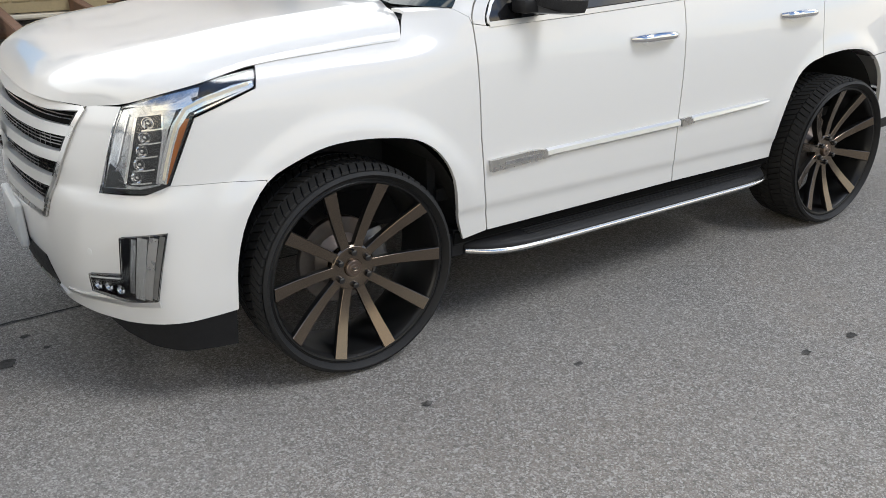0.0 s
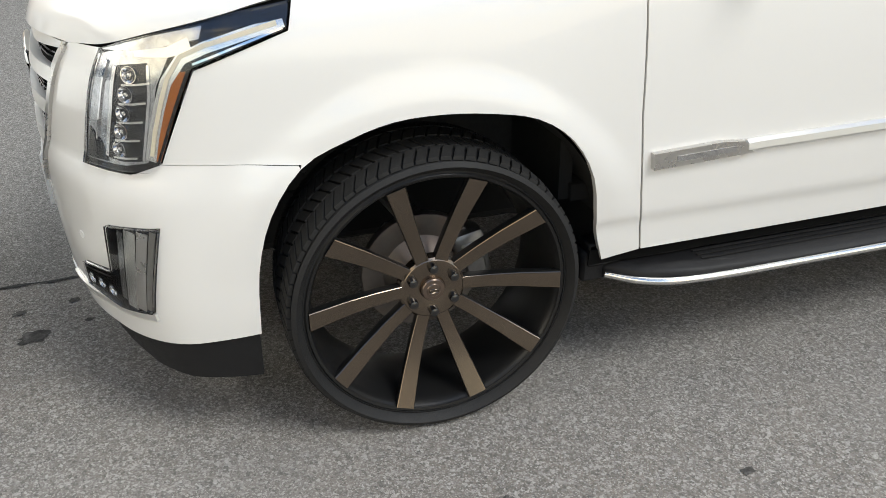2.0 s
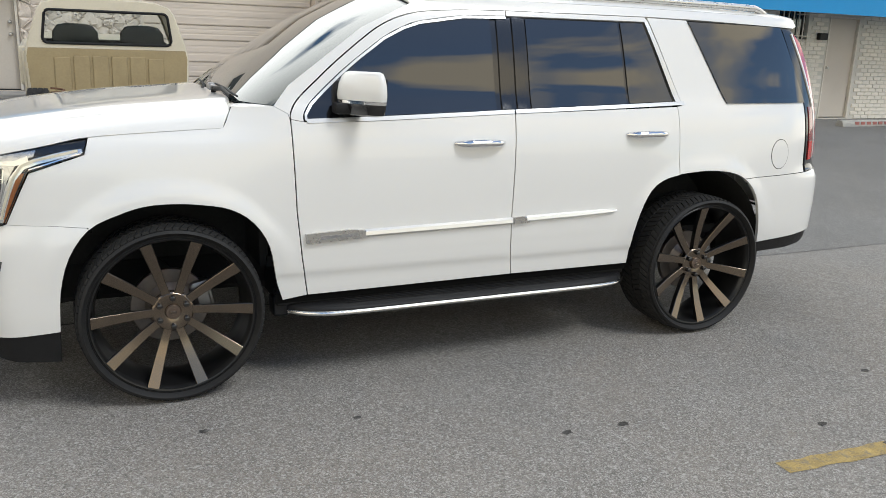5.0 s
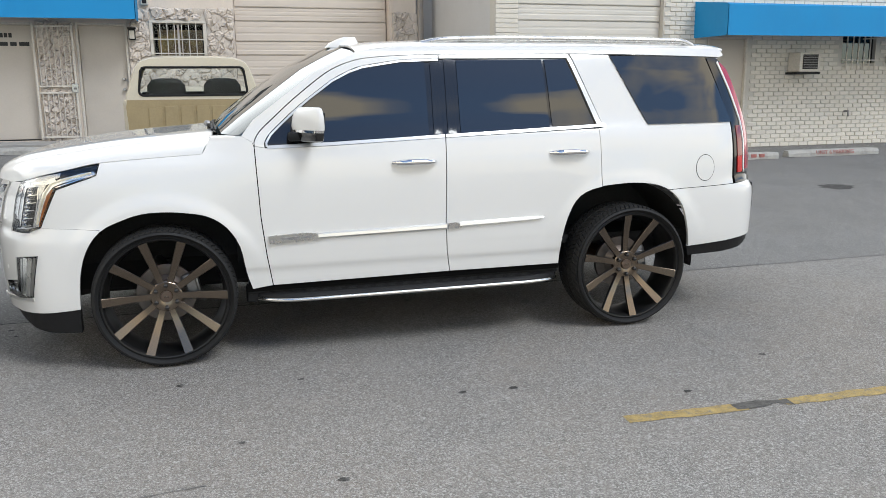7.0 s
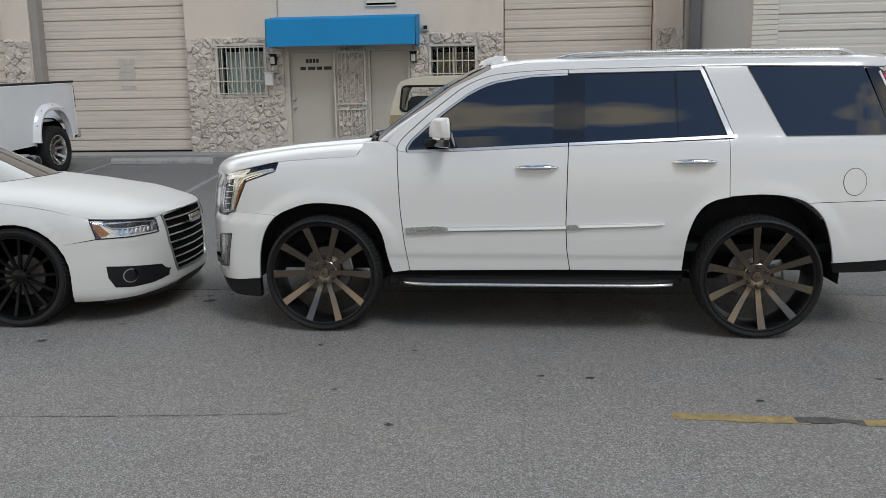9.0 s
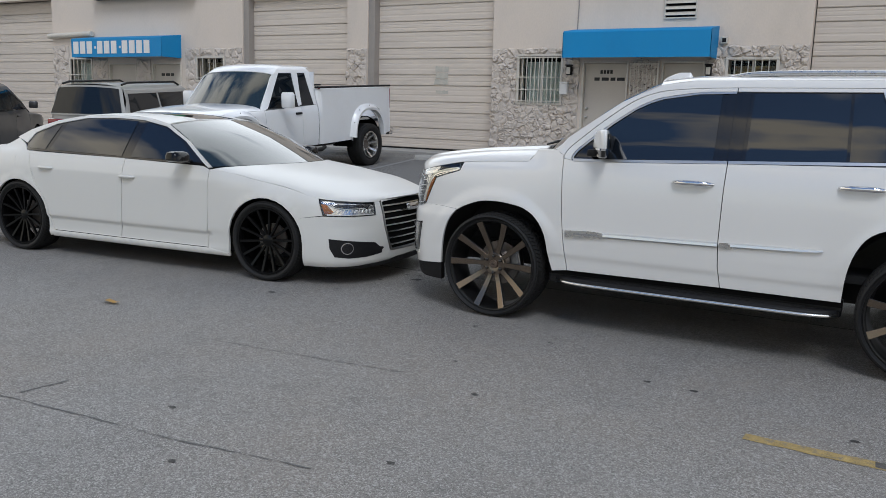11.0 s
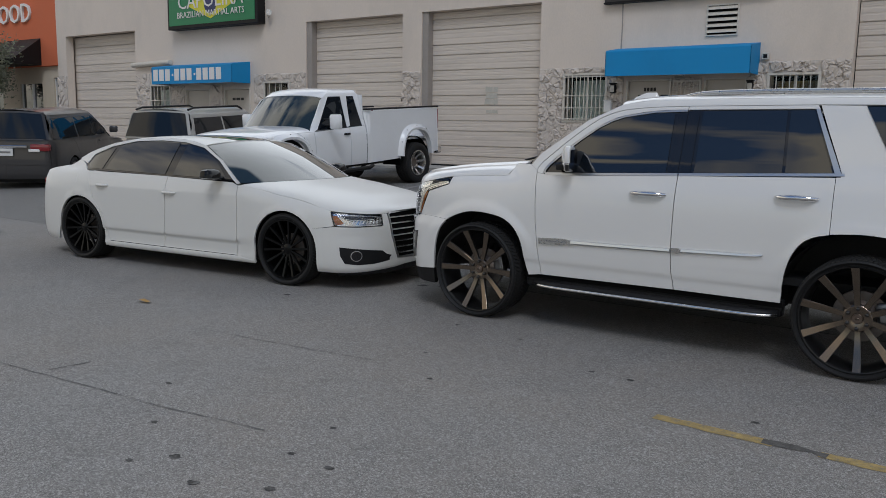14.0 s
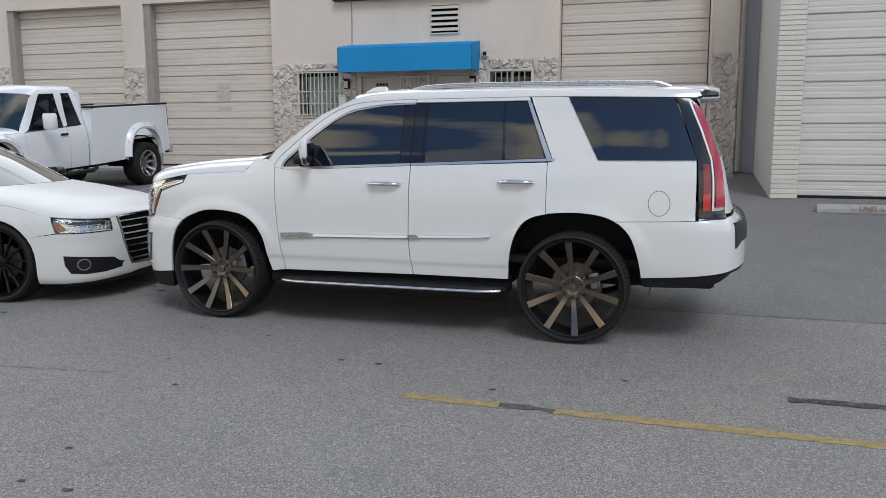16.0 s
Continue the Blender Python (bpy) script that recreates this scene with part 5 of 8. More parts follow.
def ten_spoke_meshes():
    """Barrel, tyre, spoke and small pieces of the big bronze wheel, outer face towards -y at y = 0."""
    m = {}
    R, rim = 0.407, 0.350

    def keep(name, bm, mt, smooth=40):
        me = bpy.data.meshes.new(name)
        bmesh.ops.recalc_face_normals(bm, faces=bm.faces)
        for f in bm.faces:
            f.smooth = True
        for e in bm.edges:
            if len(e.link_faces) == 2 and e.calc_face_angle(0) > radians(smooth):
                e.smooth = False
        bm.to_mesh(me)
        bm.free()
        me.materials.append(mt)
        m[name] = me

    keep("tyre", tyre_mesh(R, rim, 0.0, 0.29, .016, n=76), M_rubber, 35)
    b = bmesh.new()
    tread(b, R, 0.006, 0.284, 78)
    keep("tread_block", b, M_tread, 35)
    keep("barrel", lathe([(0.357, 0.022), (0.3575, 0.010), (0.352, 0.006), (0.345, 0.008), (0.342, 0.016), (0.338, 0.020), (0.335, 0.05), (0.324, 0.10), (0.318, 0.20), (0.340, 0.28), (0.350, 0.285), (0.350, 0.275), (0.328, 0.20), (0.334, 0.10), (0.347, 0.04)], 96, closed=True), M_rimblack)
    b = bmesh.new()
    st = ((0.060, 0.021, 0.074), (0.10, 0.0195, 0.072), (0.16, 0.0205, 0.062), (0.24, 0.0235, 0.040), (0.343, 0.0275, 0.003))
    rows = []
    for r, w, y in st:
        rows.append([b.verts.new((r, y + dy, s * w * k)) for s, dy, k in ((-1, 0.034, .75), (-1, 0.008, 1), (-1, 0.0015, .93), (-1, 0.0, .86), (1, 0.0, .86), (1, 0.0015, .93), (1, 0.008, 1), (1, 0.034, .75))])
    for a, c in zip(rows, rows[1:]):
        for i in range(8):
            b.faces.new((a[i], a[(i + 1) % 8], c[(i + 1) % 8], c[i]))
    b.faces.new(rows[0])
    b.faces.new(rows[-1])
    keep("spoke", b, M_bronze, 30)
    m["spoke"].materials.append(M_rimblack)
    for f in m["spoke"].polygons:
        f.material_index = 1 if f.normal.y > -0.6 else 0
    keep("hub", lathe([(0.0, 0.0715), (0.034, 0.0715), (0.036, 0.0705), (0.084, 0.0712), (0.091, 0.076), (0.095, 0.10), (0.07, 0.14), (0.0, 0.14)], 48), M_bronze, 30)
    keep("centre_cap", lathe([(0.0, 0.058), (0.018, 0.058), (0.020, 0.0605), (0.030, 0.0605), (0.033, 0.064), (0.0335, 0.073), (0.0, 0.073)], 36), M_cap, 30)
    keep("emblem", boxed(-0.013, 0.013, 0.0555, 0.0579, -0.006, 0.006, 0.002), M_bronze)
    keep("lug_nut", lathe([(0.0, 0.050), (0.006, 0.0505), (0.0115, 0.053), (0.0135, 0.058), (0.0140, 0.0715), (0.0165, 0.0718)], 12), M_blackgloss)
    keep("brake_disc", lathe([(0.07, 0.145), (0.095, 0.165), (0.110, 0.178), (0.170, 0.178), (0.172, 0.180), (0.172, 0.206), (0.115, 0.206), (0.0, 0.195)], 64), M_disc)
    b = bmesh.new()
    box(b, 0.100, 0.195, 0.150, 0.225, -0.080, 0.080, 0.02, 2)
    box(b, 0.115, 0.18, 0.140, 0.155, -0.050, 0.050, 0.008)
    keep("caliper", b, M_steel)
    b = tube([(0.02, 0.2, 0.02), (0.01, 0.32, 0.10), (-0.05, 0.42, 0.16)], [0.05, 0.035, 0.03], 10)
    box(b, -0.10, -0.04, 0.19, 0.24, -0.06, 0.14, 0.012)
    keep("knuckle", b, M_steel)
    return m


def ten_spoke(ms, parent, x, y, phase, flip, caliper=0.0):
    turn = Matrix.Translation((x, y, 0.407)) @ (Matrix.Rotation(math.pi, 4, "Z") if flip else Matrix())
    w = link_mesh("wheel", ms["barrel"], None, parent)
    w.matrix_local = turn
    ty = link_mesh("tyre", ms["tyre"], None, w, "black low-profile tyre")
    tagged(link_mesh("tread_block", ms["tread_block"], None, w), kind="stuff")
    for k in range(10):
        s = link_mesh("spoke", ms["spoke"], None, w, "smoked bronze spoke")
        s.matrix_local = Matrix.Rotation(-radians(phase + 36 * k), 4, "Y")
    link_mesh("hub", ms["hub"], None, w)
    link_mesh("centre_cap", ms["centre_cap"], None, w)
    e = link_mesh("emblem", ms["emblem"], None, w)
    for k in range(6):
        s = link_mesh("lug_nut", ms["lug_nut"], None, w)
        s.matrix_local = Matrix.Rotation(-radians(30 + 60 * k), 4, "Y") @ Matrix.Translation((0.066, 0, 0))
    link_mesh("brake_disc", ms["brake_disc"], None, w, "steel brake disc")
    c = link_mesh("caliper", ms["caliper"], None, w)
    c.matrix_local = Matrix.Rotation(-radians(caliper), 4, "Y")
    k = link_mesh("knuckle", ms["knuckle"], None, w)
    return w


def ribbon(path, w0, w1=None):
    """An outline of a strip along a (u, z) line."""
    w1 = w0 if w1 is None else w1
    p = [np.array(q, float) for q in path]
    left, right = [], []
    for i, q in enumerate(p):
        d = p[min(i + 1, len(p) - 1)] - p[max(i - 1, 0)]
        d = d / (np.linalg.norm(d) or 1)
        n = np.array((-d[1], d[0]))
        w = w0 + (w1 - w0) * i / (len(p) - 1)
        left.append(tuple(q + n * w / 2))
        right.append(tuple(q - n * w / 2))
    return left + right[::-1]


def ribbon_on(name, shell, path, w, mt, parent, off=0.004, thick=0.008, step=0.04, label="", far=True):
    w0, w1 = w if isinstance(w, tuple) else (w, w)
    return panel(name, shell, ribbon(path, w0, w1), mt, parent, step, off, thick, far, label)


def wheel_house(parent, x, mid, r, zc, mt, depth=0.55, y0=0.03, far=True):
    for side in ((0, 1) if far else (0,)):
        bm = bmesh.new()
        rows = []
        for k in range(25):
            a = math.radians(-8 + 196 * k / 24)
            rows.append([bm.verts.new((x + rr * math.cos(a), (y if not side else 2 * mid - y), zc + rr * math.sin(a))) for rr, y in ((r, y0), (r, depth), (0.02, depth + .01))])
        for a, c in zip(rows, rows[1:]):
            for i in range(2):
                bm.faces.new((a[i], a[i + 1], c[i + 1], c[i]))
        part("wheel_liner", bm, mt, parent, smooth=40)


def pod(secs, n=28, power=3.2):
    """Rounded sections (z, x0, x1, y0, y1) stacked into a closed body."""
    bm = bmesh.new()
    rows = []
    for z, x0, x1, y0, y1 in secs:
        row = []
        for k in range(n):
            a = 2 * math.pi * k / n
            c, s = math.cos(a), math.sin(a)
            row.append(bm.verts.new(((x0 + x1) / 2 + (x1 - x0) / 2 * math.copysign(abs(c) ** (2 / power), c), (y0 + y1) / 2 + (y1 - y0) / 2 * math.copysign(abs(s) ** (2 / power), s), z)))
        rows.append(row)
    for a, c in zip(rows, rows[1:]):
        for k in range(n):
            bm.faces.new((a[k], a[(k + 1) % n], c[(k + 1) % n], c[k]))
    bm.faces.new(rows[0])
    bm.faces.new(rows[-1])
    return bm


def mirrored(bm, mid):
    b = bm.copy()
    for v in b.verts:
        v.co.y = 2 * mid - v.co.y
    bmesh.ops.reverse_faces(b, faces=b.faces)
    return b


def both(name, bm, mt, parent, mid, label="", smooth=40):
    b = mirrored(bm, mid)
    return part(name, bm, mt, parent, label, smooth), part(name, b, mt, parent, label, smooth)


def moulding(shell, line, mt, parent):
    """A bright strip with a leaning upper face and an undercut lower face; line: (u, low z, high z)."""
    bm = bmesh.new()
    rows = []
    pts = [tuple(a + (b - a) * k / 8 for a, b in zip(p, q)) for p, q in zip(line, line[1:]) for k in range(8)] + [line[-1]]
    for u, z0, z1 in pts:
        h = z1 - z0
        rows.append([bm.verts.new(shell.at(u, z0 + f * h, o)) for f, o in ((0.0, .001), (.10, .013), (.34, .021), (.80, .018), (1.0, .006), (1.0, .001))])
    for a, c in zip(rows, rows[1:]):
        for i in range(5):
            bm.faces.new((a[i], a[i + 1], c[i + 1], c[i]))
    bm.faces.new(rows[0])
    bm.faces.new(rows[-1])
    both("door_moulding", bm, mt, parent, shell.mid, "bright metal door strip", 20)


# ---- the white pearl SUV ----
def build_suv():
    mid = 0.97
    plan = [(-.985, .97), (-.975, .75), (-.945, .50), (-.895, .33), (-.82, .19), (-.745, .085), (-.66, .018), (-.55, -.012), (-.40, -.025), (0, -.032), (.5, -.045),
            (1.2, -.05), (2, -.05), (2.8, -.045), (3.2, -.038), (3.6, -.015), (3.85, .025), (3.98, .085), (4.065, .19), (4.125, .36), (4.16, .6), (4.17, .97)]
    flat = Shell(plan, [(0, [(0, 0), (1, 0), (2, 0)])], mid)
    U = flat.along
    flank = [(.2, .07), (.42, .036), (.515, .0255), (.552, .0155), (.62, .009), (.70, .004), (.95, 0), (1.12, .008), (1.22, .026), (1.29, .046), (1.335, .066), (1.40, .088), (1.60, .142), (1.77, .20), (1.83, .235), (1.88, .30)]
    tables = [
        (U(-.975, .7), [(.2, .06), (.28, .04), (.36, .02), (.45, .004), (.6, -.005), (.75, 0), (.9, .012), (1.0, .03), (1.06, .055), (1.10, .09), (1.3, .3)]),
        (U(-.82, .19), [(.2, .045), (.3, .022), (.38, .010), (.5, 0), (.70, -.004), (.765, .0), (.80, .012), (.83, .017), (1.0, .026), (1.08, .05), (1.13, .09), (1.3, .25)]),
        (-.45, [(.2, .03), (.37, .010), (.5, .0), (.72, -.006), (.80, -.001), (.84, .006), (.9, .006), (1.05, .010), (1.13, .028), (1.18, .058), (1.22, .10), (1.3, .19)]),
        (.12, [(.2, .08), (.4, .03), (.6, .0), (.8, -.008), (.93, -.006), (1.08, .010), (1.16, .030), (1.2, .062), (1.235, .10), (1.3, .16)]),
        (.56, flank), (2.4, flank),
        (2.96, [(.2, .07), (.42, .02), (.6, -.006), (.8, -.014), (.97, -.008), (1.12, .010), (1.22, .027), (1.29, .049), (1.335, .069), (1.40, .093), (1.60, .150), (1.77, .20), (1.83, .235), (1.88, .30)]),
        (3.6, [(.2, .07), (.42, .03), (.55, .005), (.8, .0), (.93, .006), (1.12, .018), (1.22, .034), (1.29, .054), (1.335, .072), (1.40, .095), (1.60, .151), (1.77, .205), (1.83, .24), (1.88, .30)]),
        (U(3.98, .085), [(.2, .1), (.42, .04), (.52, .01), (.78, .0), (.90, .01), (.95, .04), (1.12, .05), (1.29, .075), (1.60, .16), (1.77, .22), (1.83, .25), (1.88, .30)]),
        (U(4.13, .5), [(.2, .1), (.42, .03), (.5, .0), (.78, .0), (.90, .02), (.95, .10), (1.3, .17), (1.5, .23), (1.77, .31), (1.83, .33), (1.88, .36)]),
    ]
    S = Shell(plan, tables, mid)
    S.arches = ((.0, .405, .530, .625, .015), (2.946, .425, .545, .640, .012))
    suv = thing("suv", "white pearl full-size SUV with huge bronze ten-spoke wheels", "car", "parked cars")
    u0, u9 = float(S.u[0]), float(S.u[-1])

    FA = [(-.462, .372), (-.448, .55), (-.405, .70), (-.325, .812), (-.21, .869), (-.10, .902), (.02, .909), (.14, .899), (.260, .873), (.360, .805), (.430, .688), (.460, .530), (.490, .415)]
    RA = [(2.458, .443), (2.472, .63), (2.515, .785), (2.588, .888), (2.71, .940), (2.85, .956), (2.96, .960), (3.095, .948), (3.205, .918), (3.293, .860), (3.360, .768), (3.408, .62), (3.43, .50)]
    FA = [tuple(p) for p in spline(FA, 3)]
    RA = [tuple(p) for p in spline(RA, 3)]
    FD = [(.541, 1.258), (.545, 1.135), (.558, .845), (.582, .62), (.611, .434)]
    MD = [(1.694, 1.281), (1.688, 1.10), (1.681, .75), (1.690, .58), (1.712, .445)]
    RD = [(2.742, 1.322), (2.742, .944)]
    gap = [tuple(p) for p in spline([(.543, 1.262), (.545, 1.290), (.580, 1.345), (.68, 1.435), (.785, 1.525), (.95, 1.650), (1.05, 1.708), (1.15, 1.744), (1.25, 1.763), (1.45, 1.778), (1.70, 1.785)], 3)]
    lip = [tuple(p) for p in spline([(.600, 1.252), (.600, 1.282), (.630, 1.330), (.70, 1.395), (.79, 1.472), (.868, 1.532), (1.018, 1.637), (1.12, 1.688), (1.21, 1.718), (1.45, 1.754), (1.692, 1.762)], 3)]

    def sh(pts, d):
        return [(a + d, b) for a, b in pts]

    paint = M_pearl
    uHf, uHt = -.895, -.775               # foot and head of the lamp's inner edge
    uG1, uG0 = -.945, -1.215              # head and foot of the grille's edge
    # flanks
    panel("front_fender", S, sh(FD, -.003)[::1] + [(.493, .418)] + FA[::-1][2:28] + [(-.322, .8225), (-.48, .8345), (-.632, .8425), (-.531, 1.051), (-.42, 1.088), (-.318, 1.121), (-.300, 1.187), (.0, 1.2065), (.232, 1.2185), (.250, 1.2235), (.266, 1.250), (.279, 1.280), (.295, 1.312), (.47, 1.318), (.53, 1.285)], paint, suv, 0.022)
    fd = panel("front_door", S, sh(FD, .003) + sh(MD, -.003)[::-1] + [(1.69, 1.281), (1.0, 1.253), (.70, 1.2455), (.605, 1.2485), (.546, 1.2592)], paint, suv, 0.03)
    rd = panel("rear_door", S, sh(MD, .003) + [(2.458, .443)] + RA[2:12] + [(2.7385, .943), (2.7385, 1.314)], paint, suv, 0.026)
    panel("quarter_panel", S, [(2.7425, .945)] + RA[13:26] + [(3.55, .908), (3.79, .915), (3.795, 1.338), (3.10, 1.338), (2.868, 1.786), (2.592, 1.79), (2.772, 1.345), (2.772, 1.318), (2.7425, 1.316)], paint, suv, 0.045)
    panel("roof_side", S, [(.4715, 1.3185), (.545, 1.41), (.913, 1.677), (1.182, 1.802), (1.45, 1.838), (2.5, 1.842), (3.83, 1.836), (3.86, 1.79), (3.80, 1.776), (2.87, 1.794), (2.58, 1.796)] + [(a - .003, b + .004) for a, b in gap[::-1]] + [(.5315, 1.2862)], paint, suv, 0.03)
    panel("window_frame", S, [(a + .002, b) for a, b in gap] + [(1.692, 1.784)] + lip[::-1], paint, suv, 0.03, .001)
    panel("window_frame", S, [(1.698, 1.785), (2.575, 1.791), (2.59, 1.768), (1.698, 1.762)], paint, suv, 0.04, .001)
    panel("rear_bumper", S, [(RA[25][0] + .003, RA[25][1] - .004), (3.55, .904), (3.80, .911), (U(3.98, .085), .926), (U(4.06, .19), .936), (u9, .92), (u9, .58), (U(4.11, .36), .57), (U(4.06, .19), .555), (U(3.98, .085), .538), (3.75, .515), (3.423, .498)] + RA[36:25:-1], paint, suv, 0.05)
    panel("lower_valance", S, [(3.425, .494), (3.75, .511), (U(3.98, .085), .534), (U(4.06, .19), .551), (u9, .576), (u9, .56), (U(4.06, .19), .53), (U(3.98, .085), .47), (3.93, .445), (3.75, .430), (3.45, .428)], M_black, suv, 0.07, -.012)
    panel("bumper_pad", S, [(U(4.055, .18), .895), (U(4.09, .27), .900), (u9, .895), (u9, .765), (U(4.10, .30), .75), (U(4.065, .20), .705)], M_pad, suv, 0.04, .008)
    panel("front_bumper", S, FA[:10] + [(-.328, .8208), (-.48, .8333), (-.638, .8412), (-.72, .812), (uHf - .004, .806), (uHt - .004, 1.090), (uG1 + .012, 1.084), (uG0 + .012, .675), (u0, .650), (u0, .365), (U(-.9, .34), .352), (U(-.80, .165), .345), (-.62, .358)], paint, suv, 0.026)
    panel("front_lip", S, [(-.466, .368), (-.62, .354), (-.88, .341), (-.98, .345), (-.90, .290), (-.80, .252), (-.665, .236), (-.47, .230)], M_black, suv, 0.06, -.008, 0.05)
    panel("air_intake", S, [(u0, .50), (U(-.955, .58), .50), (U(-.945, .51), .405), (u0, .395)], M_black, suv, 0.06, .003, .004, label="black mesh intake")
    panel("skid_plate", S, [(u0, .393), (U(-.945, .51), .403), (U(-.93, .46), .375), (u0, .367)], M_brushed, suv, 0.06, .006)
    # near-black strips behind the panel gaps, standing in for the shade inside them
    for path in (FD, MD, RD, [(-.31, .823), (-.48, .835), (-.66, .842)], [(3.27, .893), (3.55, .906), (3.80, .913), (U(3.98, .085), .930)], [(.46, .42), (1.5, .43), (2.47, .43)], [(-.3, 1.18), (-.55, 1.13), (uHt, 1.09), (uG1, 1.08)]):
        ribbon_on("seam", S, path, .05, M_void, suv, -.014, .004, .06)
    # paint-coloured backing, so the hood gap does not read dark
    ribbon_on("hood_seam", S, [(.25, 1.222), (0, 1.207), (-.3, 1.188)], .03, paint, suv, -.006, .004, .06)
    # hood, roof, glass
    hood_e = [(uG1, 1.081), (-.86, 1.089), (-.775, 1.098), (-.64, 1.125), (-.45, 1.162), (-.30, 1.190), (0, 1.209), (.25, 1.221)]
    hood_t = [(uG1, 1.090), (-.915, 1.138), (-.86, 1.172), (-.72, 1.212), (-.45, 1.252), (-.2, 1.286), (0, 1.305), (.26, 1.330)]
    us = list(np.linspace(uG1 + .002, -.6, 14)) + list(np.linspace(-.55, .249, 16))
    deck("hood", S, us, lambda u: smoothed(hood_e, u), lambda u: smoothed(hood_t, u), paint, suv, 7.0, 1.7, lambda u: float(np.interp(u, [uG1, -.5, -.1, .25], [-.928, -.56, -.12, .325])), 40, xp=lambda u: float(np.interp(u, [-.3, .15], [5.0, 9.0])),
         ridge=(.20, .27, lambda u: float(np.interp(u, [uG1, -.7, .25], [.002, .014, .016]))))
    rows = []
    for u, z in ((.30, 1.285), (.36, 1.296), (.47, 1.300)):
        e = S.at(u, z, -.05)
        rows.append([(e.x + (np.interp(s, [-1, 0, 1], [0, -.02, 0])), mid + s * (mid - e.y), z + (1 - s * s) * .025) for s in np.linspace(-1, 1, 15)])
    sheet("cowl", rows, M_black, suv)
    for side in (0, 1):                                # fender ledge that meets the windshield
        rows = []
        for u in np.linspace(.300, .474, 8):
            e = S.at(u, 1.3125)
            rows.append([(e.x - d * .15, e.y + d if not side else 2 * mid - e.y - d, e.z + dz) for d, dz in ((.001, 0), (.03, .007), (.075, .009))])
        sheet("fender_ledge", rows, paint, suv)
    roof_e = [(1.17, 1.798), (1.30, 1.822), (1.45, 1.836), (2.2, 1.843), (3.0, 1.842), (3.6, 1.838), (3.88, 1.822)]
    roof_t = [(1.17, 1.868), (1.5, 1.895), (2.2, 1.91), (3.0, 1.905), (3.6, 1.888), (3.88, 1.868)]
    deck("roof", S, np.linspace(1.175, 3.88, 24), lambda u: smoothed(roof_e, u), lambda u: smoothed(roof_t, u), paint, suv, 2.6, 1.6, lambda u: u - .03 if u < 1.5 else u, 14)
    rows = []
    for k, (u, z) in enumerate(((.478, 1.322), (.56, 1.41), (.74, 1.545), (.93, 1.676), (1.10, 1.760), (1.19, 1.796))):
        e = S.at(u, z, -.006)
        f = k / 5
        p = (7.0, 4.0, 2.8, 2.4, 2.2, 2.2)[k]
        rows.append([(e.x - (1 - abs(s) ** p) * (.16 - .06 * f), mid + s * (mid - e.y), z + (1 - abs(s) ** 2.2) * (.015 + .05 * f)) for s in (math.sin(math.pi / 2 * q) for q in np.linspace(-1, 1, 31))])
    sheet("windshield", rows, M_screen, suv, 0.005, "pale green windshield")
    panel("window_surround", S, [(.596, 1.244), (.596, 1.286), (.626, 1.334), (.70, 1.400), (.79, 1.478), (.868, 1.538), (1.018, 1.642), (1.12, 1.693), (1.21, 1.722), (1.45, 1.758), (1.70, 1.766), (2.585, 1.772), (2.775, 1.330), (1.70, 1.280), (1.0, 1.248)], M_blackgloss, suv, 0.06, -.012, label="gloss black window surround")
    panel("side_window", S, [(.760, 1.268), (.800, 1.445), (.880, 1.513), (1.03, 1.622), (1.13, 1.672), (1.22, 1.703), (1.45, 1.740), (1.60, 1.747), (1.595, 1.300)], M_tint, suv, 0.05, -.006, .004, label="dark tinted glass")
    panel("side_window", S, [(1.80, 1.308), (1.808, 1.750), (2.385, 1.756), (2.40, 1.332)], M_tint, suv, 0.05, -.006, .004, label="dark tinted glass")
    panel("side_window", S, [(2.420, 1.334), (2.405, 1.756), (2.555, 1.758), (2.715, 1.345)], M_tint, suv, 0.05, -.006, .004, label="dark tinted glass")
    panel("side_window", S, [(2.874, 1.780), (3.632, 1.775), (3.800, 1.336), (3.106, 1.334)], M_tint, suv, 0.03, .009, .008, label="dark tinted glass")
    panel("rear_window", S, [(U(4.0, .12), 1.36), (U(4.0, .12), 1.74), (u9, 1.76), (u9, 1.34)], M_tint, suv, 0.06, .002, .006)
    panel("tailgate", S, [(U(4.0, .12), .96), (U(4.0, .12), 1.355), (u9, 1.335), (u9, .95)], paint, suv, 0.06)
    for ob in list(suv.children):                     # the tail leans forward above the bumper
        if ob.name.split(".")[0] in ("rear_window", "tailgate"):
            for v in ob.data.vertices:
                v.co.x -= float(np.interp(v.co.z, [.96, 1.345, 1.75], [.0, .02, .085]))
    ribbon_on("pillar_cover", S, [(1.655, 1.304), (1.665, 1.756)], .055, M_blackgloss, suv, -.004, .01)
    ribbon_on("pillar_cover", S, [(1.745, 1.306), (1.755, 1.757)], .055, M_blackgloss, suv, -.004, .01)
    # bright trim
    ribbon_on("window_trim", S, [(.615, 1.254), (1.0, 1.265), (1.35, 1.279), (1.690, 1.293)], .019, M_trim, suv, .004)
    ribbon_on("window_trim", S, [(1.698, 1.293), (2.2, 1.312), (2.79, 1.336)], .019, M_trim, suv, .004)
    ribbon_on("window_trim", S, [(.625, 1.254), (.612, 1.262), (.612, 1.282), (.640, 1.326), (.708, 1.388), (.797, 1.465), (.873, 1.525), (1.02, 1.629), (1.122, 1.680), (1.212, 1.710), (1.45, 1.746), (1.69, 1.754)], .012, M_trim, suv, .003)
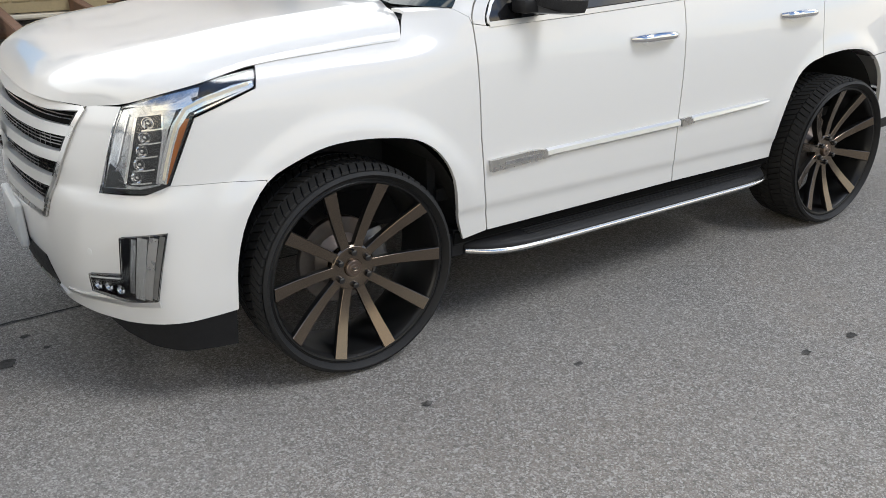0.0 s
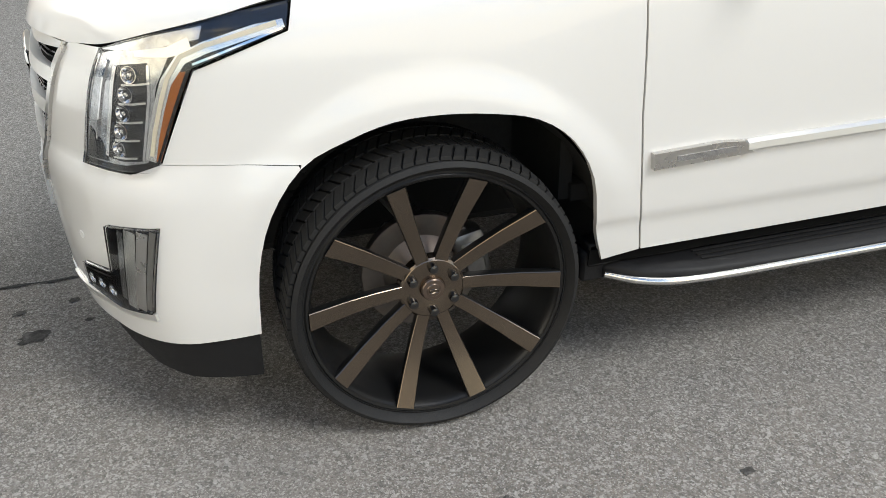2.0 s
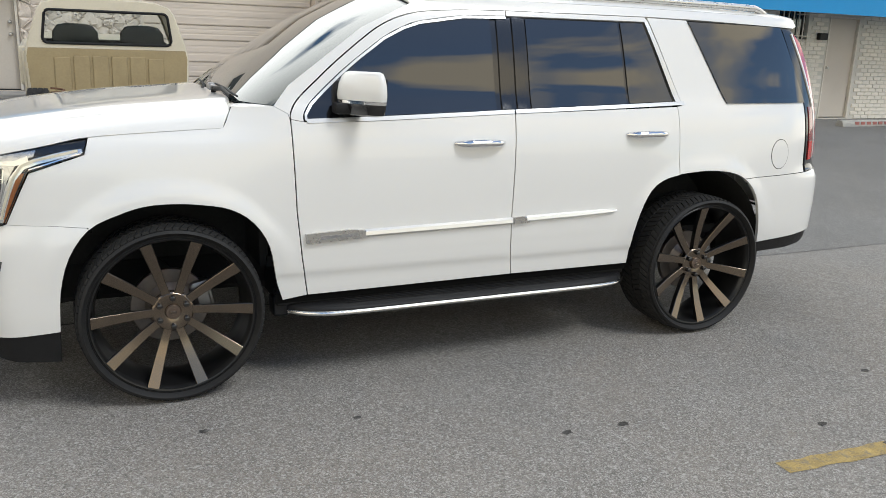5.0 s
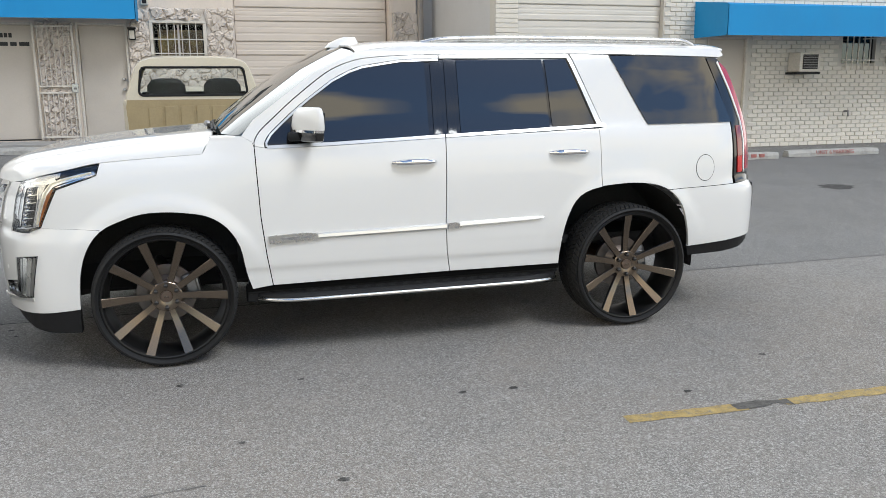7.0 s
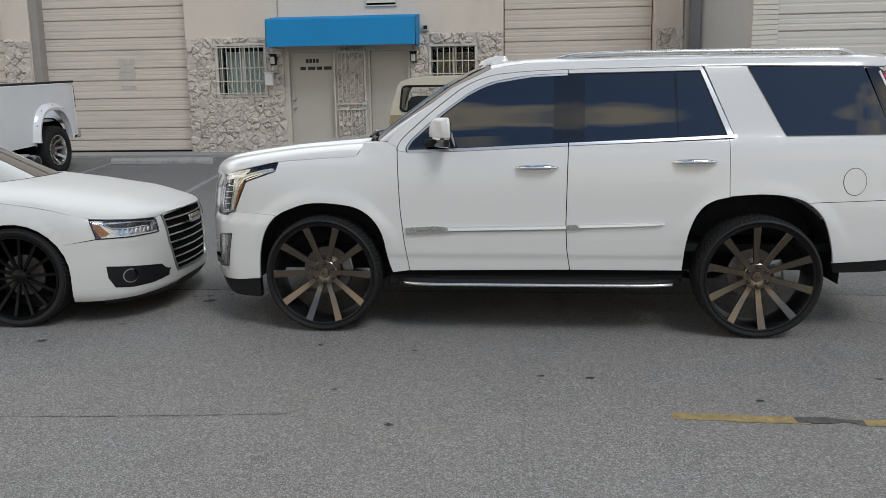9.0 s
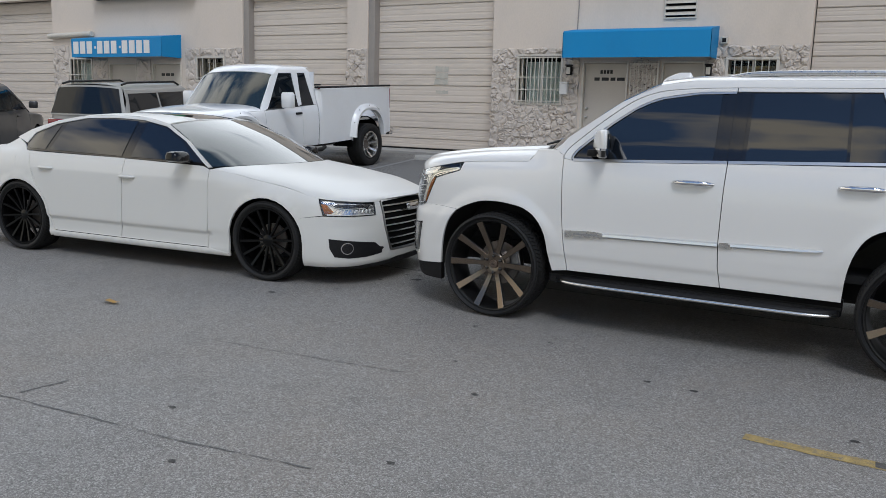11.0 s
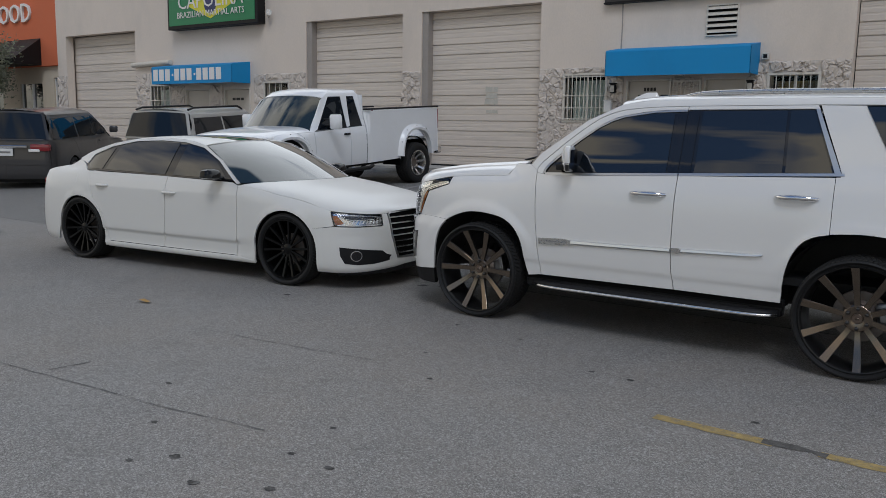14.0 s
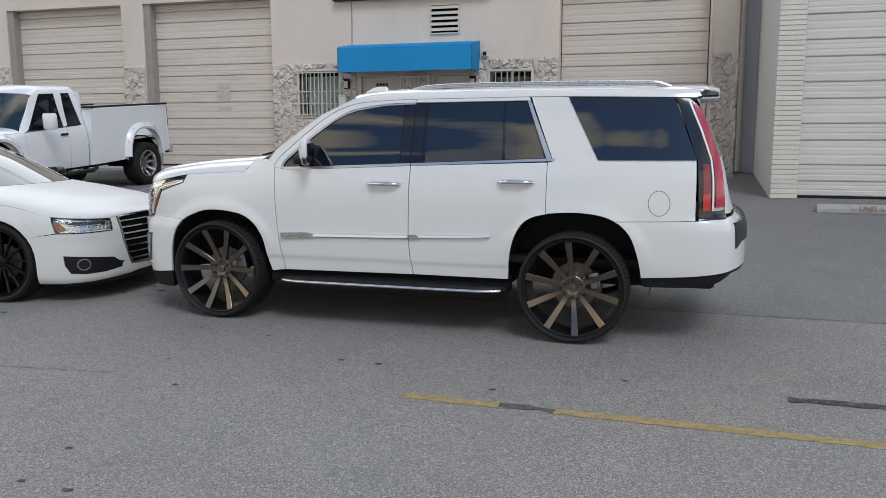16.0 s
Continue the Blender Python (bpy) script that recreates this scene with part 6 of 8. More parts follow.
    panel("pillar_trim", S, [(2.728, 1.346), (2.563, 1.768), (2.588, 1.768), (2.768, 1.342), (2.750, 1.336)], M_trim, suv, .03, .005)
    panel("emblem_plate", S, [(.600, .691), (.596, .738), (.80, .748), (.872, .742), (.905, .706)], M_brushed, suv, .03, .018, .02, label="satin silver emblem plate")
    ribbon_on("lettering_bar", S, [(.665, .717), (.845, .724)], .016, M_lampback, suv, .0195, .003, label="plain bar for lettering")
    moulding(S, [(.885, .703, .742), (.92, .705, .744), (1.3, .712, .750), (1.681, .719, .757)], M_satinbar, suv)
    panel("emblem_plate", S, [(1.694, .722), (1.694, .757), (1.745, .762), (1.785, .728)], M_brushed, suv, .03, .018, .02)
    moulding(S, [(1.765, .727, .760), (1.80, .728, .762), (2.1, .738, .768), (2.29, .749, .771), (2.328, .760, .770)], M_satinbar, suv)
    for x, z in ((1.486, 1.141), (2.515, 1.170)):
        pts = [S.at(x - .134 + .268 * k / 10, z + .004 * math.sin(math.pi * k / 10), [0, .026, .036, .04, .041, .041, .041, .04, .036, .026, 0][k]) for k in range(11)]
        b = tube(pts, [.012, .017, .019, .0195, .0195, .0195, .0195, .0195, .019, .017, .012], 10)
        both("door_handle", b, M_chrome, suv, mid, "chrome door handle")
        panel("handle_cup", S, [(x + .085 * math.cos(a), z - .008 + .032 * math.sin(a)) for a in np.linspace(0, 2 * math.pi, 20)[:-1]], paint, suv, .03, .0015, .002)
    circ = [(math.cos(a), math.sin(a)) for a in np.linspace(0, 2 * math.pi, 40)[:-1]]
    # near-black disc whose rim stands in for the shaded gap round the fuel door
    panel("fuel_gap", S, [(3.538 + .076 * c, 1.034 + .090 * s) for c, s in circ], M_void, suv, .03, .0008, .002, far=False)
    panel("fuel_door", S, [(3.538 + .0725 * c, 1.034 + .0865 * s) for c, s in circ], paint, suv, .03, .002, .003, far=False)
    # headlamps
    lamp_poly = [(-.308, 1.179), (-.322, 1.128), (-.42, 1.094), (-.535, 1.056), (-.575, .975), (-.636, .842), (-.66, .826), (-.726, .817), (uHf, .811), (uHt, 1.092), (-.70, 1.111), (-.55, 1.141), (-.42, 1.164)]
    panel("headlight", S, lamp_poly, M_blackgloss, suv, .04, -.006, .02, label="tall LED headlight with chrome and amber strips")
    panel("reflector", S, [(-.664, .846), (-.73, .833), (-.878, .828), (-.783, 1.076), (-.70, 1.094), (-.60, 1.104), (-.575, 1.090), (-.615, 1.02)], M_lampback, suv, .03, -.003, .006, label="smoked silver reflector")
    panel("lamp_cavity", S, [(-.672, .850), (-.735, .842), (-.79, .846), (-.742, .965), (-.712, 1.062), (-.630, 1.070), (-.632, 1.0)], M_lampdark, suv, .03, -.001, .004)
    panel("lamp_cavity", S, [(-.786, .836), (-.872, .831), (-.838, .912), (-.80, .880)], M_lampdark, suv, .03, .0, .004)
    ribbon_on("lamp_top", S, [(-.324, 1.161), (-.42, 1.147), (-.50, 1.132)], (.028, .020), M_blackgloss, suv, .003, .006)
    panel("lamp_top", S, [(-.50, 1.142), (-.62, 1.122), (-.72, 1.102), (-.772, 1.088), (-.70, 1.092), (-.60, 1.100), (-.51, 1.116)], M_lampback, suv, .03, .001, .006)
    ribbon_on("lamp_blade", S, [(-.327, 1.141), (-.42, 1.119), (-.50, 1.099), (-.553, 1.078), (-.592, 1.030), (-.617, .970), (-.640, .905), (-.656, .852)], (.024, .026), M_bright, suv, .002, .008)
    ribbon_on("lamp_blade", S, [(-.53, 1.106), (-.58, 1.092), (-.66, 1.088)], (.030, .012), M_bright, suv, .002, .008)
    ribbon_on("light_guide", S, [(-.342, 1.140), (-.42, 1.122), (-.50, 1.104), (-.555, 1.083), (-.588, 1.038), (-.611, .982), (-.634, .918), (-.650, .864)], (.010, .009), M_drl, suv, .006, .006, label="cream light strip")
    panel("turn_lamp", S, [(-.576, 1.050), (-.546, 1.052), (-.583, .975), (-.640, .851), (-.650, .856), (-.604, .979)], M_amber, suv, .02, .001, .006, label="amber turn lamp")
    ribbon_on("lamp_bezel", S, [(-.330, 1.128), (-.42, 1.101), (-.530, 1.066)], .005, M_chrome, suv, .003, .006)
    ribbon_on("lamp_bezel", S, [(-.790, 1.070), (-.834, .965), (-.880, .835)], .006, M_chrome, suv, .003, .006)
    ribbon_on("lamp_bezel", S, [(-.745, 1.070), (-.775, .985), (-.815, .885)], .005, M_chrome, suv, .004, .008)
    ribbon_on("lamp_bezel", S, [(-.718, 1.060), (-.745, .965), (-.785, .850)], .010, M_bright, suv, .003, .006)
    ribbon_on("lamp_bezel", S, [(-.628, 1.066), (-.634, 1.0), (-.655, .92), (-.674, .852)], .006, M_chrome, suv, .002, .006)
    for k in range(5):                                 # five stepped lamp cells
        z = .872 + k * .043
        uc = -.668 - (1.05 - z) * .35
        bowl = lathe([(0.0, 0.009), (0.007, 0.008), (0.013, 0.004), (0.018, -0.003), (0.019, -0.003), (0.019, 0.006)], 16)
        lens = lathe([(0.0, -0.002), (0.004, -0.001), (0.006, 0.003), (0.006, 0.009)], 10)
        m = Matrix.Translation(S.at(uc - .007, z + .001, .004)) @ S.normal(uc, z).to_track_quat("-Y", "Z").to_matrix().to_4x4()
        for b in (bowl, lens):
            for v in b.verts:
                v.co = m @ v.co
        both("lamp_cell", bowl, M_chrome, suv, mid)
        both("projector", lens, M_lampback, suv, mid)
        ribbon_on("lamp_fin", S, [(uc - .030, z - .021), (uc + .010, z - .019), (uc + .042, z - .015)], .0045, M_bright, suv, .005, .010)
    panel("lamp_lens", S, lamp_poly, M_clear, suv, .04, .010, .008, label="clear lens")
    # fog lamps
    fog = [(-.658, .690), (-.74, .682), (-.822, .670), (-.842, .536), (-.992, .515), (-.992, .450), (-.84, .434), (-.722, .447), (-.690, .57)]
    panel("fog_lamp", S, fog, M_blackgloss, suv, .03, .002, .008, label="black fog lamp pocket with chrome blade")
    ribbon_on("fog_blade", S, [(-.676, .680), (-.734, .455)], .016, M_steel, suv, .004, .006)
    ribbon_on("fog_blade", S, [(-.703, .676), (-.757, .452)], .028, M_brushed, suv, .006, .008)
    ribbon_on("fog_blade", S, [(-.740, .674), (-.786, .450)], .034, M_bright, suv, .005, .008)
    ribbon_on("fog_blade", S, [(-.772, .668), (-.812, .470)], .018, M_lampback, suv, .004, .006)
    for uu, zz in ((-.955, .482), (-.905, .484), (-.855, .480)):
        b = lathe([(0.0, 0.010), (0.008, 0.006), (0.014, -0.002), (0.017, -0.004)], 12)
        m = Matrix.Translation(S.at(uu, zz, .009)) @ S.normal(uu, zz).to_track_quat("-Y", "Z").to_matrix().to_4x4()
        for v in b.verts:
            v.co = m @ v.co
        both("fog_bulb", b, M_lampback, suv, mid)
    ribbon_on("fog_shelf", S, [(-.99, .505), (-.90, .514), (-.85, .520)], .006, M_chrome, suv, .006, .008)
    panel("fog_lens", S, fog, M_clear, suv, .04, .014, .010)
    ribbon_on("fog_trim", S, [(-1.165, .412), (-1.06, .414), (-.975, .420), (-.84, .424), (-.719, .434)], (.008, .022), M_satinbar, suv, .008, .012)
    panel("parking_sensor", S, [(-.979 + .011 * c, .595 + .011 * d) for c, d in circ[::3]], M_plate, suv, .02, .002, .002)
    # grille
    def edge(z):
        return uG0 + (uG1 - uG0) * (z - .69) / .395

    panel("grille", S, [(u0, .69), (uG0 + .004, .69), (uG1 + .004, 1.078), (u0, 1.090)], M_void, suv, .05, -.020, .01, label="black mesh grille with silver bars")
    for z, h in ((.712, .036), (.815, .037), (.908, .038), (1.000, .036)):
        ribbon_on("grille_bar", S, [(u0, z), ((u0 + edge(z)) / 2, z), (edge(z) + .006, z)], h, M_silverbar, suv, .006, .026)
    panel("grille_header", S, [(u0, 1.050), (uG1 - .20, 1.056), (uG1 - .02, 1.068), (uG1 + .010, 1.082), (u0, 1.096)], M_silverbar, suv, .05, .006, .02, label="satin silver header")
    ribbon_on("grille_frame", S, [(edge(1.08) + .008, 1.080), (edge(.88) + .006, .88), (edge(.685) + .008, .685)], .018, M_brushed, suv, .009, .03)
    ribbon_on("grille_frame", S, [(edge(1.07) - .012, 1.07), (edge(.69) - .012, .70)], .008, M_black, suv, .003, .02)
    ribbon_on("grille_frame", S, [(u0, .684), (uG0 + .008, .684)], .016, M_brushed, suv, .008, .03)
    for z in (.748, .764, .780, .850, .862, .874, .944, .955, .966, 1.034, 1.045):
        ribbon_on("grille_wire", S, [(u0, z), (edge(z) + .004, z)], .004, M_blackgloss, suv, -.010, .008, .12)
    for k in range(14):
        uu = u0 + .02 + k * .042
        ribbon_on("grille_wire", S, [(uu, .74), (uu, .79)], .004, M_blackgloss, suv, -.011, .006, .12)
        ribbon_on("grille_wire", S, [(uu, .84), (uu, .884)], .004, M_blackgloss, suv, -.011, .006, .12)
        ribbon_on("grille_wire", S, [(uu, .932), (uu, .976)], .004, M_blackgloss, suv, -.011, .006, .12)
    part("badge", lathe([(0.0, -.016), (.05, -.014), (.075, -.006), (.08, 0.0)], 28, m=Matrix.Translation((-.995, mid, .90)) @ Matrix.Rotation(radians(-90), 4, "Z")), M_chrome, suv, "chrome badge as a plain shape", 40)
    part("plate_holder", boxed(-1.015, -.985, mid - .18, mid + .18, .47, .64, 0.006), M_plate, suv, "white front plate holder")
    # tail lamps
    uT = U(4.015, .125)
    panel("tail_light", S, [(3.655, 1.768), (3.75, 1.770), (3.846, 1.70), (4.022, 1.34), (uT, .925), (3.815, .918), (3.805, 1.335), (3.80, 1.345)], M_blackgloss, suv, .04, .002, .02, label="tall blade tail light with red lens")
    panel("tail_lens", S, [(3.772, 1.742), (3.842, 1.696), (4.016, 1.34), (uT - .012, 1.01), (3.945, 1.0), (3.938, 1.26), (3.928, 1.34)], M_pinklens, suv, .04, .008, .008, label="pale red lens blade")
    panel("tail_lens", S, [(3.842, 1.309), (3.898, 1.309), (3.902, .990), (3.845, .985)], M_redlens, suv, .04, .007, .008, label="dark red lens")
    panel("tail_lens", S, [(3.842, 1.10), (3.898, 1.10), (3.902, .990), (3.845, .985)], M_brightred, suv, .04, .009, .004, label="bright red lower lens")
    ribbon_on("tail_strip", S, [(3.752, 1.745), (3.84, 1.545), (3.912, 1.345), (3.922, 1.22), (3.922, .995)], .016, M_lampwhite, suv, .009, .008, label="white light strip")
    ribbon_on("tail_strip", S, [(3.912, .992), (uT - .02, 1.0)], .022, M_lampback, suv, .009, .006)
    rows = []
    for x, z, half in ((3.64, 1.868, .700), (3.74, 1.868, .696), (3.82, 1.864, .665), (3.88, 1.856, .60), (3.918, 1.846, .51), (3.926, 1.836, .49), (3.924, 1.806, .49), (3.905, 1.798, .52), (3.80, 1.792, .64)):
        rows.append([(x + .012 * (1 - q * q), mid + q * half, z - .024 + (1 - abs(q) ** 4) * .040) for q in np.linspace(-1, 1, 17)])
    sheet("spoiler", rows, paint, suv, .01)
    # running boards
    outl = [(.51, .06), (.525, .02), (.62, -.055), (.78, -.090), (1.2, -.095), (2.0, -.095), (2.25, -.088), (2.38, -.055), (2.44, .0), (2.455, .06)]
    bm = bmesh.new()
    rows = []
    for x, y in outl:
        rows.append([bm.verts.new(p) for p in ((x, .16, .372), (x, y + .05, .386), (x, y + .012, .380), (x, y, .366), (x, y + .004, .342), (x, y + .03, .330), (x, .16, .326))])
    for a, c in zip(rows, rows[1:]):
        for i in range(7):
            bm.faces.new((a[i], a[(i + 1) % 7], c[(i + 1) % 7], c[i]))
    bm.faces.new(rows[0])
    bm.faces.new(rows[-1][::-1])
    both("running_board", bm, M_black, suv, mid, "black running board", 50)
    bm = bmesh.new()
    for k in range(7):
        y = -.05 + k * .024
        box(bm, .80, 2.25, y, y + .010, .3865, .3895)
    both("step_tread", bm, M_rubber, suv, mid)
    sm = spline([(x, y - .004, .352) for x, y in outl[1:-1]], 6)
    both("step_trim", tube([tuple(p) for p in sm], .0115, 8), M_bright, suv, mid, "chrome strip along the step", 60)
    both("rocker", boxed(.47, 2.47, .025, .10, .375, .450, .006), M_black, suv, mid)
    both("step_bracket", boxed(.455, .535, .03, .12, .325, .425, .01), M_black, suv, mid)
    both("step_bracket", boxed(2.40, 2.465, .03, .12, .335, .425, .01), M_black, suv, mid)
    # door mirrors
    dm = 0.06
    def moved(b):
        for v in b.verts:
            k = 1 - .62 * min(1.0, max(0.0, (-v.co.y - .05) / .27)) ** 1.4       # shallower towards the outer end
            v.co.x = .905 - (.905 - v.co.x) * k + .05 * max(0.0, -v.co.y - .05) / .27
            v.co.y = -.034 + (v.co.y + .034) * .88 + dm
            v.co.x -= 0.022
            v.co.z = 1.284 + (v.co.z - 1.284) * .95
        return b
    cap = pod([(1.356, .772, .902, -.318, -.040), (1.38, .768, .904, -.322, -.040), (1.43, .774, .902, -.318, -.046), (1.465, .784, .896, -.306, -.058), (1.484, .796, .890, -.292, -.072), (1.491, .81, .880, -.27, -.09)], power=4.2)
    both("mirror_cap", moved(cap), paint, suv, mid, "white mirror cap")
    both("mirror_trim", moved(pod([(1.341, .768, .904, -.322, -.034), (1.355, .768, .905, -.323, -.034)])), M_chrome, suv, mid, "chrome mirror strip")
    both("mirror_base", moved(pod([(1.284, .81, .885, -.27, -.06), (1.292, .79, .895, -.305, -.045), (1.32, .774, .902, -.318, -.038), (1.340, .772, .903, -.319, -.036)])), M_blackgloss, suv, mid, "black lower mirror housing")
    both("mirror_glass", moved(boxed(.898, .906, -.298, -.065, 1.352, 1.462, .004, 2)), M_mirrorblack, suv, mid, "dark mirror face")
    both("mirror_arm", boxed(.735, .86, -.075, .012, 1.288, 1.338, .012, 2), M_black, suv, mid)
    # roof rails, fin, wipers
    rl = spline([(1.62, .300, 1.858), (1.78, .285, 1.883), (2.2, .28, 1.893), (2.9, .28, 1.891), (3.40, .285, 1.886), (3.50, .29, 1.880), (3.58, .30, 1.852)], 6)
    both("roof_rail", tube([tuple(p) for p in rl], .019, 10), M_brushed, suv, mid, "silver roof rail", 60)
    fin = pod([(1.845, 1.06, 1.29, .60, .69), (1.875, 1.09, 1.285, .61, .68), (1.902, 1.15, 1.27, .632, .658), (1.913, 1.19, 1.262, .638, .652)])
    part("antenna_fin", fin, paint, suv, "white shark-fin aerial", 50)
    part("wiper", tube([(.30, .60, 1.330), (.305, .585, 1.362), (.318, .45, 1.370), (.318, .22, 1.350)], [.014, .013, .011, .008], 8), M_black, suv, smooth=50)
    part("wiper_blade", tube([(.338, .16, 1.352), (.328, .40, 1.372), (.330, .70, 1.380)], [.005, .008, .005], 8), M_black, suv, smooth=50)
    part("washer_jet", lathe([(0.0, -.016), (.012, -.014), (.019, -.004), (.019, .016)], 12, m=Matrix.Translation((.288, .60, 1.372)) @ Matrix.Rotation(radians(-60), 4, "Z")), M_steel, suv, "bright wiper pivot cap", 50)
    part("wiper", tube([(.30, .95, 1.335), (.315, 1.0, 1.362), (.34, 1.3, 1.366), (.41, 1.6, 1.356)], [.009, .008, .006, .004], 6), M_black, suv)
    part("wiper_cowl", boxed(.33, .42, .16, .34, 1.300, 1.322, .008), M_blackgloss, suv)
    # cabin
    part("dashboard", boxed(.50, .86, .22, 1.72, 1.10, 1.30, .05, 3), M_seat, suv)
    for y in (.50, 1.44):
        part("seat", boxed(1.25, 1.40, y - .25, y + .25, .80, 1.62, .07, 3), M_seat, suv)
    part("steering_wheel", lathe([(.18, -.012), (.195, 0.0), (.18, .012), (.165, 0.0)], 28, closed=True, m=Matrix.Translation((.95, .5, 1.20)) @ Matrix.Rotation(radians(90), 4, "Z") @ Matrix.Rotation(radians(-25), 4, "X")), M_seat, suv, smooth=60)
    part("cabin_floor", boxed(.45, 3.7, .12, 1.82, .55, .60), M_carpet, suv)
    part("headlining", boxed(1.3, 3.6, .30, 1.64, 1.80, 1.815), M_seat, suv)
    part("bulkhead", boxed(.42, .46, .14, 1.80, .55, 1.285), M_carpet, suv)
    # below
    part("underbody", boxed(-.70, 3.95, .50, 1.44, .34, .56, .03), M_carpet, suv)
    part("sill_floor", boxed(.52, 2.40, .10, 1.84, .33, .56), M_carpet, suv)
    both("exhaust_tip", tube([(3.5, .62, .36), (3.95, .62, .37)], .035, 12), M_steel, suv, mid)
    wheel_house(suv, 0, mid, .532, .408, M_liner, .50)
    wheel_house(suv, 2.946, mid, .545, .420, M_liner, .50)
    # wheels
    ms = ten_spoke_meshes()
    ten_spoke(ms, suv, 0, -0.064, 0, False, 12)
    ten_spoke(ms, suv, 2.946, -0.108, 23, False, 10)
    ten_spoke(ms, suv, 0, 2 * mid + 0.062, 12, True, 168)
    ten_spoke(ms, suv, 2.946, 2 * mid + 0.062, 20, True, 168)
    part("axle", tube([(2.946, .18, .405), (2.946, 1.76, .405)], .05, 10), M_rust, suv)
    return suv


build_suv()


# ---- other vehicles ----
def plain_wheel(parent, x, y, z, r, rim, width, flip, face, spokes=5, spoke_w=0.03, tyre_label="black tyre", deep=0.04, band=None, n=48):
    turn = Matrix.Translation((x, y, z)) @ (Matrix.Rotation(math.pi, 4, "Z") if flip else Matrix())
    b = lathe([(rim + .004, .02), (rim + .004, .006), (rim - .012, .006), (rim - .02, .03), (rim - .03, width * .6), (rim - .03, width), (rim, width)], n)
    w = part("wheel", b, face if spokes == 0 else M_rimblack if face is M_blackgloss else face, parent, smooth=40)
    w.matrix_local = turn
    part("tyre", tyre_mesh(r, rim, 0, width, 0.008, 40), M_rubber, w, tyre_label, 35)
    b = bmesh.new()
    tread(b, r, 0.006, width - 0.006, 76)
    tagged(part("tread_block", b, M_tread, w, smooth=35), kind="stuff")
    if band:
        part("white_band", lathe([(rim + .012, .001), (rim + .012, -.006), (rim + .032, -.009), (rim + .032, .001)], n), band, w, "white tyre band", 40)
    part("hub", lathe([(0, deep - .01), (.03, deep - .012), (.055, deep), (.06, deep + .05), (0, deep + .05)], 24), face, w, smooth=40)
    b0 = bmesh.new()
    rows = []
    for rr, ww, yy in ((.04, spoke_w * .8, deep), ((rim - .01) * .6, spoke_w, deep * .7), (rim - .012, spoke_w * 1.1, .014)):
        rows.append([b0.verts.new((rr, yy + dy, s * ww / 2)) for s, dy in ((-1, .03), (-1, 0), (1, 0), (1, .03))])
    for a, c in zip(rows, rows[1:]):
        for i in range(4):
            b0.faces.new((a[i], a[(i + 1) % 4], c[(i + 1) % 4], c[i]))
    me = bpy.data.meshes.new("spoke")
    bmesh.ops.recalc_face_normals(b0, faces=b0.faces)
    b0.to_mesh(me)
    b0.free()
    me.materials.append(face)
    for k in range(spokes):
        s = link_mesh("spoke", me, None, w)
        s.matrix_local = Matrix.Rotation(-2 * math.pi * (k + .2) / spokes, 4, "Y")
    part("brake_disc", lathe([(0, .13), (rim * .5, .13), (rim * .5, .15), (0, .15)], 28), M_disc, w, smooth=40)
    return w


def arch(x, z, rx, rz, low, n=15):
    """Points over a wheel opening, front to back."""
    return [(x - rx, low)] + [(x - rx * math.cos(math.pi * k / n), z + rz * math.sin(math.pi * k / n)) for k in range(n + 1)] + [(x + rx, low)]


def screen(name, S, line, push, rise, mt, parent, off=-.01, label="", n=15):
    rows = []
    m = len(line)
    for k, (u, z) in enumerate(line):
        e = S.at(u, z, off)
        p = push[0] + (push[1] - push[0]) * k / (m - 1)
        r = rise[0] + (rise[1] - rise[0]) * k / (m - 1)
        rows.append([(e.x + (1 - abs(s) ** 2.2) * p, S.mid + s * (S.mid - e.y), z + (1 - abs(s) ** 2.2) * r) for s in np.linspace(-1, 1, n)])
    return sheet(name, rows, mt, parent, .006, label)


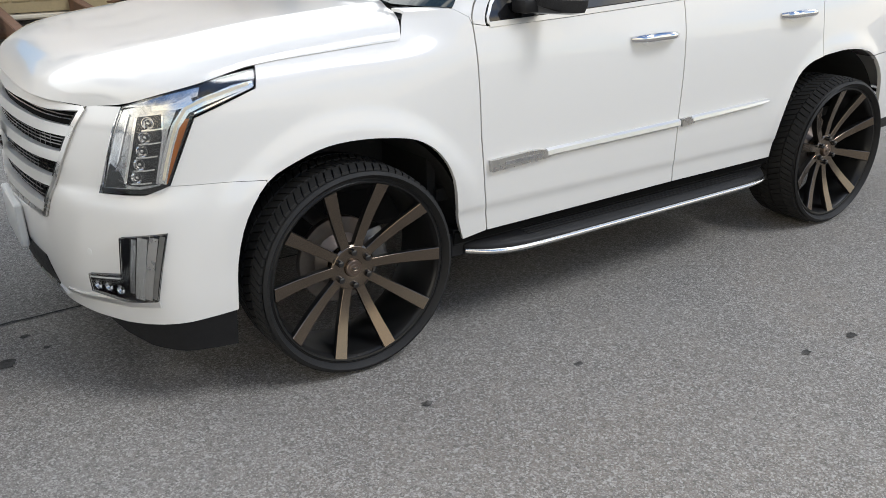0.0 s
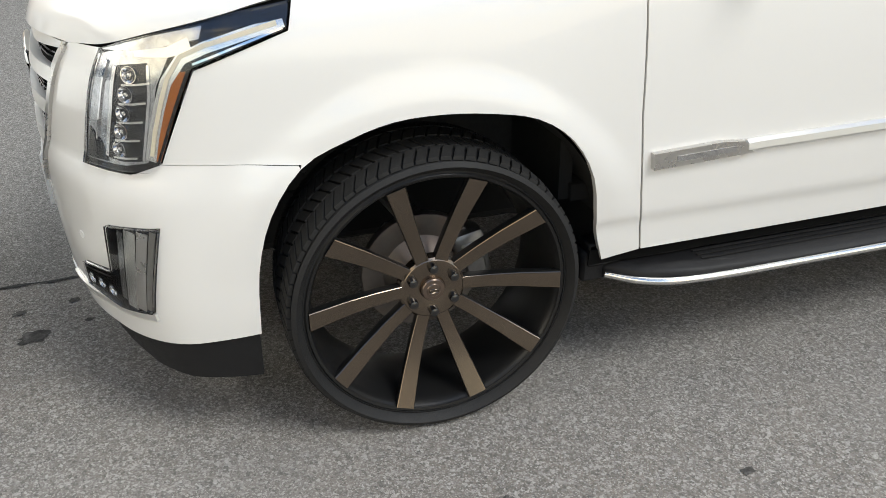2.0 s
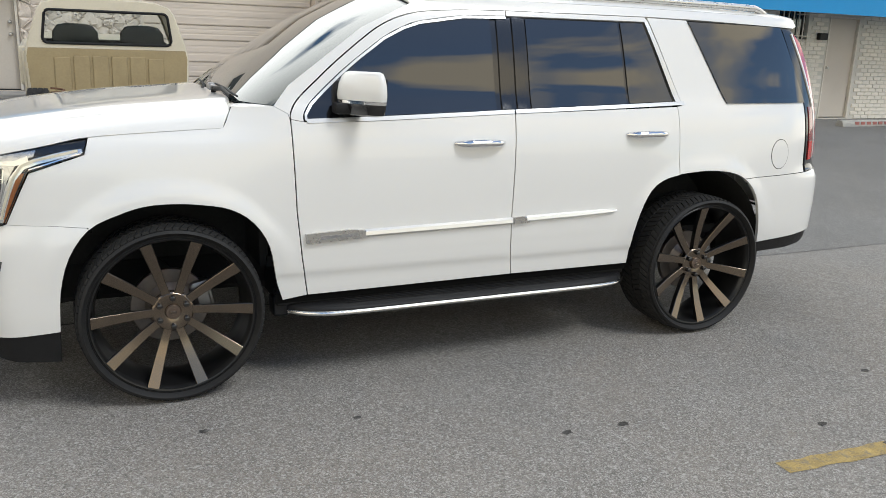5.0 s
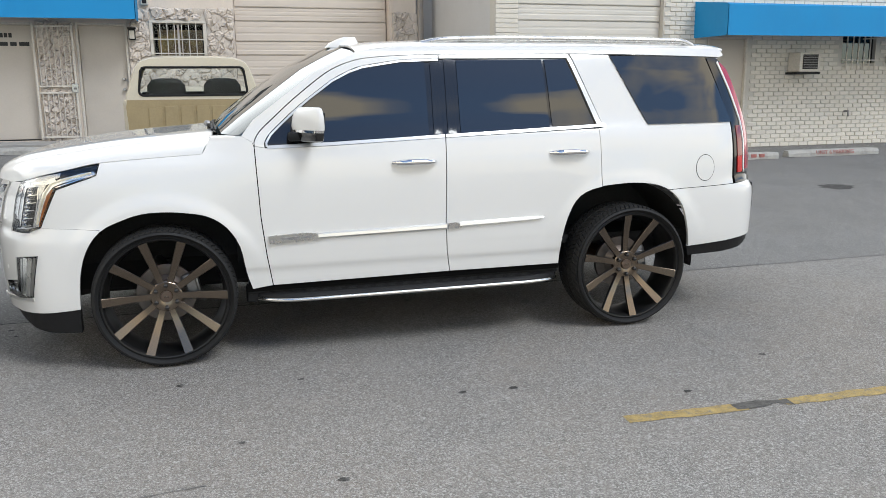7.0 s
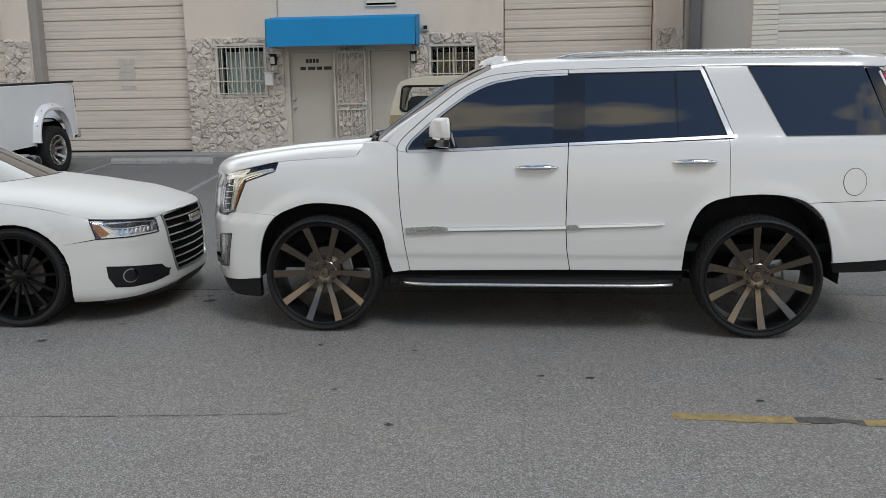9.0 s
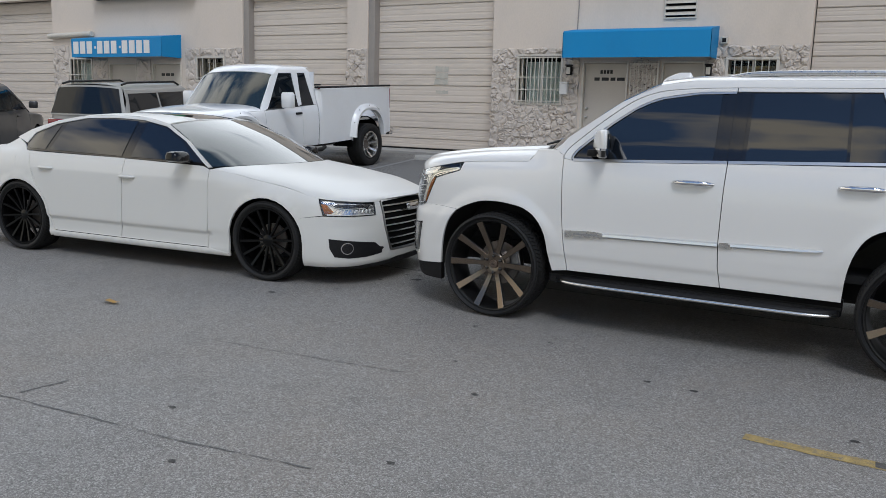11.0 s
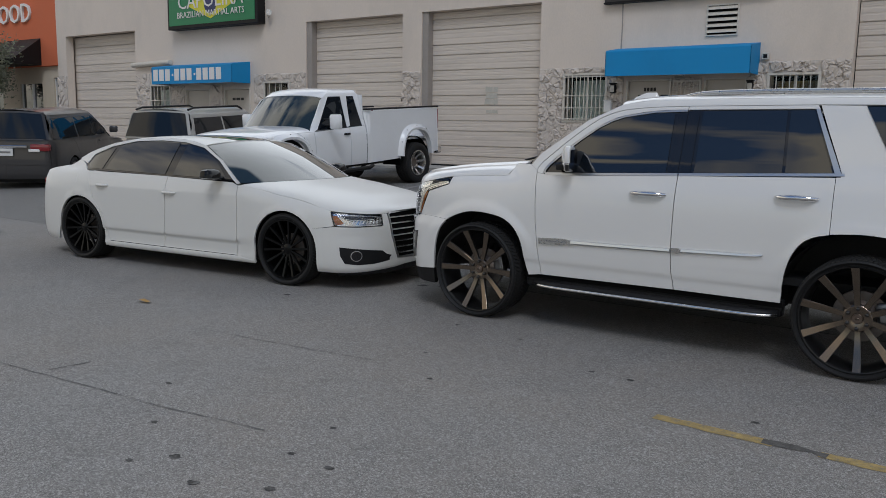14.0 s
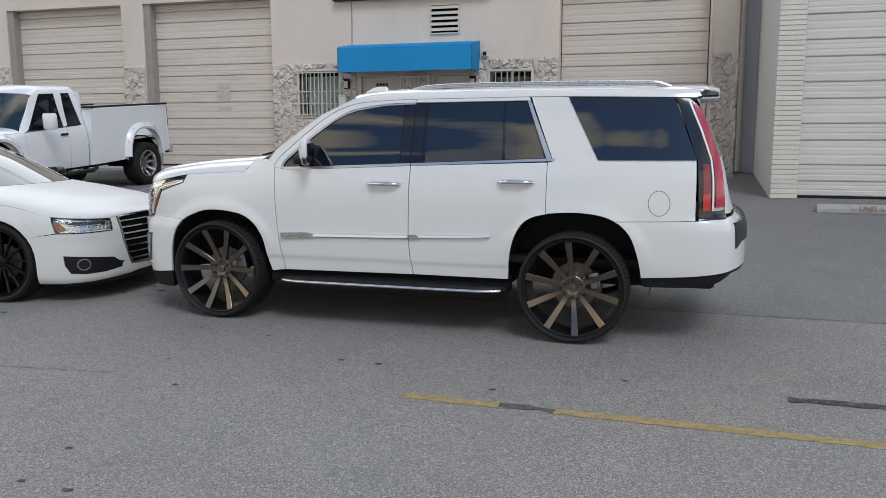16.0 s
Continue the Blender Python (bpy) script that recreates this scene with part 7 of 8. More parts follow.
def build_sedan():
    mid = 0.95
    plan = [(-1.0, .95), (-.985, .70), (-.94, .45), (-.87, .28), (-.77, .14), (-.62, .035), (-.45, -.012), (-.2, -.028), (.5, -.035), (1.6, -.042), (2.8, -.035), (3.35, -.018), (3.72, .022), (3.95, .095), (4.10, .24), (4.17, .48), (4.20, .95)]
    flat = Shell(plan, [(0, [(0, 0), (1, 0), (2, 0)])], mid)
    U = flat.along
    flank = [(.15, .08), (.21, .03), (.27, .036), (.34, .034), (.385, .029), (.405, .013), (.43, .008), (.55, .006), (.7, .002), (.86, 0), (.90, .004), (.97, .022), (1.02, .042), (1.06, .062), (1.2, .145), (1.34, .235), (1.41, .29), (1.45, .35), (1.5, .45)]
    tables = [
        (U(-.985, .7), [(.12, .10), (.18, .03), (.25, .0), (.5, .0), (.68, .02), (.78, .05), (.82, .09), (.9, .2)]),
        (U(-.80, .17), [(.12, .10), (.18, .03), (.25, .004), (.47, -.006), (.50, .004), (.55, .006), (.62, .002), (.66, .008), (.74, .03), (.78, .06), (.9, .2)]),
        (-.30, [(.15, .07), (.22, .015), (.35, .0), (.6, .0), (.74, .008), (.80, .03), (.85, .07), (.95, .2)]),
        (.2, [(.15, .08), (.22, .02), (.35, .01), (.6, .0), (.8, .004), (.88, .02), (.93, .05), (.98, .10), (1.05, .17)]),
        (.62, flank), (2.9, flank),
        (3.5, [(.15, .08), (.22, .02), (.4, .0), (.75, -.002), (.9, .012), (1.0, .05), (1.06, .10), (1.1, .16), (1.34, .30)]),
        (U(4.1, .24), [(.15, .1), (.25, .02), (.5, 0), (.8, .02), (.95, .05), (1.03, .09), (1.08, .16)]),
    ]
    S = Shell(plan, tables, mid)
    S.arches = ((0, .372, .395, .465, .012), (3.122, .372, .395, .465, .012))
    car = thing("sedan", "satin white long luxury sedan with gloss black wheels", "car", "parked cars")
    u0, u9 = float(S.u[0]), float(S.u[-1])
    FA, RA = arch(0, .372, .402, .392, .19), arch(3.122, .372, .402, .384, .19)
    DE = [(2.645, .255), (2.682, .36)] + [(3.122 - .44 * math.cos(a), .37 + .42 * math.sin(a)) for a in (.25, .5, .75)] + [(2.86, .72)]
    FD = [(.618, .985), (.622, .70), (.640, .40), (.655, .255)]
    MD = [(1.655, 1.03), (1.672, .70), (1.70, .40), (1.735, .255)]
    P = M_satin
    uHf, uG = -1.105, -1.192

    def sh(pts, d):
        return [(a + d, b) for a, b in pts]

    panel("front_fender", S, sh(FD, -.003) + [(.648, .20), (.406, .19)] + FA[::-1][1:14] + [(-.590, .643), (-.545, .7875), (-.3, .8435), (0, .8965), (.3, .9465), (.55, .991)], P, car, .05)
    panel("front_door", S, sh(FD, .003) + sh(MD, -.003)[::-1] + [(1.65, 1.035), (.70, 1.012)], P, car, .03)
    panel("rear_door", S, sh(MD, .003) + DE + [(2.98, 1.05), (1.66, 1.037)], P, car, .03)
    panel("rear_fender", S, [(2.985, 1.05)] + [(p + .006, q) for p, q in DE[::-1]] + [(2.655, .20)] + RA[:-1] + [(3.6, .20), (u9, .22), (u9, .97), (U(4.10, .24), 1.0), (3.72, 1.045), (3.50, 1.085), (3.3, 1.175), (3.13, 1.12), (3.05, 1.062)], P, car, .06)
    panel("side_skirt", S, [(.412, .188), (.412, .215), (.66, .250), (2.64, .250), (2.67, .215), (2.67, .188)], P, car, .08, .004)
    panel("front_bumper", S, FA[:5] + [(-.595, .636), (-.855, .631), (uHf - .004, .636), (uHf - .004, .748), (uG + .014, .756), (-1.212, .543), (-1.256, .40), (-1.300, .295), (u0, .290), (u0, .215), (U(-.87, .28), .185), (-.6, .178), (-.40, .180)], P, car, .04)
    panel("front_splitter", S, [(u0, .232), (-1.42, .225), (-1.30, .205), (-.90, .180), (-.62, .175), (-.62, .150), (u0, .165)], M_black, car, .08, .008, .03)
    hood_e = [(uG, .757), (uHf, .752), (U(-.80, .17), .764), (-.545, .790), (-.3, .846), (0, .899), (.3, .949), (.58, .992)]
    hood_t = [(uG, .782), (-1.10, .812), (-.7, .860), (-.4, .918), (0, .972), (.3, 1.005), (.58, 1.03)]
    deck("hood", S, list(np.linspace(uG + .005, -.6, 10)) + list(np.linspace(-.55, .575, 14)), lambda u: smoothed(hood_e, u), lambda u: smoothed(hood_t, u), P, car, 3.2, 1.6, lambda u: float(np.interp(u, [uG, -.5, .58], [-.985, -.62, .22])), 16, xp=2.5)
    cant = [(.60, 1.008), (.95, 1.228), (1.28, 1.378), (1.6, 1.432), (2.0, 1.445), (2.4, 1.428), (2.8, 1.362), (3.15, 1.258), (3.34, 1.180)]
    inner = [(3.10, 1.13), (3.03, 1.235), (2.76, 1.338), (2.4, 1.405), (2.0, 1.42), (1.62, 1.408), (1.3, 1.356), (1.0, 1.226), (.70, 1.035), (.64, 1.0)]
    panel("roof_side", S, cant + inner, P, car, .04)
    panel("window_surround", S, [(.66, 1.02), (1.0, 1.222), (1.3, 1.352), (1.62, 1.404), (2.0, 1.416), (2.4, 1.402), (2.76, 1.335), (3.03, 1.232), (3.095, 1.13), (3.05, 1.062), (1.66, 1.040)], M_blackgloss, car, .06, -.010)
    for poly in ([(.80, 1.045), (1.02, 1.210), (1.30, 1.335), (1.56, 1.385), (1.60, 1.052)], [(1.72, 1.055), (1.69, 1.395), (2.0, 1.405), (2.38, 1.392), (2.62, 1.345), (2.72, 1.075)], [(2.78, 1.076), (2.70, 1.325), (2.98, 1.225), (3.05, 1.13), (3.02, 1.082)]):
        panel("side_window", S, poly, M_tint, car, .06, -.004, .004, label="dark blue tinted glass")
    ribbon_on("window_trim", S, [(.70, 1.026), (1.66, 1.044), (3.04, 1.066)], .010, M_blackgloss, car, .003)
    roof_e = [(u, z) for u, z in cant[2:7]]
    roof_t = [(1.28, 1.425), (1.6, 1.462), (2.0, 1.472), (2.4, 1.455), (2.8, 1.395)]
    deck("roof", S, np.linspace(1.28, 2.8, 14), lambda u: smoothed(roof_e, u), lambda u: smoothed(roof_t, u), P, car, 2.4, 1.5, lambda u: u - .06 + .1 * (u - 1.28), 12)
    rows = [[(x, mid + s * .50, smoothed(roof_t, x + .03) + .010 - .030 * s * s - (.004 if abs(s) > .99 else 0)) for s in np.linspace(-1, 1, 9)] for x in np.linspace(1.27, 2.25, 8)]
    sheet("sunroof", rows, M_tint, car, .006, "black glass roof panel")
    screen("windshield", S, [(.60, 1.010), (.78, 1.120), (.95, 1.226), (1.12, 1.310), (1.28, 1.378)], (-.36, -.07), (.02, .045), M_screen, car)
    screen("rear_window", S, [(2.8, 1.360), (3.0, 1.305), (3.2, 1.235), (3.34, 1.180)], (-.02, .22), (.03, .0), M_tint, car)
    deck("boot_lid", S, np.linspace(3.45, U(4.10, .24), 10), lambda u: float(np.interp(u, [3.3, 3.5, 3.72, U(4.10, .24)], [1.175, 1.086, 1.046, 1.0])), lambda u: float(np.interp(u, [3.4, 3.7, U(4.1, .24)], [1.13, 1.105, 1.06])), P, car, 2.6, 1.6, None, 10)
    # lamps
    lamp = [(-.549, .776), (-.575, .700), (-.600, .642), (-.855, .636), (uHf, .641), (uHf, .742), (-.855, .758)]
    panel("headlight", S, lamp, M_blackgloss, car, .04, -.004, .02, label="LED headlight with amber corner")
    panel("reflector", S, [(-.575, .758), (-.615, .654), (-.855, .650), (uHf + .014, .654), (uHf + .014, .728), (-.855, .744)], M_lampback, car, .04, -.001, .006)
    panel("turn_lamp", S, [(-.572, .742), (-.612, .655), (-.660, .656), (-.690, .672), (-.620, .742)], M_amber, car, .03, .001, .006, label="amber lamp")
    panel("lamp_shade", S, [(-.640, .742), (-.700, .705), (-.78, .690), (-1.02, .694), (-1.05, .726), (-.855, .738)], M_lampdark, car, .04, .001, .006)
    for k in range(10):
        a = -.690 - k * .038
        ribbon_on("lamp_fin", S, [(a, .664), (a - .030 + .002 * k, .694)], .012, M_lampwhite, car, .003, .006)
    ribbon_on("light_guide", S, [(-.630, .650), (-.855, .647), (uHf + .02, .650)], .009, M_lampwhite, car, .004, .006)
    ribbon_on("light_guide", S, [(-.660, .738), (-.70, .712), (-.78, .700), (-1.0, .703)], .006, M_lampwhite, car, .004, .006)
    panel("lamp_lens", S, lamp, M_clear, car, .05, .008, .008)
    fog = [(-.646, .438), (-.86, .416), (-1.094, .392), (-1.15, .352), (-1.215, .337), (-1.188, .318), (-1.185, .288), (-1.0, .264), (-.83, .260), (-.70, .274), (-.655, .35)]
    panel("air_inlet", S, fog, M_black, car, .04, .002, .02, label="black side inlet")
    for r0, mt in ((.058, M_chrome), (.050, M_blackgloss)):
        cu, cz = -.813, .350
        panel("fog_lamp", S, [(cu + r0 * math.cos(a), cz + r0 * .92 * math.sin(a)) for a in np.linspace(0, 2 * math.pi, 25)[:-1]], mt, car, .03, .005 if mt is M_chrome else .008, .01)
    # grille
    def edge(z):
        return float(np.interp(z, [.30, .40, .543, .768], [-1.312, -1.268, -1.226, uG]))

    panel("grille", S, [(u0, .298), (edge(.298), .298), (edge(.40), .40), (edge(.543), .543), (edge(.74), .745), (uG - .04, .758), (u0, .776)], M_void, car, .05, -.012, .02, label="black grille with chrome bars")
    for k in range(7):
        z = .350 + k * .0605
        ribbon_on("grille_bar", S, [(u0, z), ((u0 + edge(z)) / 2, z), (edge(z) - .004, z)], .013, M_bright, car, .003, .008, .06)
    for line in ([(u0, .306), (edge(.30) - .01, .306)], [(edge(.30) - .006, .304), (edge(.40), .40), (edge(.543), .543), (edge(.74), .748)], [(uG - .006, .752), (uG - .05, .762), (u0, .778)]):
        ribbon_on("grille_frame", S, line, .014, M_trim, car, .006, .014)
    part("badge", pod([(.650, -1.03, -1.0, mid - .12, mid + .12), (.665, -1.035, -1.0, mid - .135, mid + .135), (.700, -1.03, -1.0, mid - .135, mid + .135), (.715, -1.022, -1.0, mid - .12, mid + .12)]), M_chrome, car, "chrome badge as a plain bar", 40)
    # details
    for x, z in ((1.60, .865), (2.70, .895)):
        pts = [S.at(x - .10 + .20 * k / 8, z, [0, .018, .026, .028, .028, .028, .026, .018, 0][k]) for k in range(9)]
        both("door_handle", tube(pts, [.010, .014, .016, .016, .016, .016, .016, .014, .010], 8), P, car, mid, "white door handle", 60)
    both("mirror_arm", boxed(.84, .94, -.06, .06, 1.035, 1.065, .01), M_blackgloss, car, mid)
    both("mirror_cap", pod([(1.050, .80, .94, -.22, -.06), (1.062, .785, .955, -.25, -.035), (1.105, .79, .955, -.25, -.035), (1.135, .81, .945, -.235, -.05), (1.147, .85, .92, -.20, -.08)]), M_mirrorblack, car, mid, "gloss black mirror")
    panel("fuel_door", S, [(3.18, 1.0), (3.18, .90), (3.34, .90), (3.34, 1.0)], P, car, .05, .002, .003)
    part("tail_light", boxed(4.10, 4.16, .25, 1.65, .80, .92, .02), M_redlens, car)
    part("dashboard", boxed(.55, .95, .18, 1.72, .85, 1.01, .04), M_seat, car)
    for y in (.5, 1.4):
        part("seat", boxed(1.35, 1.5, y - .24, y + .24, .55, 1.22, .06, 2), M_seat, car)
    part("cabin_floor", boxed(.3, 3.4, .12, 1.78, .28, .34), M_carpet, car)
    part("underbody", boxed(-.75, 3.95, .35, 1.55, .16, .30, .02), M_carpet, car)
    part("engine_bay", boxed(-.8, .5, .35, 1.55, .30, .70), M_void, car)
    wheel_house(car, 0, mid, .415, .372, M_void, .42)
    wheel_house(car, 3.122, mid, .415, .372, M_void, .42)
    for x in (0, 3.122):
        plain_wheel(car, x, -.02, .370, .370, .302, .26, False, M_blackrim, 14, .021, "black low-profile tyre", .05)
        plain_wheel(car, x, 2 * mid + .02, .370, .370, .302, .26, True, M_blackrim, 14, .021, "black low-profile tyre", .05)
    turn = Matrix.Rotation(radians(185.2), 4, "Z")
    near = turn @ Vector((0, 2 * mid + .02, 0))
    car.matrix_world = Matrix.Translation((-2.255 - near.x, -.085 - near.y, 0)) @ turn
    return car


build_sedan()


def lot_pose(x, y, turn, wheelbase):
    """Rests a car on the lot by its front axle, nose along its -x, tilted with the slope."""
    m = Matrix.Rotation(radians(turn), 4, "Z")
    back = m @ Vector((wheelbase, 0, 0))
    dz = ground_z(y + back.y) - ground_z(y)
    return Matrix.Translation((x, y, ground_z(y))) @ m @ Matrix.Rotation(-math.atan2(dz, wheelbase), 4, "Y")


def build_pickup():
    mid = 0.99
    plan = [(-.98, .99), (-.96, .6), (-.90, .25), (-.80, .08), (-.6, .01), (-.3, -.01), (1.5, -.01), (3.6, -.01), (4.5, .0), (4.72, .02), (4.76, .06), (4.77, .99)]
    flank = [(.5, .04), (.7, .01), (1.0, 0), (1.2, .015), (1.3, .04), (1.6, .13), (1.88, .21), (1.96, .28), (2.05, .4)]
    S = Shell(plan, [(-.8, [(.4, .03), (.6, 0), (1.0, 0), (1.2, .03), (1.3, .08), (1.5, .2)]), (.5, [(.4, .03), (.6, 0), (1.0, 0), (1.2, .015), (1.28, .05), (1.36, .12), (1.6, .2)]), (.95, flank), (2.25, flank), (2.3, [(.4, .02), (.7, 0), (1.3, 0), (1.66, .004), (1.9, .02)])], mid)
    t = thing("pickup_truck", "lifted white extended-cab pickup truck with bolted fender flares", "truck", "parked cars")
    P = M_whitecar
    wb = 3.84
    FA, RA = arch(0, .55, .52, .62, .62), arch(wb, .55, .52, .62, .62)
    panel("front_fender", S, [(.70, 1.26), (.72, .60), (.52, .60)] + FA[::-1][1:-1] + [(-.52, .60), (-.95, .60), (float(S.u[0]), .60), (float(S.u[0]), 1.08), (-.92, 1.14), (-.4, 1.22), (.3, 1.255)], P, t, .08)
    panel("front_door", S, [(.708, 1.26), (.728, .58), (1.72, .56), (1.72, 1.30)], P, t, .08)
    panel("rear_door", S, [(1.728, 1.30), (1.728, .56), (2.20, .56), (2.20, 1.32)], P, t, .08)
    panel("bed_side", S, [(2.235, 1.61), (2.235, .56), (wb - .54, .58)] + RA[1:-1] + [(wb + .53, .60), (4.74, .66), (4.74, 1.61)], P, t, .08)
    panel("cab_frame", S, [(.60, 1.262), (1.08, 1.79), (1.36, 1.93), (2.10, 1.94), (2.20, 1.86), (2.205, 1.322), (2.12, 1.32), (2.04, 1.84), (1.83, 1.84), (1.755, 1.33), (1.66, 1.31), (1.66, 1.84), (1.30, 1.84), (.82, 1.305), (.72, 1.265)], P, t, .05)
    panel("side_window", S, [(.80, 1.29), (1.29, 1.845), (1.67, 1.85), (1.665, 1.30)], M_carglass, t, .06, -.01, .004, label="dark glass")
    panel("side_window", S, [(1.72, 1.31), (1.79, 1.855), (2.06, 1.86), (2.13, 1.31)], M_carglass, t, .06, -.004, .004, label="dark glass")
    deck("hood", S, np.linspace(-.90, .62, 12), lambda u: float(np.interp(u, [-.92, -.4, .3, .8], [1.145, 1.224, 1.264, 1.266])), lambda u: float(np.interp(u, [-.9, -.6, 0, .8], [1.20, 1.30, 1.36, 1.385])), P, t, 3, 1.7, None, 10)
    deck("roof", S, np.linspace(1.13, 2.20, 12), lambda u: float(np.interp(u, [1.08, 1.36, 2.1, 2.2], [1.79, 1.932, 1.935, 1.929])), lambda u: float(np.interp(u, [1.08, 1.25, 1.45], [1.84, 1.94, 1.985])), P, t, 2.4, 1.6, lambda u: float(np.interp(u, [1.13, 1.5], [1.075, 1.5])), 8)
    screen("windshield", S, [(.62, 1.275), (.80, 1.475), (.98, 1.672), (1.135, 1.818)], (-.14, -.05), (.06, .05), M_screen, t, -.02)
    part("cab_back", boxed(2.18, 2.205, .08, 1.90, .62, 1.86), P, t)
    part("rear_glass", boxed(2.206, 2.212, .35, 1.63, 1.40, 1.78), M_carglass, t)
    for y in (.0, 1.88):
        part("bed_rail", boxed(2.24, 4.74, y - .02, y + .12, 1.622, 1.660, .012), M_black, t, "black bed rail cap")
    part("bed_floor", boxed(2.24, 4.72, .1, 1.88, .95, 1.0), P, t)
    part("bed_wall", boxed(2.24, 2.28, .1, 1.88, 1.0, 1.605), P, t)
    part("tailgate", boxed(4.70, 4.765, .10, 1.88, .86, 1.61, .015), P, t)
    part("rear_bumper", boxed(4.76, 4.93, .05, 1.93, .58, .76, .03, 2), M_chrome, t)
    both("tail_light", boxed(4.735, 4.775, .015, .12, 1.15, 1.58, .012), M_redlens, t, mid)
    part("grille", boxed(-1.01, -.96, .35, 1.63, .86, 1.12, .02), M_chrome, t)
    part("front_bumper", boxed(-1.08, -.90, .10, 1.88, .58, .80, .04, 2), M_chrome, t)
    both("headlight", boxed(-.985, -.86, .10, .36, .90, 1.10, .02), M_lampback, t, mid)
    for x, name in ((0, "front_flare"), (wb, "rear_flare")):
        for side in (0, 1):
            b = bmesh.new()
            rows = []
            for k in range(17):
                a = math.pi * (.02 + .96 * k / 16)
                c, s = math.cos(a), math.sin(a)
                rows.append([b.verts.new((x - r * math.copysign(abs(c) ** .8, c), (yy if not side else 2 * mid - yy), .55 + (r + .11) * abs(s) ** .8)) for r, yy in ((.50, -.01), (.505, -.10), (.55, -.11), (.62, -.035), (.63, .0))])
            for a, c in zip(rows, rows[1:]):
                for i in range(4):
                    b.faces.new((a[i], a[i + 1], c[i + 1], c[i]))
            f = part(name, b, P, t, "white bolted fender flare", 50)
            for k in range(5):
                a = math.pi * (.15 + .7 * k / 4)
                part("flare_bolt", lathe([(0, -.012), (.012, -.01), (.014, 0)], 8, m=Matrix.Translation((x - .59 * math.copysign(abs(math.cos(a)) ** .8, math.cos(a)), (-.062 if not side else 2 * mid + .062), .55 + .70 * math.sin(a) ** .8))), M_steel, f)
    both("mirror", pod([(1.30, 1.00, 1.12, -.32, -.12), (1.33, .98, 1.14, -.34, -.10), (1.54, .98, 1.14, -.34, -.10), (1.58, 1.0, 1.12, -.32, -.12)]), P, t, mid, "white towing mirror", 50)
    both("mirror_arm", boxed(1.03, 1.09, -.11, .06, 1.36, 1.39), M_black, t, mid)
    both("mirror_arm", boxed(1.03, 1.09, -.11, .08, 1.47, 1.50), M_black, t, mid)
    both("door_handle", boxed(1.52, 1.70, -.03, .0, 1.16, 1.20, .01), M_black, t, mid)
    both("side_step", tube([(.6, .02, .50), (.75, -.06, .47), (2.2, -.06, .47), (2.4, .02, .50)], .04, 8), M_black, t, mid, "black tube step", 60)
    both("badge", boxed(.95, 1.3, -.008, .004, .92, .96), M_steel, t, mid, "grey badge as a plain bar")
    part("frame", boxed(-.9, 4.6, .45, 1.53, .46, .62, .02), M_carpet, t)
    part("cabin", boxed(.85, 2.15, .15, 1.83, .60, 1.25), M_seat, t)
    wheel_house(t, 0, mid, .525, .50, M_void, .5)
    wheel_house(t, wb, mid, .525, .50, M_void, .5)
    for x in (0, wb):
        plain_wheel(t, x, -.09, .44, .44, .27, .32, False, M_brushed, 8, .045, "black off-road tyre", .15)
        plain_wheel(t, x, 2 * mid + .09, .44, .44, .27, .32, True, M_brushed, 8, .045, "black off-road tyre", .15)
    for ob in list(t.children):                       # tall cab
        if ob.name.split(".")[0] in ("cab_frame", "side_window", "roof", "windshield", "cab_back", "rear_glass"):
            for v in ob.data.vertices:
                v.co.z += max(0.0, v.co.z - 1.3) * .13
    t.matrix_world = lot_pose(-7.12, 4.86, 90, wb)


build_pickup()


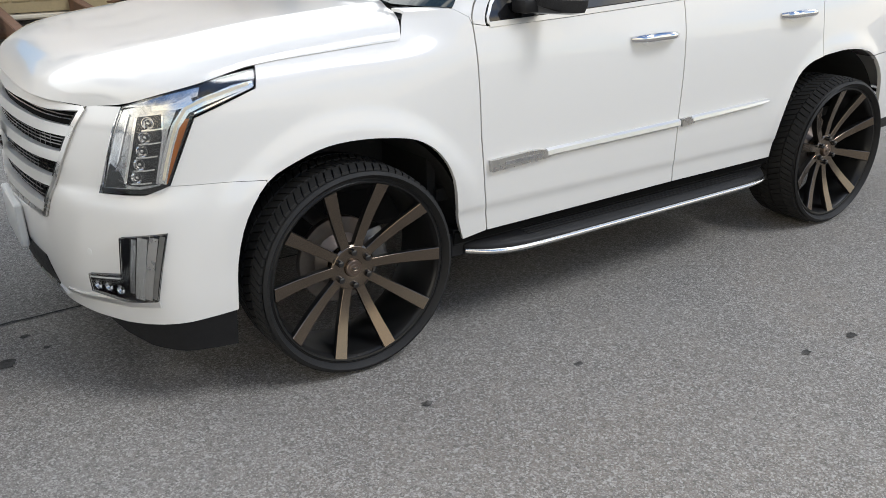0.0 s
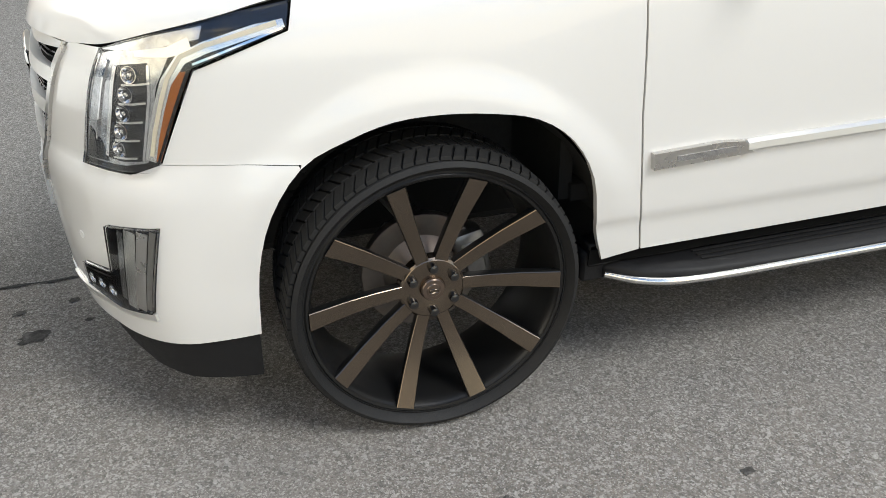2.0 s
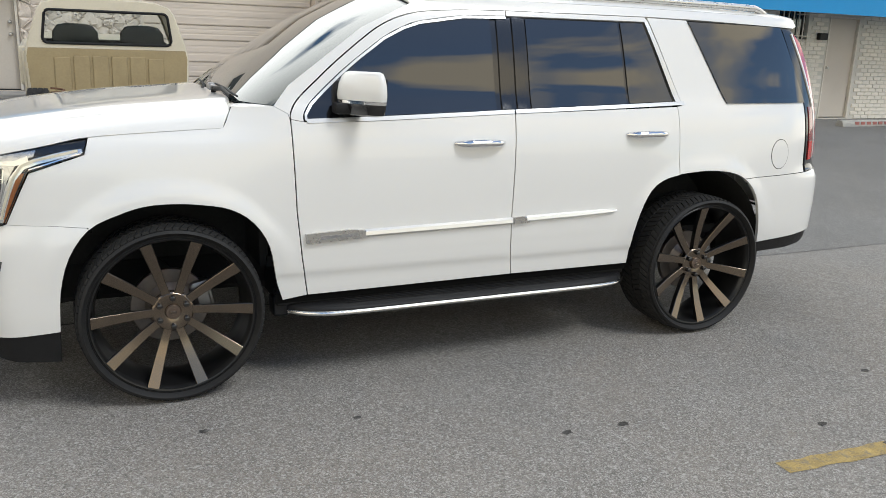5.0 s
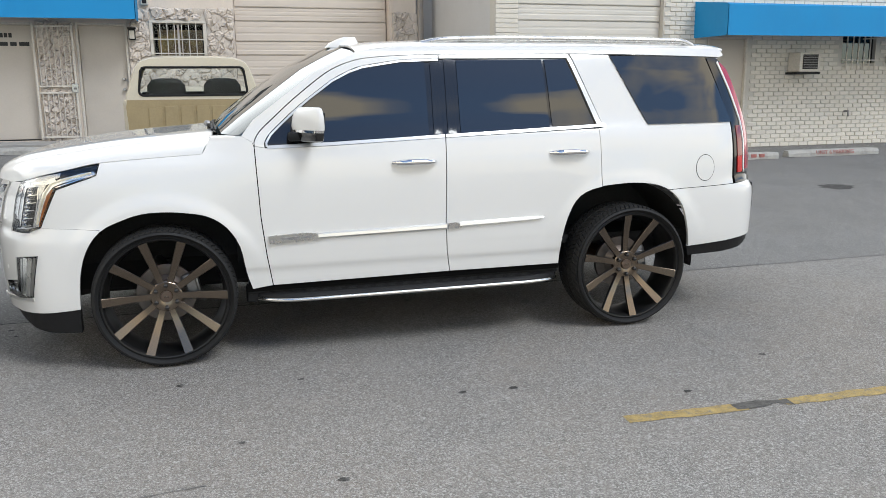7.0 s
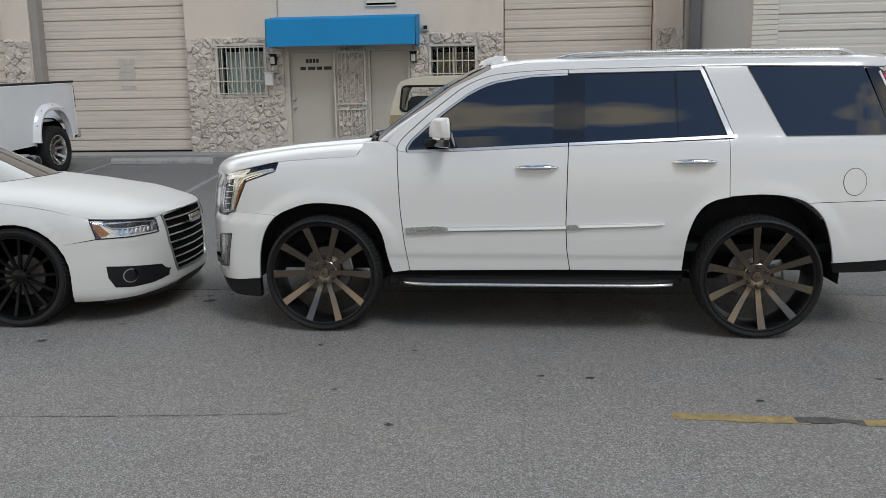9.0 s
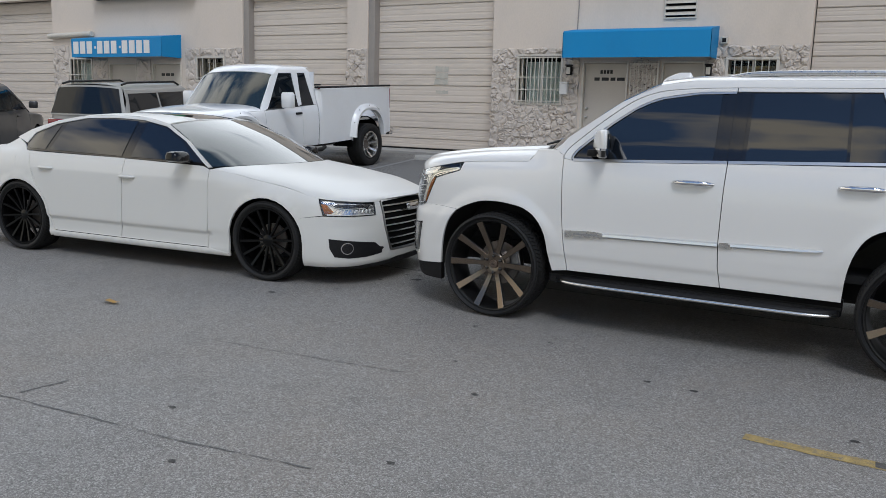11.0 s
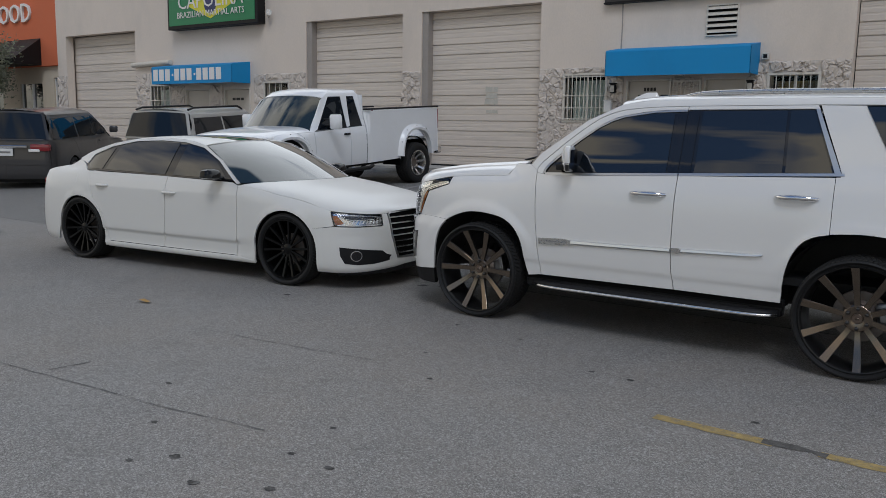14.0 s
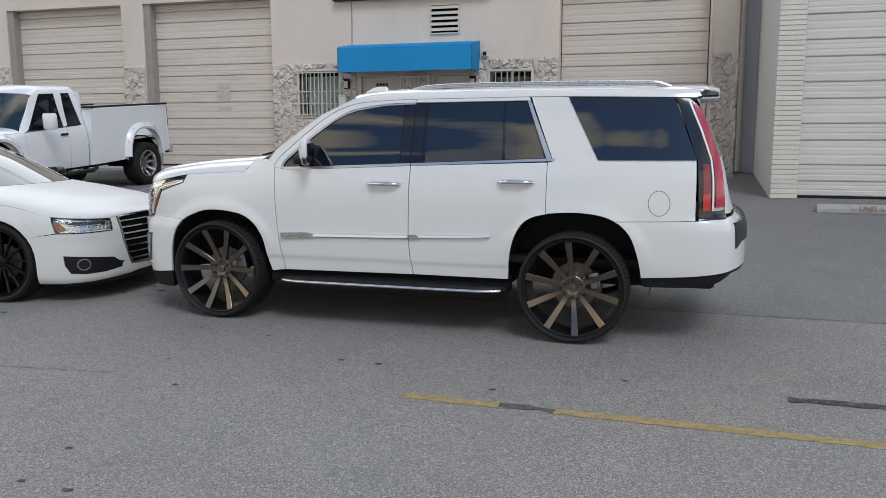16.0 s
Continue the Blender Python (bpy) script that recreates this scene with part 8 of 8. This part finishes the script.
def build_box_car(name, label, category, P, L, wb, H, W, hood_x, hood_z, belt, front_over, pillar, rear_glass, pose_m, roof_rack=False, tint=M_carglass, lamp=True, wheel=M_silver, r=.34, plate=True, details=True):
    """A van or estate car: long roof, upright tail. pillar: (foot x, top x) of the windshield; rear_glass: (top x, foot x)."""
    mid = W / 2
    f, b = -front_over, L - front_over
    plan = [(f, mid), (f + .03, mid * .6), (f + .12, mid * .28), (f + .28, .08), (f + .5, .015), (0.1, 0), (wb * .5, -.01), (wb, 0), (b - .35, .02), (b - .14, .10), (b - .04, .30), (b, mid)]
    fl = [(.2, .05), (.35, .01), (.6, 0), (belt - .12, .005), (belt, .04), (belt + .15, .09), (H - .16, .20), (H - .08, .26), (H, .38)]
    S = Shell(plan, [(f + .1, [(.2, .08), (.35, .01), (.6, 0), (hood_z - .12, .03), (hood_z, .10), (hood_z + .2, .3)]), (.1, [(.2, .05), (.35, .01), (.6, 0), (hood_z - .12, .02), (hood_z, .07), (hood_z + .2, .2)]), (hood_x + .25, fl), (b - .5, fl), (b - .05, [(.2, .06), (.35, .0), (.6, 0), (belt - .1, .03), (belt, .05), (H - .12, .16), (H, .3)])], mid)
    t = thing(name, label, category, "parked cars")
    u0, u9 = float(S.u[0]), float(S.u[-1])
    FA, RA = arch(0, r, r + .05, r + .04, .2), arch(wb, r, r + .05, r + .04, .2)
    uR = b - .10
    panel("front_fender", S, [(hood_x - .05, hood_z), (hood_x, .24), (r + .05, .20)] + FA[::-1][1:-1] + [(-r - .05, .20), (u0, .22), (u0, hood_z - .22), (f + .3, hood_z - .10)], P, t, .1)
    panel("front_door", S, [(hood_x + .005, .24), (hood_x - .04, hood_z), (hood_x + .1, belt), (wb * .5, belt), (wb * .5, .24)], P, t, .1)
    panel("rear_door", S, [(wb * .5 + .008, .24), (wb * .5 + .008, belt), (wb - .05, belt), (wb - r - .1, r + .28), (wb - r - .1, .24)], P, t, .1)
    panel("rear_quarter", S, [(wb - r - .092, .24), (wb - r - .092, r + .28), (wb - .042, belt), (uR, belt), (uR, .30), (wb + r + .05, .2)] + RA[::-1][1:-1] + [(wb - r - .05, .2)], P, t, .1)
    panel("rear_bumper", S, [(uR + .006, .28), (uR + .006, .56), (u9, .58), (u9, .26)], P, t, .1, .02)
    panel("tailgate", S, [(uR + .006, .565), (uR + .006, belt), (u9, belt), (u9, .585)], P, t, .1)
    top = H - .12
    pf, pt = pillar
    panel("roof_side", S, [(pf, hood_z + .02), (pt, top), (rear_glass[0], top), (rear_glass[1] + .06, belt), (rear_glass[1] - .10, belt), (rear_glass[0] - .10, top - .07), (pt + .08, top - .07), (pf + .2, belt + .01), (pf + .1, belt)], P, t, .08)
    panel("side_window", S, [(pf + .22, belt + .01), (pt + .08, top - .075), (wb * .5 - .03, top - .075), (wb * .5 - .03, belt + .01)], tint, t, .1, -.006, .004)
    panel("side_window", S, [(wb * .5 + .03, belt + .01), (wb * .5 + .03, top - .075), (wb * .5 + 1.0, top - .075), (wb * .5 + 1.06, belt + .01)], tint, t, .1, -.006, .004)
    panel("side_window", S, [(wb * .5 + 1.12, belt + .01), (wb * .5 + 1.06, top - .075), (rear_glass[0] - .11, top - .075), (rear_glass[1] - .11, belt + .01)], tint, t, .1, -.006, .004)
    panel("pillar", S, [(wb * .5 - .028, belt), (wb * .5 - .028, top - .07), (wb * .5 + .028, top - .07), (wb * .5 + .028, belt)], M_blackgloss, t, .1, -.008, .004)
    panel("pillar", S, [(wb * .5 + 1.06, belt), (wb * .5 + 1.0, top - .07), (wb * .5 + 1.06, top - .07), (wb * .5 + 1.12, belt)], P, t, .1, -.004, .004)
    deck("hood", S, np.linspace(f + .12, hood_x - .04, 9), lambda u: float(np.interp(u, [f + .1, f + .3, hood_x], [hood_z - .22, hood_z - .10, hood_z])), lambda u: float(np.interp(u, [f + .1, f + .4, hood_x], [hood_z - .16, hood_z - .02, hood_z + .09])), P, t, 3, 1.8, None, 8)
    deck("roof", S, np.linspace(pt, rear_glass[0], 8), lambda u: top, lambda u: H, P, t, 2.4, 1.6, None, 8)
    screen("windshield", S, [(pf, hood_z + .02), ((pf + pt) / 2, (hood_z + top) / 2 + .01), (pt, top)], (-.3, -.1), (.06, .08), M_carglass, t)
    rows = []
    for k in range(4):
        g = k / 3
        x, z = rear_glass[0] + (b - .07 - rear_glass[0]) * g, H - .06 - (H - .06 - belt) * g
        half = (mid - .31) + .15 * g
        rows.append([(x + .06 * (1 - s * s), mid + s * half, z + .03 * (1 - s * s) * (1 - g)) for s in np.linspace(-1, 1, 15)])
    wide = [[(x - .012 - (.06 if abs(s) > .99 else 0), mid + (y - mid) * 1.05, z) for (x, y, z), s in zip(r, np.linspace(-1, 1, 15))] for r in rows]
    sheet("tailgate_frame", wide, P, t, .01)
    glass = [[(x + (x2 - x) * g, y + (y2 - y) * g, z + (z2 - z) * g) for (x, y, z), (x2, y2, z2) in zip(rows[0], rows[-1])] for g in (.06, .35, .65, .94)]
    sheet("rear_window", glass, tint, t, .006, "dark rear glass")
    if details:
        both("tail_light", boxed(b - .20, b - .03, .10, .52, belt - .24, belt - .08, .03, 2), M_redlens, t, mid, "red tail light")
        both("reverse_lamp", boxed(b - .028, b - .005, .30, .54, belt - .25, belt - .19, .01), M_lampwhite, t, mid)
        part("chrome_bar", boxed(b - .02, b + .02, .56, 2 * mid - .56, belt - .16, belt - .11, .008), M_chrome, t)
    if plate:
        p = part("number_plate", boxed(b + .0, b + .022, mid - .16, mid + .16, belt - .34, belt - .18, .004), M_plate, t, "white number plate")
        part("plate_bar", boxed(b + .0225, b + .026, mid - .11, mid + .11, belt - .28, belt - .24), M_steel, p)
    if lamp:
        both("headlight", boxed(f + .05, f + .22, .12, .42, hood_z - .32, hood_z - .16, .03), M_lampback, t, mid)
    both("mirror", pod([(belt + .02, pf + .2, pf + .32, -.20, -.03), (belt + .05, pf + .18, pf + .33, -.22, -.02), (belt + .15, pf + .18, pf + .33, -.22, -.02), (belt + .18, pf + .2, pf + .31, -.2, -.04)]), P, t, mid, smooth=50)
    both("door_handle", boxed(wb * .5 - .26, wb * .5 - .08, -.03, .0, belt - .16, belt - .12, .01), P, t, mid)
    if roof_rack:
        both("roof_rail", tube([(pt + .1, .30, H - .05), (pt + .3, .30, H + .02), (rear_glass[0] - .3, .30, H + .02), (rear_glass[0] - .1, .30, H - .02)], .022, 8), M_black, t, mid, "black roof rail", 60)
    part("cabin", boxed(hood_x + .2, b - .5, .25, 2 * mid - .25, .35, belt - .05), M_seat, t)
    part("underbody", boxed(f + .2, b - .2, .3, 2 * mid - .3, .18, .4), M_carpet, t)
    wheel_house(t, 0, mid, r + .055, r, M_void, .4)
    wheel_house(t, wb, mid, r + .055, r, M_void, .4)
    for x in (0, wb):
        plain_wheel(t, x, .0, r, r, r * .66, .22, False, wheel, 7, .045, n=32)
        plain_wheel(t, x, 2 * mid, r, r, r * .66, .22, True, wheel, 7, .045, n=32)
    t.matrix_world = pose_m
    return t


def by_tail(x, y, heading, L, front_over, W, wb):
    """Places a car by the ground point under the middle of its tail."""
    turn = heading - 180
    m = Matrix.Rotation(radians(turn), 4, "Z")
    tail = m @ Vector((L - front_over, W / 2, 0))
    return lot_pose(x - tail.x, y - tail.y, turn, wb)


build_box_car("minivan", "dark grey minivan with red tail lights, parked at an angle", "car", M_greycar, 5.15, 3.0, 1.78, 2.04, .55, 1.0, 1.12, .95, (.35, 1.35), (3.95, 4.07), by_tail(-14.45, 3.5, 128, 5.15, .95, 2.04, 3.0))
build_box_car("estate_car", "silver estate car with black roof rack behind the sedan", "car", M_silver, 4.8, 2.85, 1.72, 1.9, .62, 1.02, 1.10, .9, (.42, 1.25), (3.66, 3.77), by_tail(-11.45, 5.15, 108, 4.8, .9, 1.9, 2.85), True)
build_box_car("passenger_van", "white passenger van parked along the street", "van", M_whitecar, 5.6, 3.45, 2.28, 2.0, .42, 1.32, 1.50, .85, (.25, .9), (4.45, 4.55), lot_pose(-27.0, 8.5, -90, 3.45), plate=False)


def build_cab_truck():
    """Old cream pickup standing nose to the wall, its bed taken off."""
    t = thing("old_truck", "old cream and tan pickup truck without its bed", "truck", "parked cars")
    w = 0.95
    # cab: x across, y ahead (towards the wall), z up; back of the cab at y = 0
    prof = [(.36, .93), (.55, .955), (.95, .965), (1.02, .95), (1.12, .93), (1.30, .87), (1.50, .80), (1.58, .74), (1.625, .60), (1.64, .35), (1.645, 0)]
    sect = prof + [(z, -h) for z, h in prof[::-1][1:]]
    rows = []
    for y, k, dz in ((.0, .97, .0), (.03, 1.0, .0), (.6, 1.0, .01), (.95, .99, .0), (1.15, .95, -.10)):
        rows.append([(h * k, y, z + (dz if z > 1.1 else 0)) for z, h in sect])
    sheet("cab", rows, M_creamcar, t, .02)
    def half(z):
        return float(np.interp(z, [q[0] for q in prof], [q[1] for q in prof])) * .978

    part("rear_panel", prism([(-half(.38), .38), (half(.38), .38), (half(.95), .95), (half(1.05), 1.05), (-half(1.05), 1.05), (-half(.95), .95)], -.004, .014), M_tan, t, "tan primed back panel")
    for k in range(6):
        x = -.66 + k * .22
        part("pressed_panel", boxed(x + .016, x + .204, -.013, -.002, .50, .965 - (.0 if 0 < k < 5 else .02), .010, 2), M_tan, t)
    part("window_frame", prism([(-half(1.05), 1.052), (half(1.05), 1.052), (half(1.12), 1.12), (-half(1.12), 1.12)], -.002, .014), M_creamcar, t)
    part("window_frame", prism([(-half(1.5), 1.5), (half(1.5), 1.5), (half(1.58), 1.58), (half(1.625), 1.622), (.35, 1.64), (-.35, 1.64), (-half(1.625), 1.622), (-half(1.58), 1.58)], -.002, .014), M_creamcar, t)
    for q in (-1, 1):
        part("window_frame", prism([(q * .755, 1.1205), (q * half(1.12), 1.1205), (q * half(1.3), 1.3), (q * half(1.5), 1.4995), (q * .715, 1.4995)], -.002, .014), M_creamcar, t)
    ring = []
    for cx, cz, a0 in ((.69, 1.175, -90), (.655, 1.445, 0), (-.655, 1.445, 90), (-.69, 1.175, 180)):
        for k in range(5):
            ang = radians(a0 + 22.5 * k)
            ring.append((cx + .062 * math.cos(ang), -.002, cz + .062 * math.sin(ang)))
    part("window_seal", tube(ring + ring[:1], .017, 8), M_black, t, "black window seal", 60)
    part("rear_window", boxed(-.75, .75, .002, .006, 1.122, 1.498), M_pane, t, "clear rear window")
    part("dashboard", boxed(-.80, .80, .95, 1.14, .95, 1.10, .03), M_seat, t)
    for x in (-.38, .40):
        part("seat", pod([(1.0, x - .28, x + .28, .03, .09), (1.25, x - .26, x + .26, .03, .09), (1.33, x - .2, x + .2, .035, .085), (1.35, x - .1, x + .1, .04, .08)]), M_seat, t, smooth=60)
    for s in (-1, 1):
        part("front_fender", boxed(s * .97 - .12, s * .97 + .02, 1.2, 2.9, .45, .98, .06, 2), M_creamcar, t)
        part("fender_side", boxed(s * .99 - .04, s * .99 + .015, .98, 1.9, .30, .95, .03, 2), M_creamcar, t)
        part("frame_rail", boxed(s * .42 - .05, s * .42 + .05, -2.3, 2.6, .36, .52, .01), M_rust, t, "rusty frame rail")
        sp = [(s * .62 + .07 * math.cos(k * .9), -1.1 + .07 * math.sin(k * .9), .42 + k * .007) for k in range(40)]
        part("coil_spring", tube(sp, .012, 6), M_rust, t, smooth=60)
        plain_wheel(t, s * .93, -1.1, .345, .345, .21, .22, False, M_chrome, 5, .05, "black tyre", .03, M_lampwhite).matrix_local = Matrix.Translation((s * .93, -1.1, .345)) @ Matrix.Rotation(radians(-90 if s < 0 else 90), 4, "Z")
        plain_wheel(t, s * .95, 2.0, .345, .345, .21, .22, False, M_chrome, 5, .05, "black tyre", .03, M_lampwhite).matrix_local = Matrix.Translation((s * .95, 2.0, .345)) @ Matrix.Rotation(radians(-90 if s < 0 else 90), 4, "Z")
    part("hood", boxed(-.85, .85, 1.16, 2.85, .95, 1.08, .05, 2), M_creamcar, t)
    part("engine_bay", boxed(-.80, .80, 1.2, 2.8, .4, .95), M_void, t)
    part("cab_sill", boxed(-.94, .94, .0, 1.1, .30, .37, .02), M_creamcar, t)
    part("cross_member", boxed(-.5, .5, -2.3, -2.2, .38, .50), M_rust, t)
    part("rear_axle", tube([(-.9, -1.1, .345), (-.15, -1.1, .345), (0, -1.1, .345), (.15, -1.1, .345), (.9, -1.1, .345)], [.05, .05, .14, .05, .05], 10), M_rust, t, smooth=50)
    part("exhaust_pipe", tube([(-.62, .3, .26), (-.75, -.2, .24), (-1.05, -.45, .22)], .032, 10), M_steel, t, "steel exhaust tip")
    y = 7.80
    m = Matrix.Translation((.16, y, ground_z(y))) @ Matrix.Rotation(math.atan(.0569), 4, "X")
    t.matrix_world = m


build_cab_truck()


# ---- bricks of the alley building, last ----
def bricks():
    rnd = random.Random(77)
    L, H = 0.215, 0.0785
    sizes = {}

    def mesh_of(w):
        w = round(w, 2)
        if w not in sizes:
            sizes[w] = boxed(-w / 2, w / 2, -0.012, 0.004, -H / 2 + .005, H / 2 - .005, 0.004)
            me = bpy.data.meshes.new("brick")
            sizes[w].to_mesh(me)
            sizes[w].free()
            me.materials.append(M_brick)
            sizes[w] = me
        return sizes[w]

    rest_v, rest_f, count = [], [], 0
    spans = []
    rows = int((5.5 - RB) / H)
    for r in range(rows):
        z = RB + (r + .5) * H
        spans.append((5.03 + 0.2, 0.395, z))                   # pier beside the alley
        x = 8.20 + (0.5 * L if r % 2 else 0)
        while x < 15.6:
            a, b = x, min(x + L - 0.01, 15.6)
            if not any(a < h[1] + .01 and b > h[0] - .01 and h[2] - .02 < z < h[3] + .02 for h in (D3, RW, RD2)):
                spans.append(((a + b) / 2, L - 0.01, z))
            x += L
    for cx, w, z in spans:
        y = RIGHT_Y - 0.004 + rnd.uniform(-.002, .002)
        near = cx < 5.5 and z < 4.2 or (8.2 < cx < 12.6 and 0.6 < z < 2.0)
        if near and count < 300:
            ob = new("brick", mesh_of(w))
            ob.location = (cx, y, z)
            ob.parent = wall_right
            count += 1
        else:
            i = len(rest_v)
            h = H / 2 - .005
            for dx, dz in ((-1, -1), (1, -1), (1, 1), (-1, 1)):
                rest_v.append((cx + dx * w / 2, y + .004, z + dz * h))
            for dx, dz in ((-1, -1), (1, -1), (1, 1), (-1, 1)):
                rest_v.append((cx + dx * (w / 2 - .004), y - .012, z + dz * (h - .004)))
            rest_f.append((i + 4, i + 5, i + 6, i + 7))
            rest_f += [(i + k, i + (k + 1) % 4, i + 4 + (k + 1) % 4, i + 4 + k) for k in range(4)]
    me = bpy.data.meshes.new("bricks")
    me.from_pydata(rest_v, [], rest_f)
    tagged(link_mesh("bricks", me, M_brick, wall_right), kind="stuff")


bricks()
